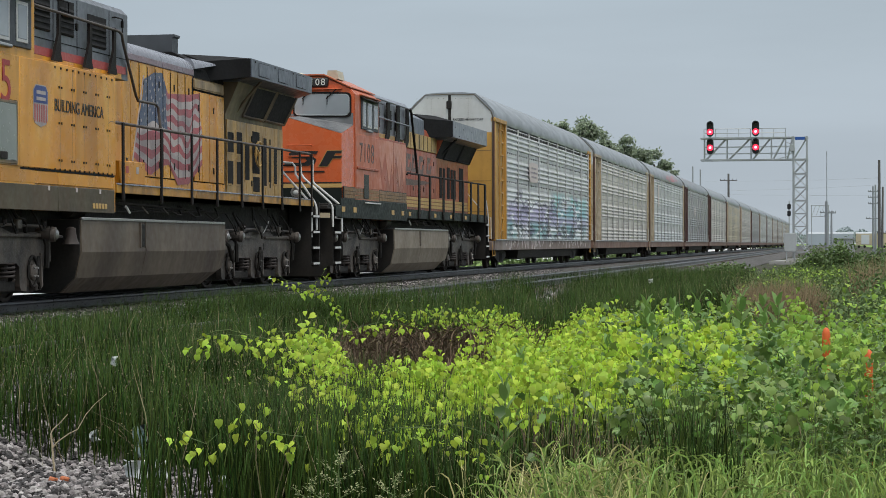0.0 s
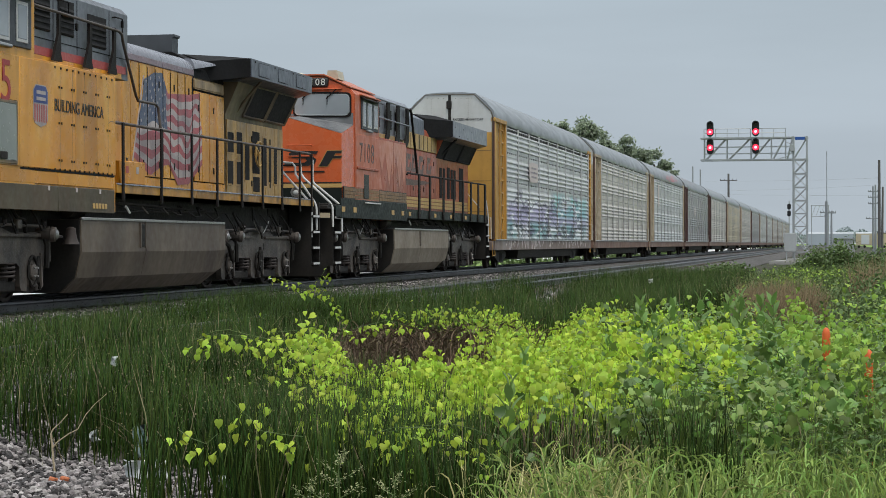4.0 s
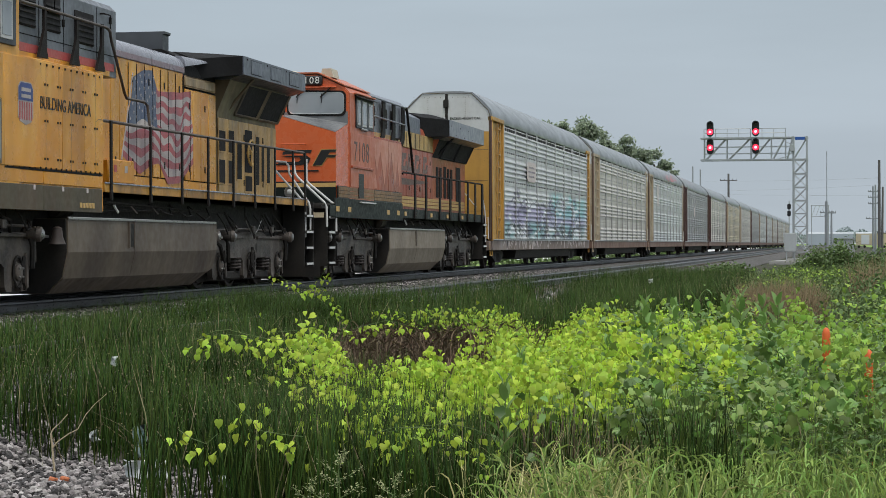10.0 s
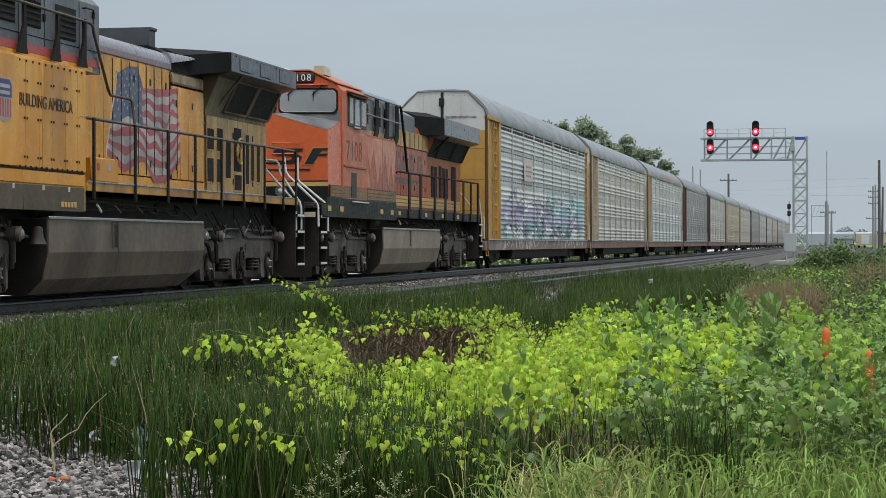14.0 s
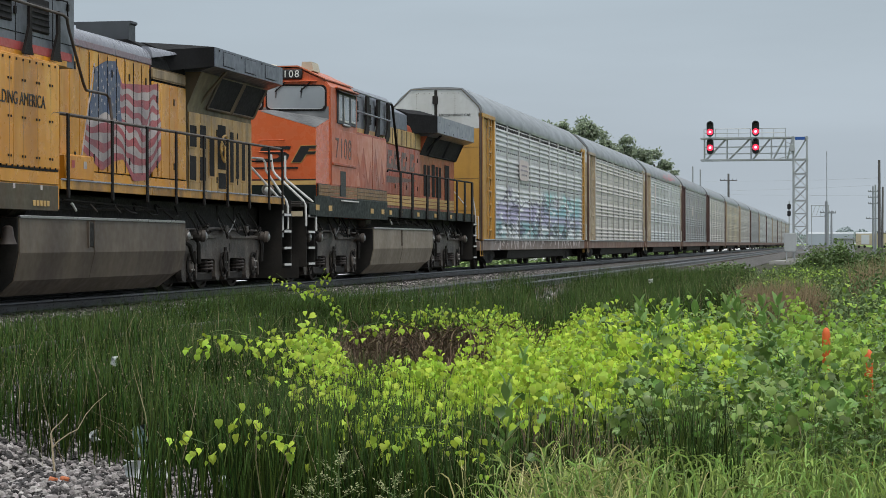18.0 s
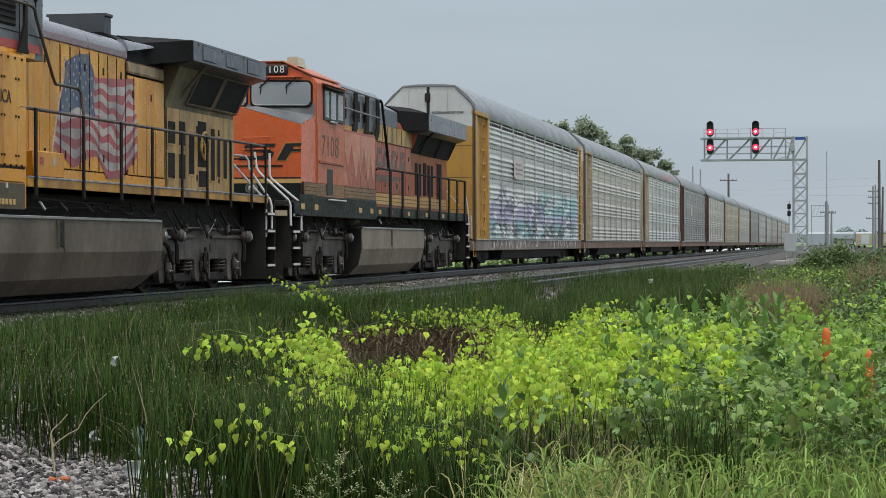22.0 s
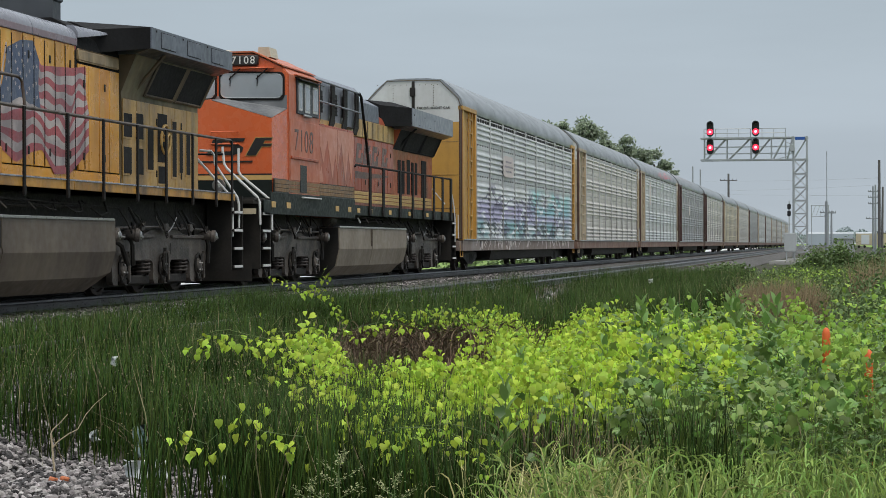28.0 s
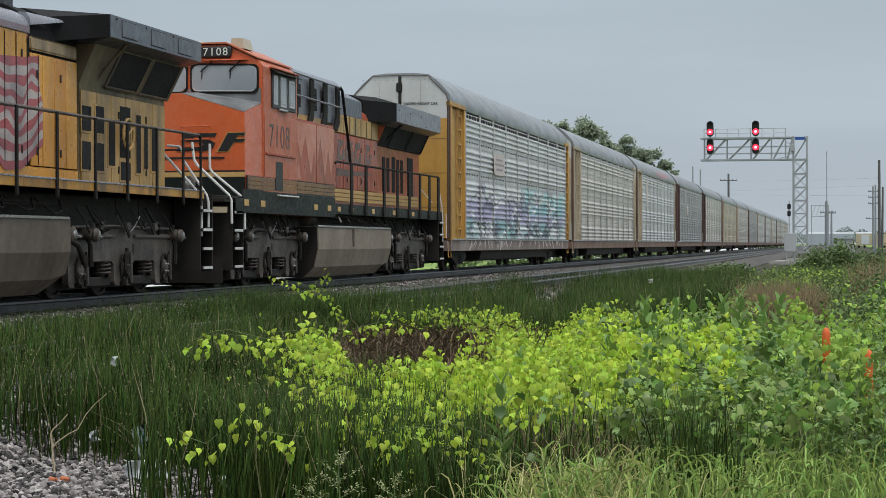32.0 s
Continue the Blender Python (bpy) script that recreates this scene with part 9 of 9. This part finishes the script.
def long_stems():
    """Single long pale stems that arch through the reeds, and their pale specks."""
    rng = np.random.default_rng(203)
    x, y = fill([(-8.2, 16.5), (-5.5, 14.2), (-3.2, 12.2), (-3.0, 15), (-5.2, 20), (-8.5, 22)], 1.0, rng)
    tagged(stems("arching_stems", x, y, np.full(len(x), GROUND + 0.05), rng.uniform(0.7, 1.15, len(x)), 0.003, M_REEDP, 0.45, 0.4, 4, rng), "long pale stems arching through the reeds", "reeds", kind="stuff")
    x, y = fill([(-9.4, 19.5), (-7.5, 15.8), (-5.4, 14.3), (-3.4, 12.0), (-3.0, 14), (-4.6, 21), (-8.8, 26)], 150, rng)
    P = np.stack([x, y, GROUND + rng.uniform(0.2, 0.85, len(x))], -1)
    leaf_cloud("reed_specks", P, OVAL, 0.018, M_REEDP, 0.8, "small pale dry sheaths on the reed stems", "reeds", rng, 0.2)


far_side_weeds()
long_stems()


# ---- the train's way: it stands, then draws slowly towards the camera ----
RUN = [(0, 0.0), (5.5, 0.0), (6, 0.02), (6.5, 0.045), (7, 0.09), (8, 0.22), (9, 0.385), (10, 0.55), (11, 0.71), (12, 0.90), (13, 1.10), (14, 1.31), (15, 1.545), (16, 1.815), (17, 2.10), (18, 2.385), (19, 2.69), (20, 2.995), (21, 3.31), (22, 3.635), (23, 3.96), (24, 4.31), (25, 4.69), (26, 5.09), (27, 5.51), (28, 5.945), (29, 6.41), (30, 6.88), (31, 7.37), (32, 7.88)]


def motions():
    for car in TRAIN:
        y0 = car.location.y
        walk(car, [(t, pose(TRACK_X, y0 - s, 0)) for t, s in RUN])
    for w, y, r in WHEELS:
        walk(w, [(t, pose(0, y, r, math.degrees(s / r))) for t, s in RUN])

    # tall weeds stir in the wind
    for k, (plant, (x, y, a)) in enumerate(SWAYING):
        rows = []
        for i in range(55):
            t = 32.0 * i / 54
            gust = 1.0 + 0.7 * math.sin(0.5 * t + 0.3 * x)
            rows.append((t, pose(x, y, GROUND, 1.1 * gust * math.sin(2.3 * t + 1.7 * k), 1.6 * gust * math.sin(1.9 * t + 2.3 * k), a)))
        walk(plant, rows)


motions()
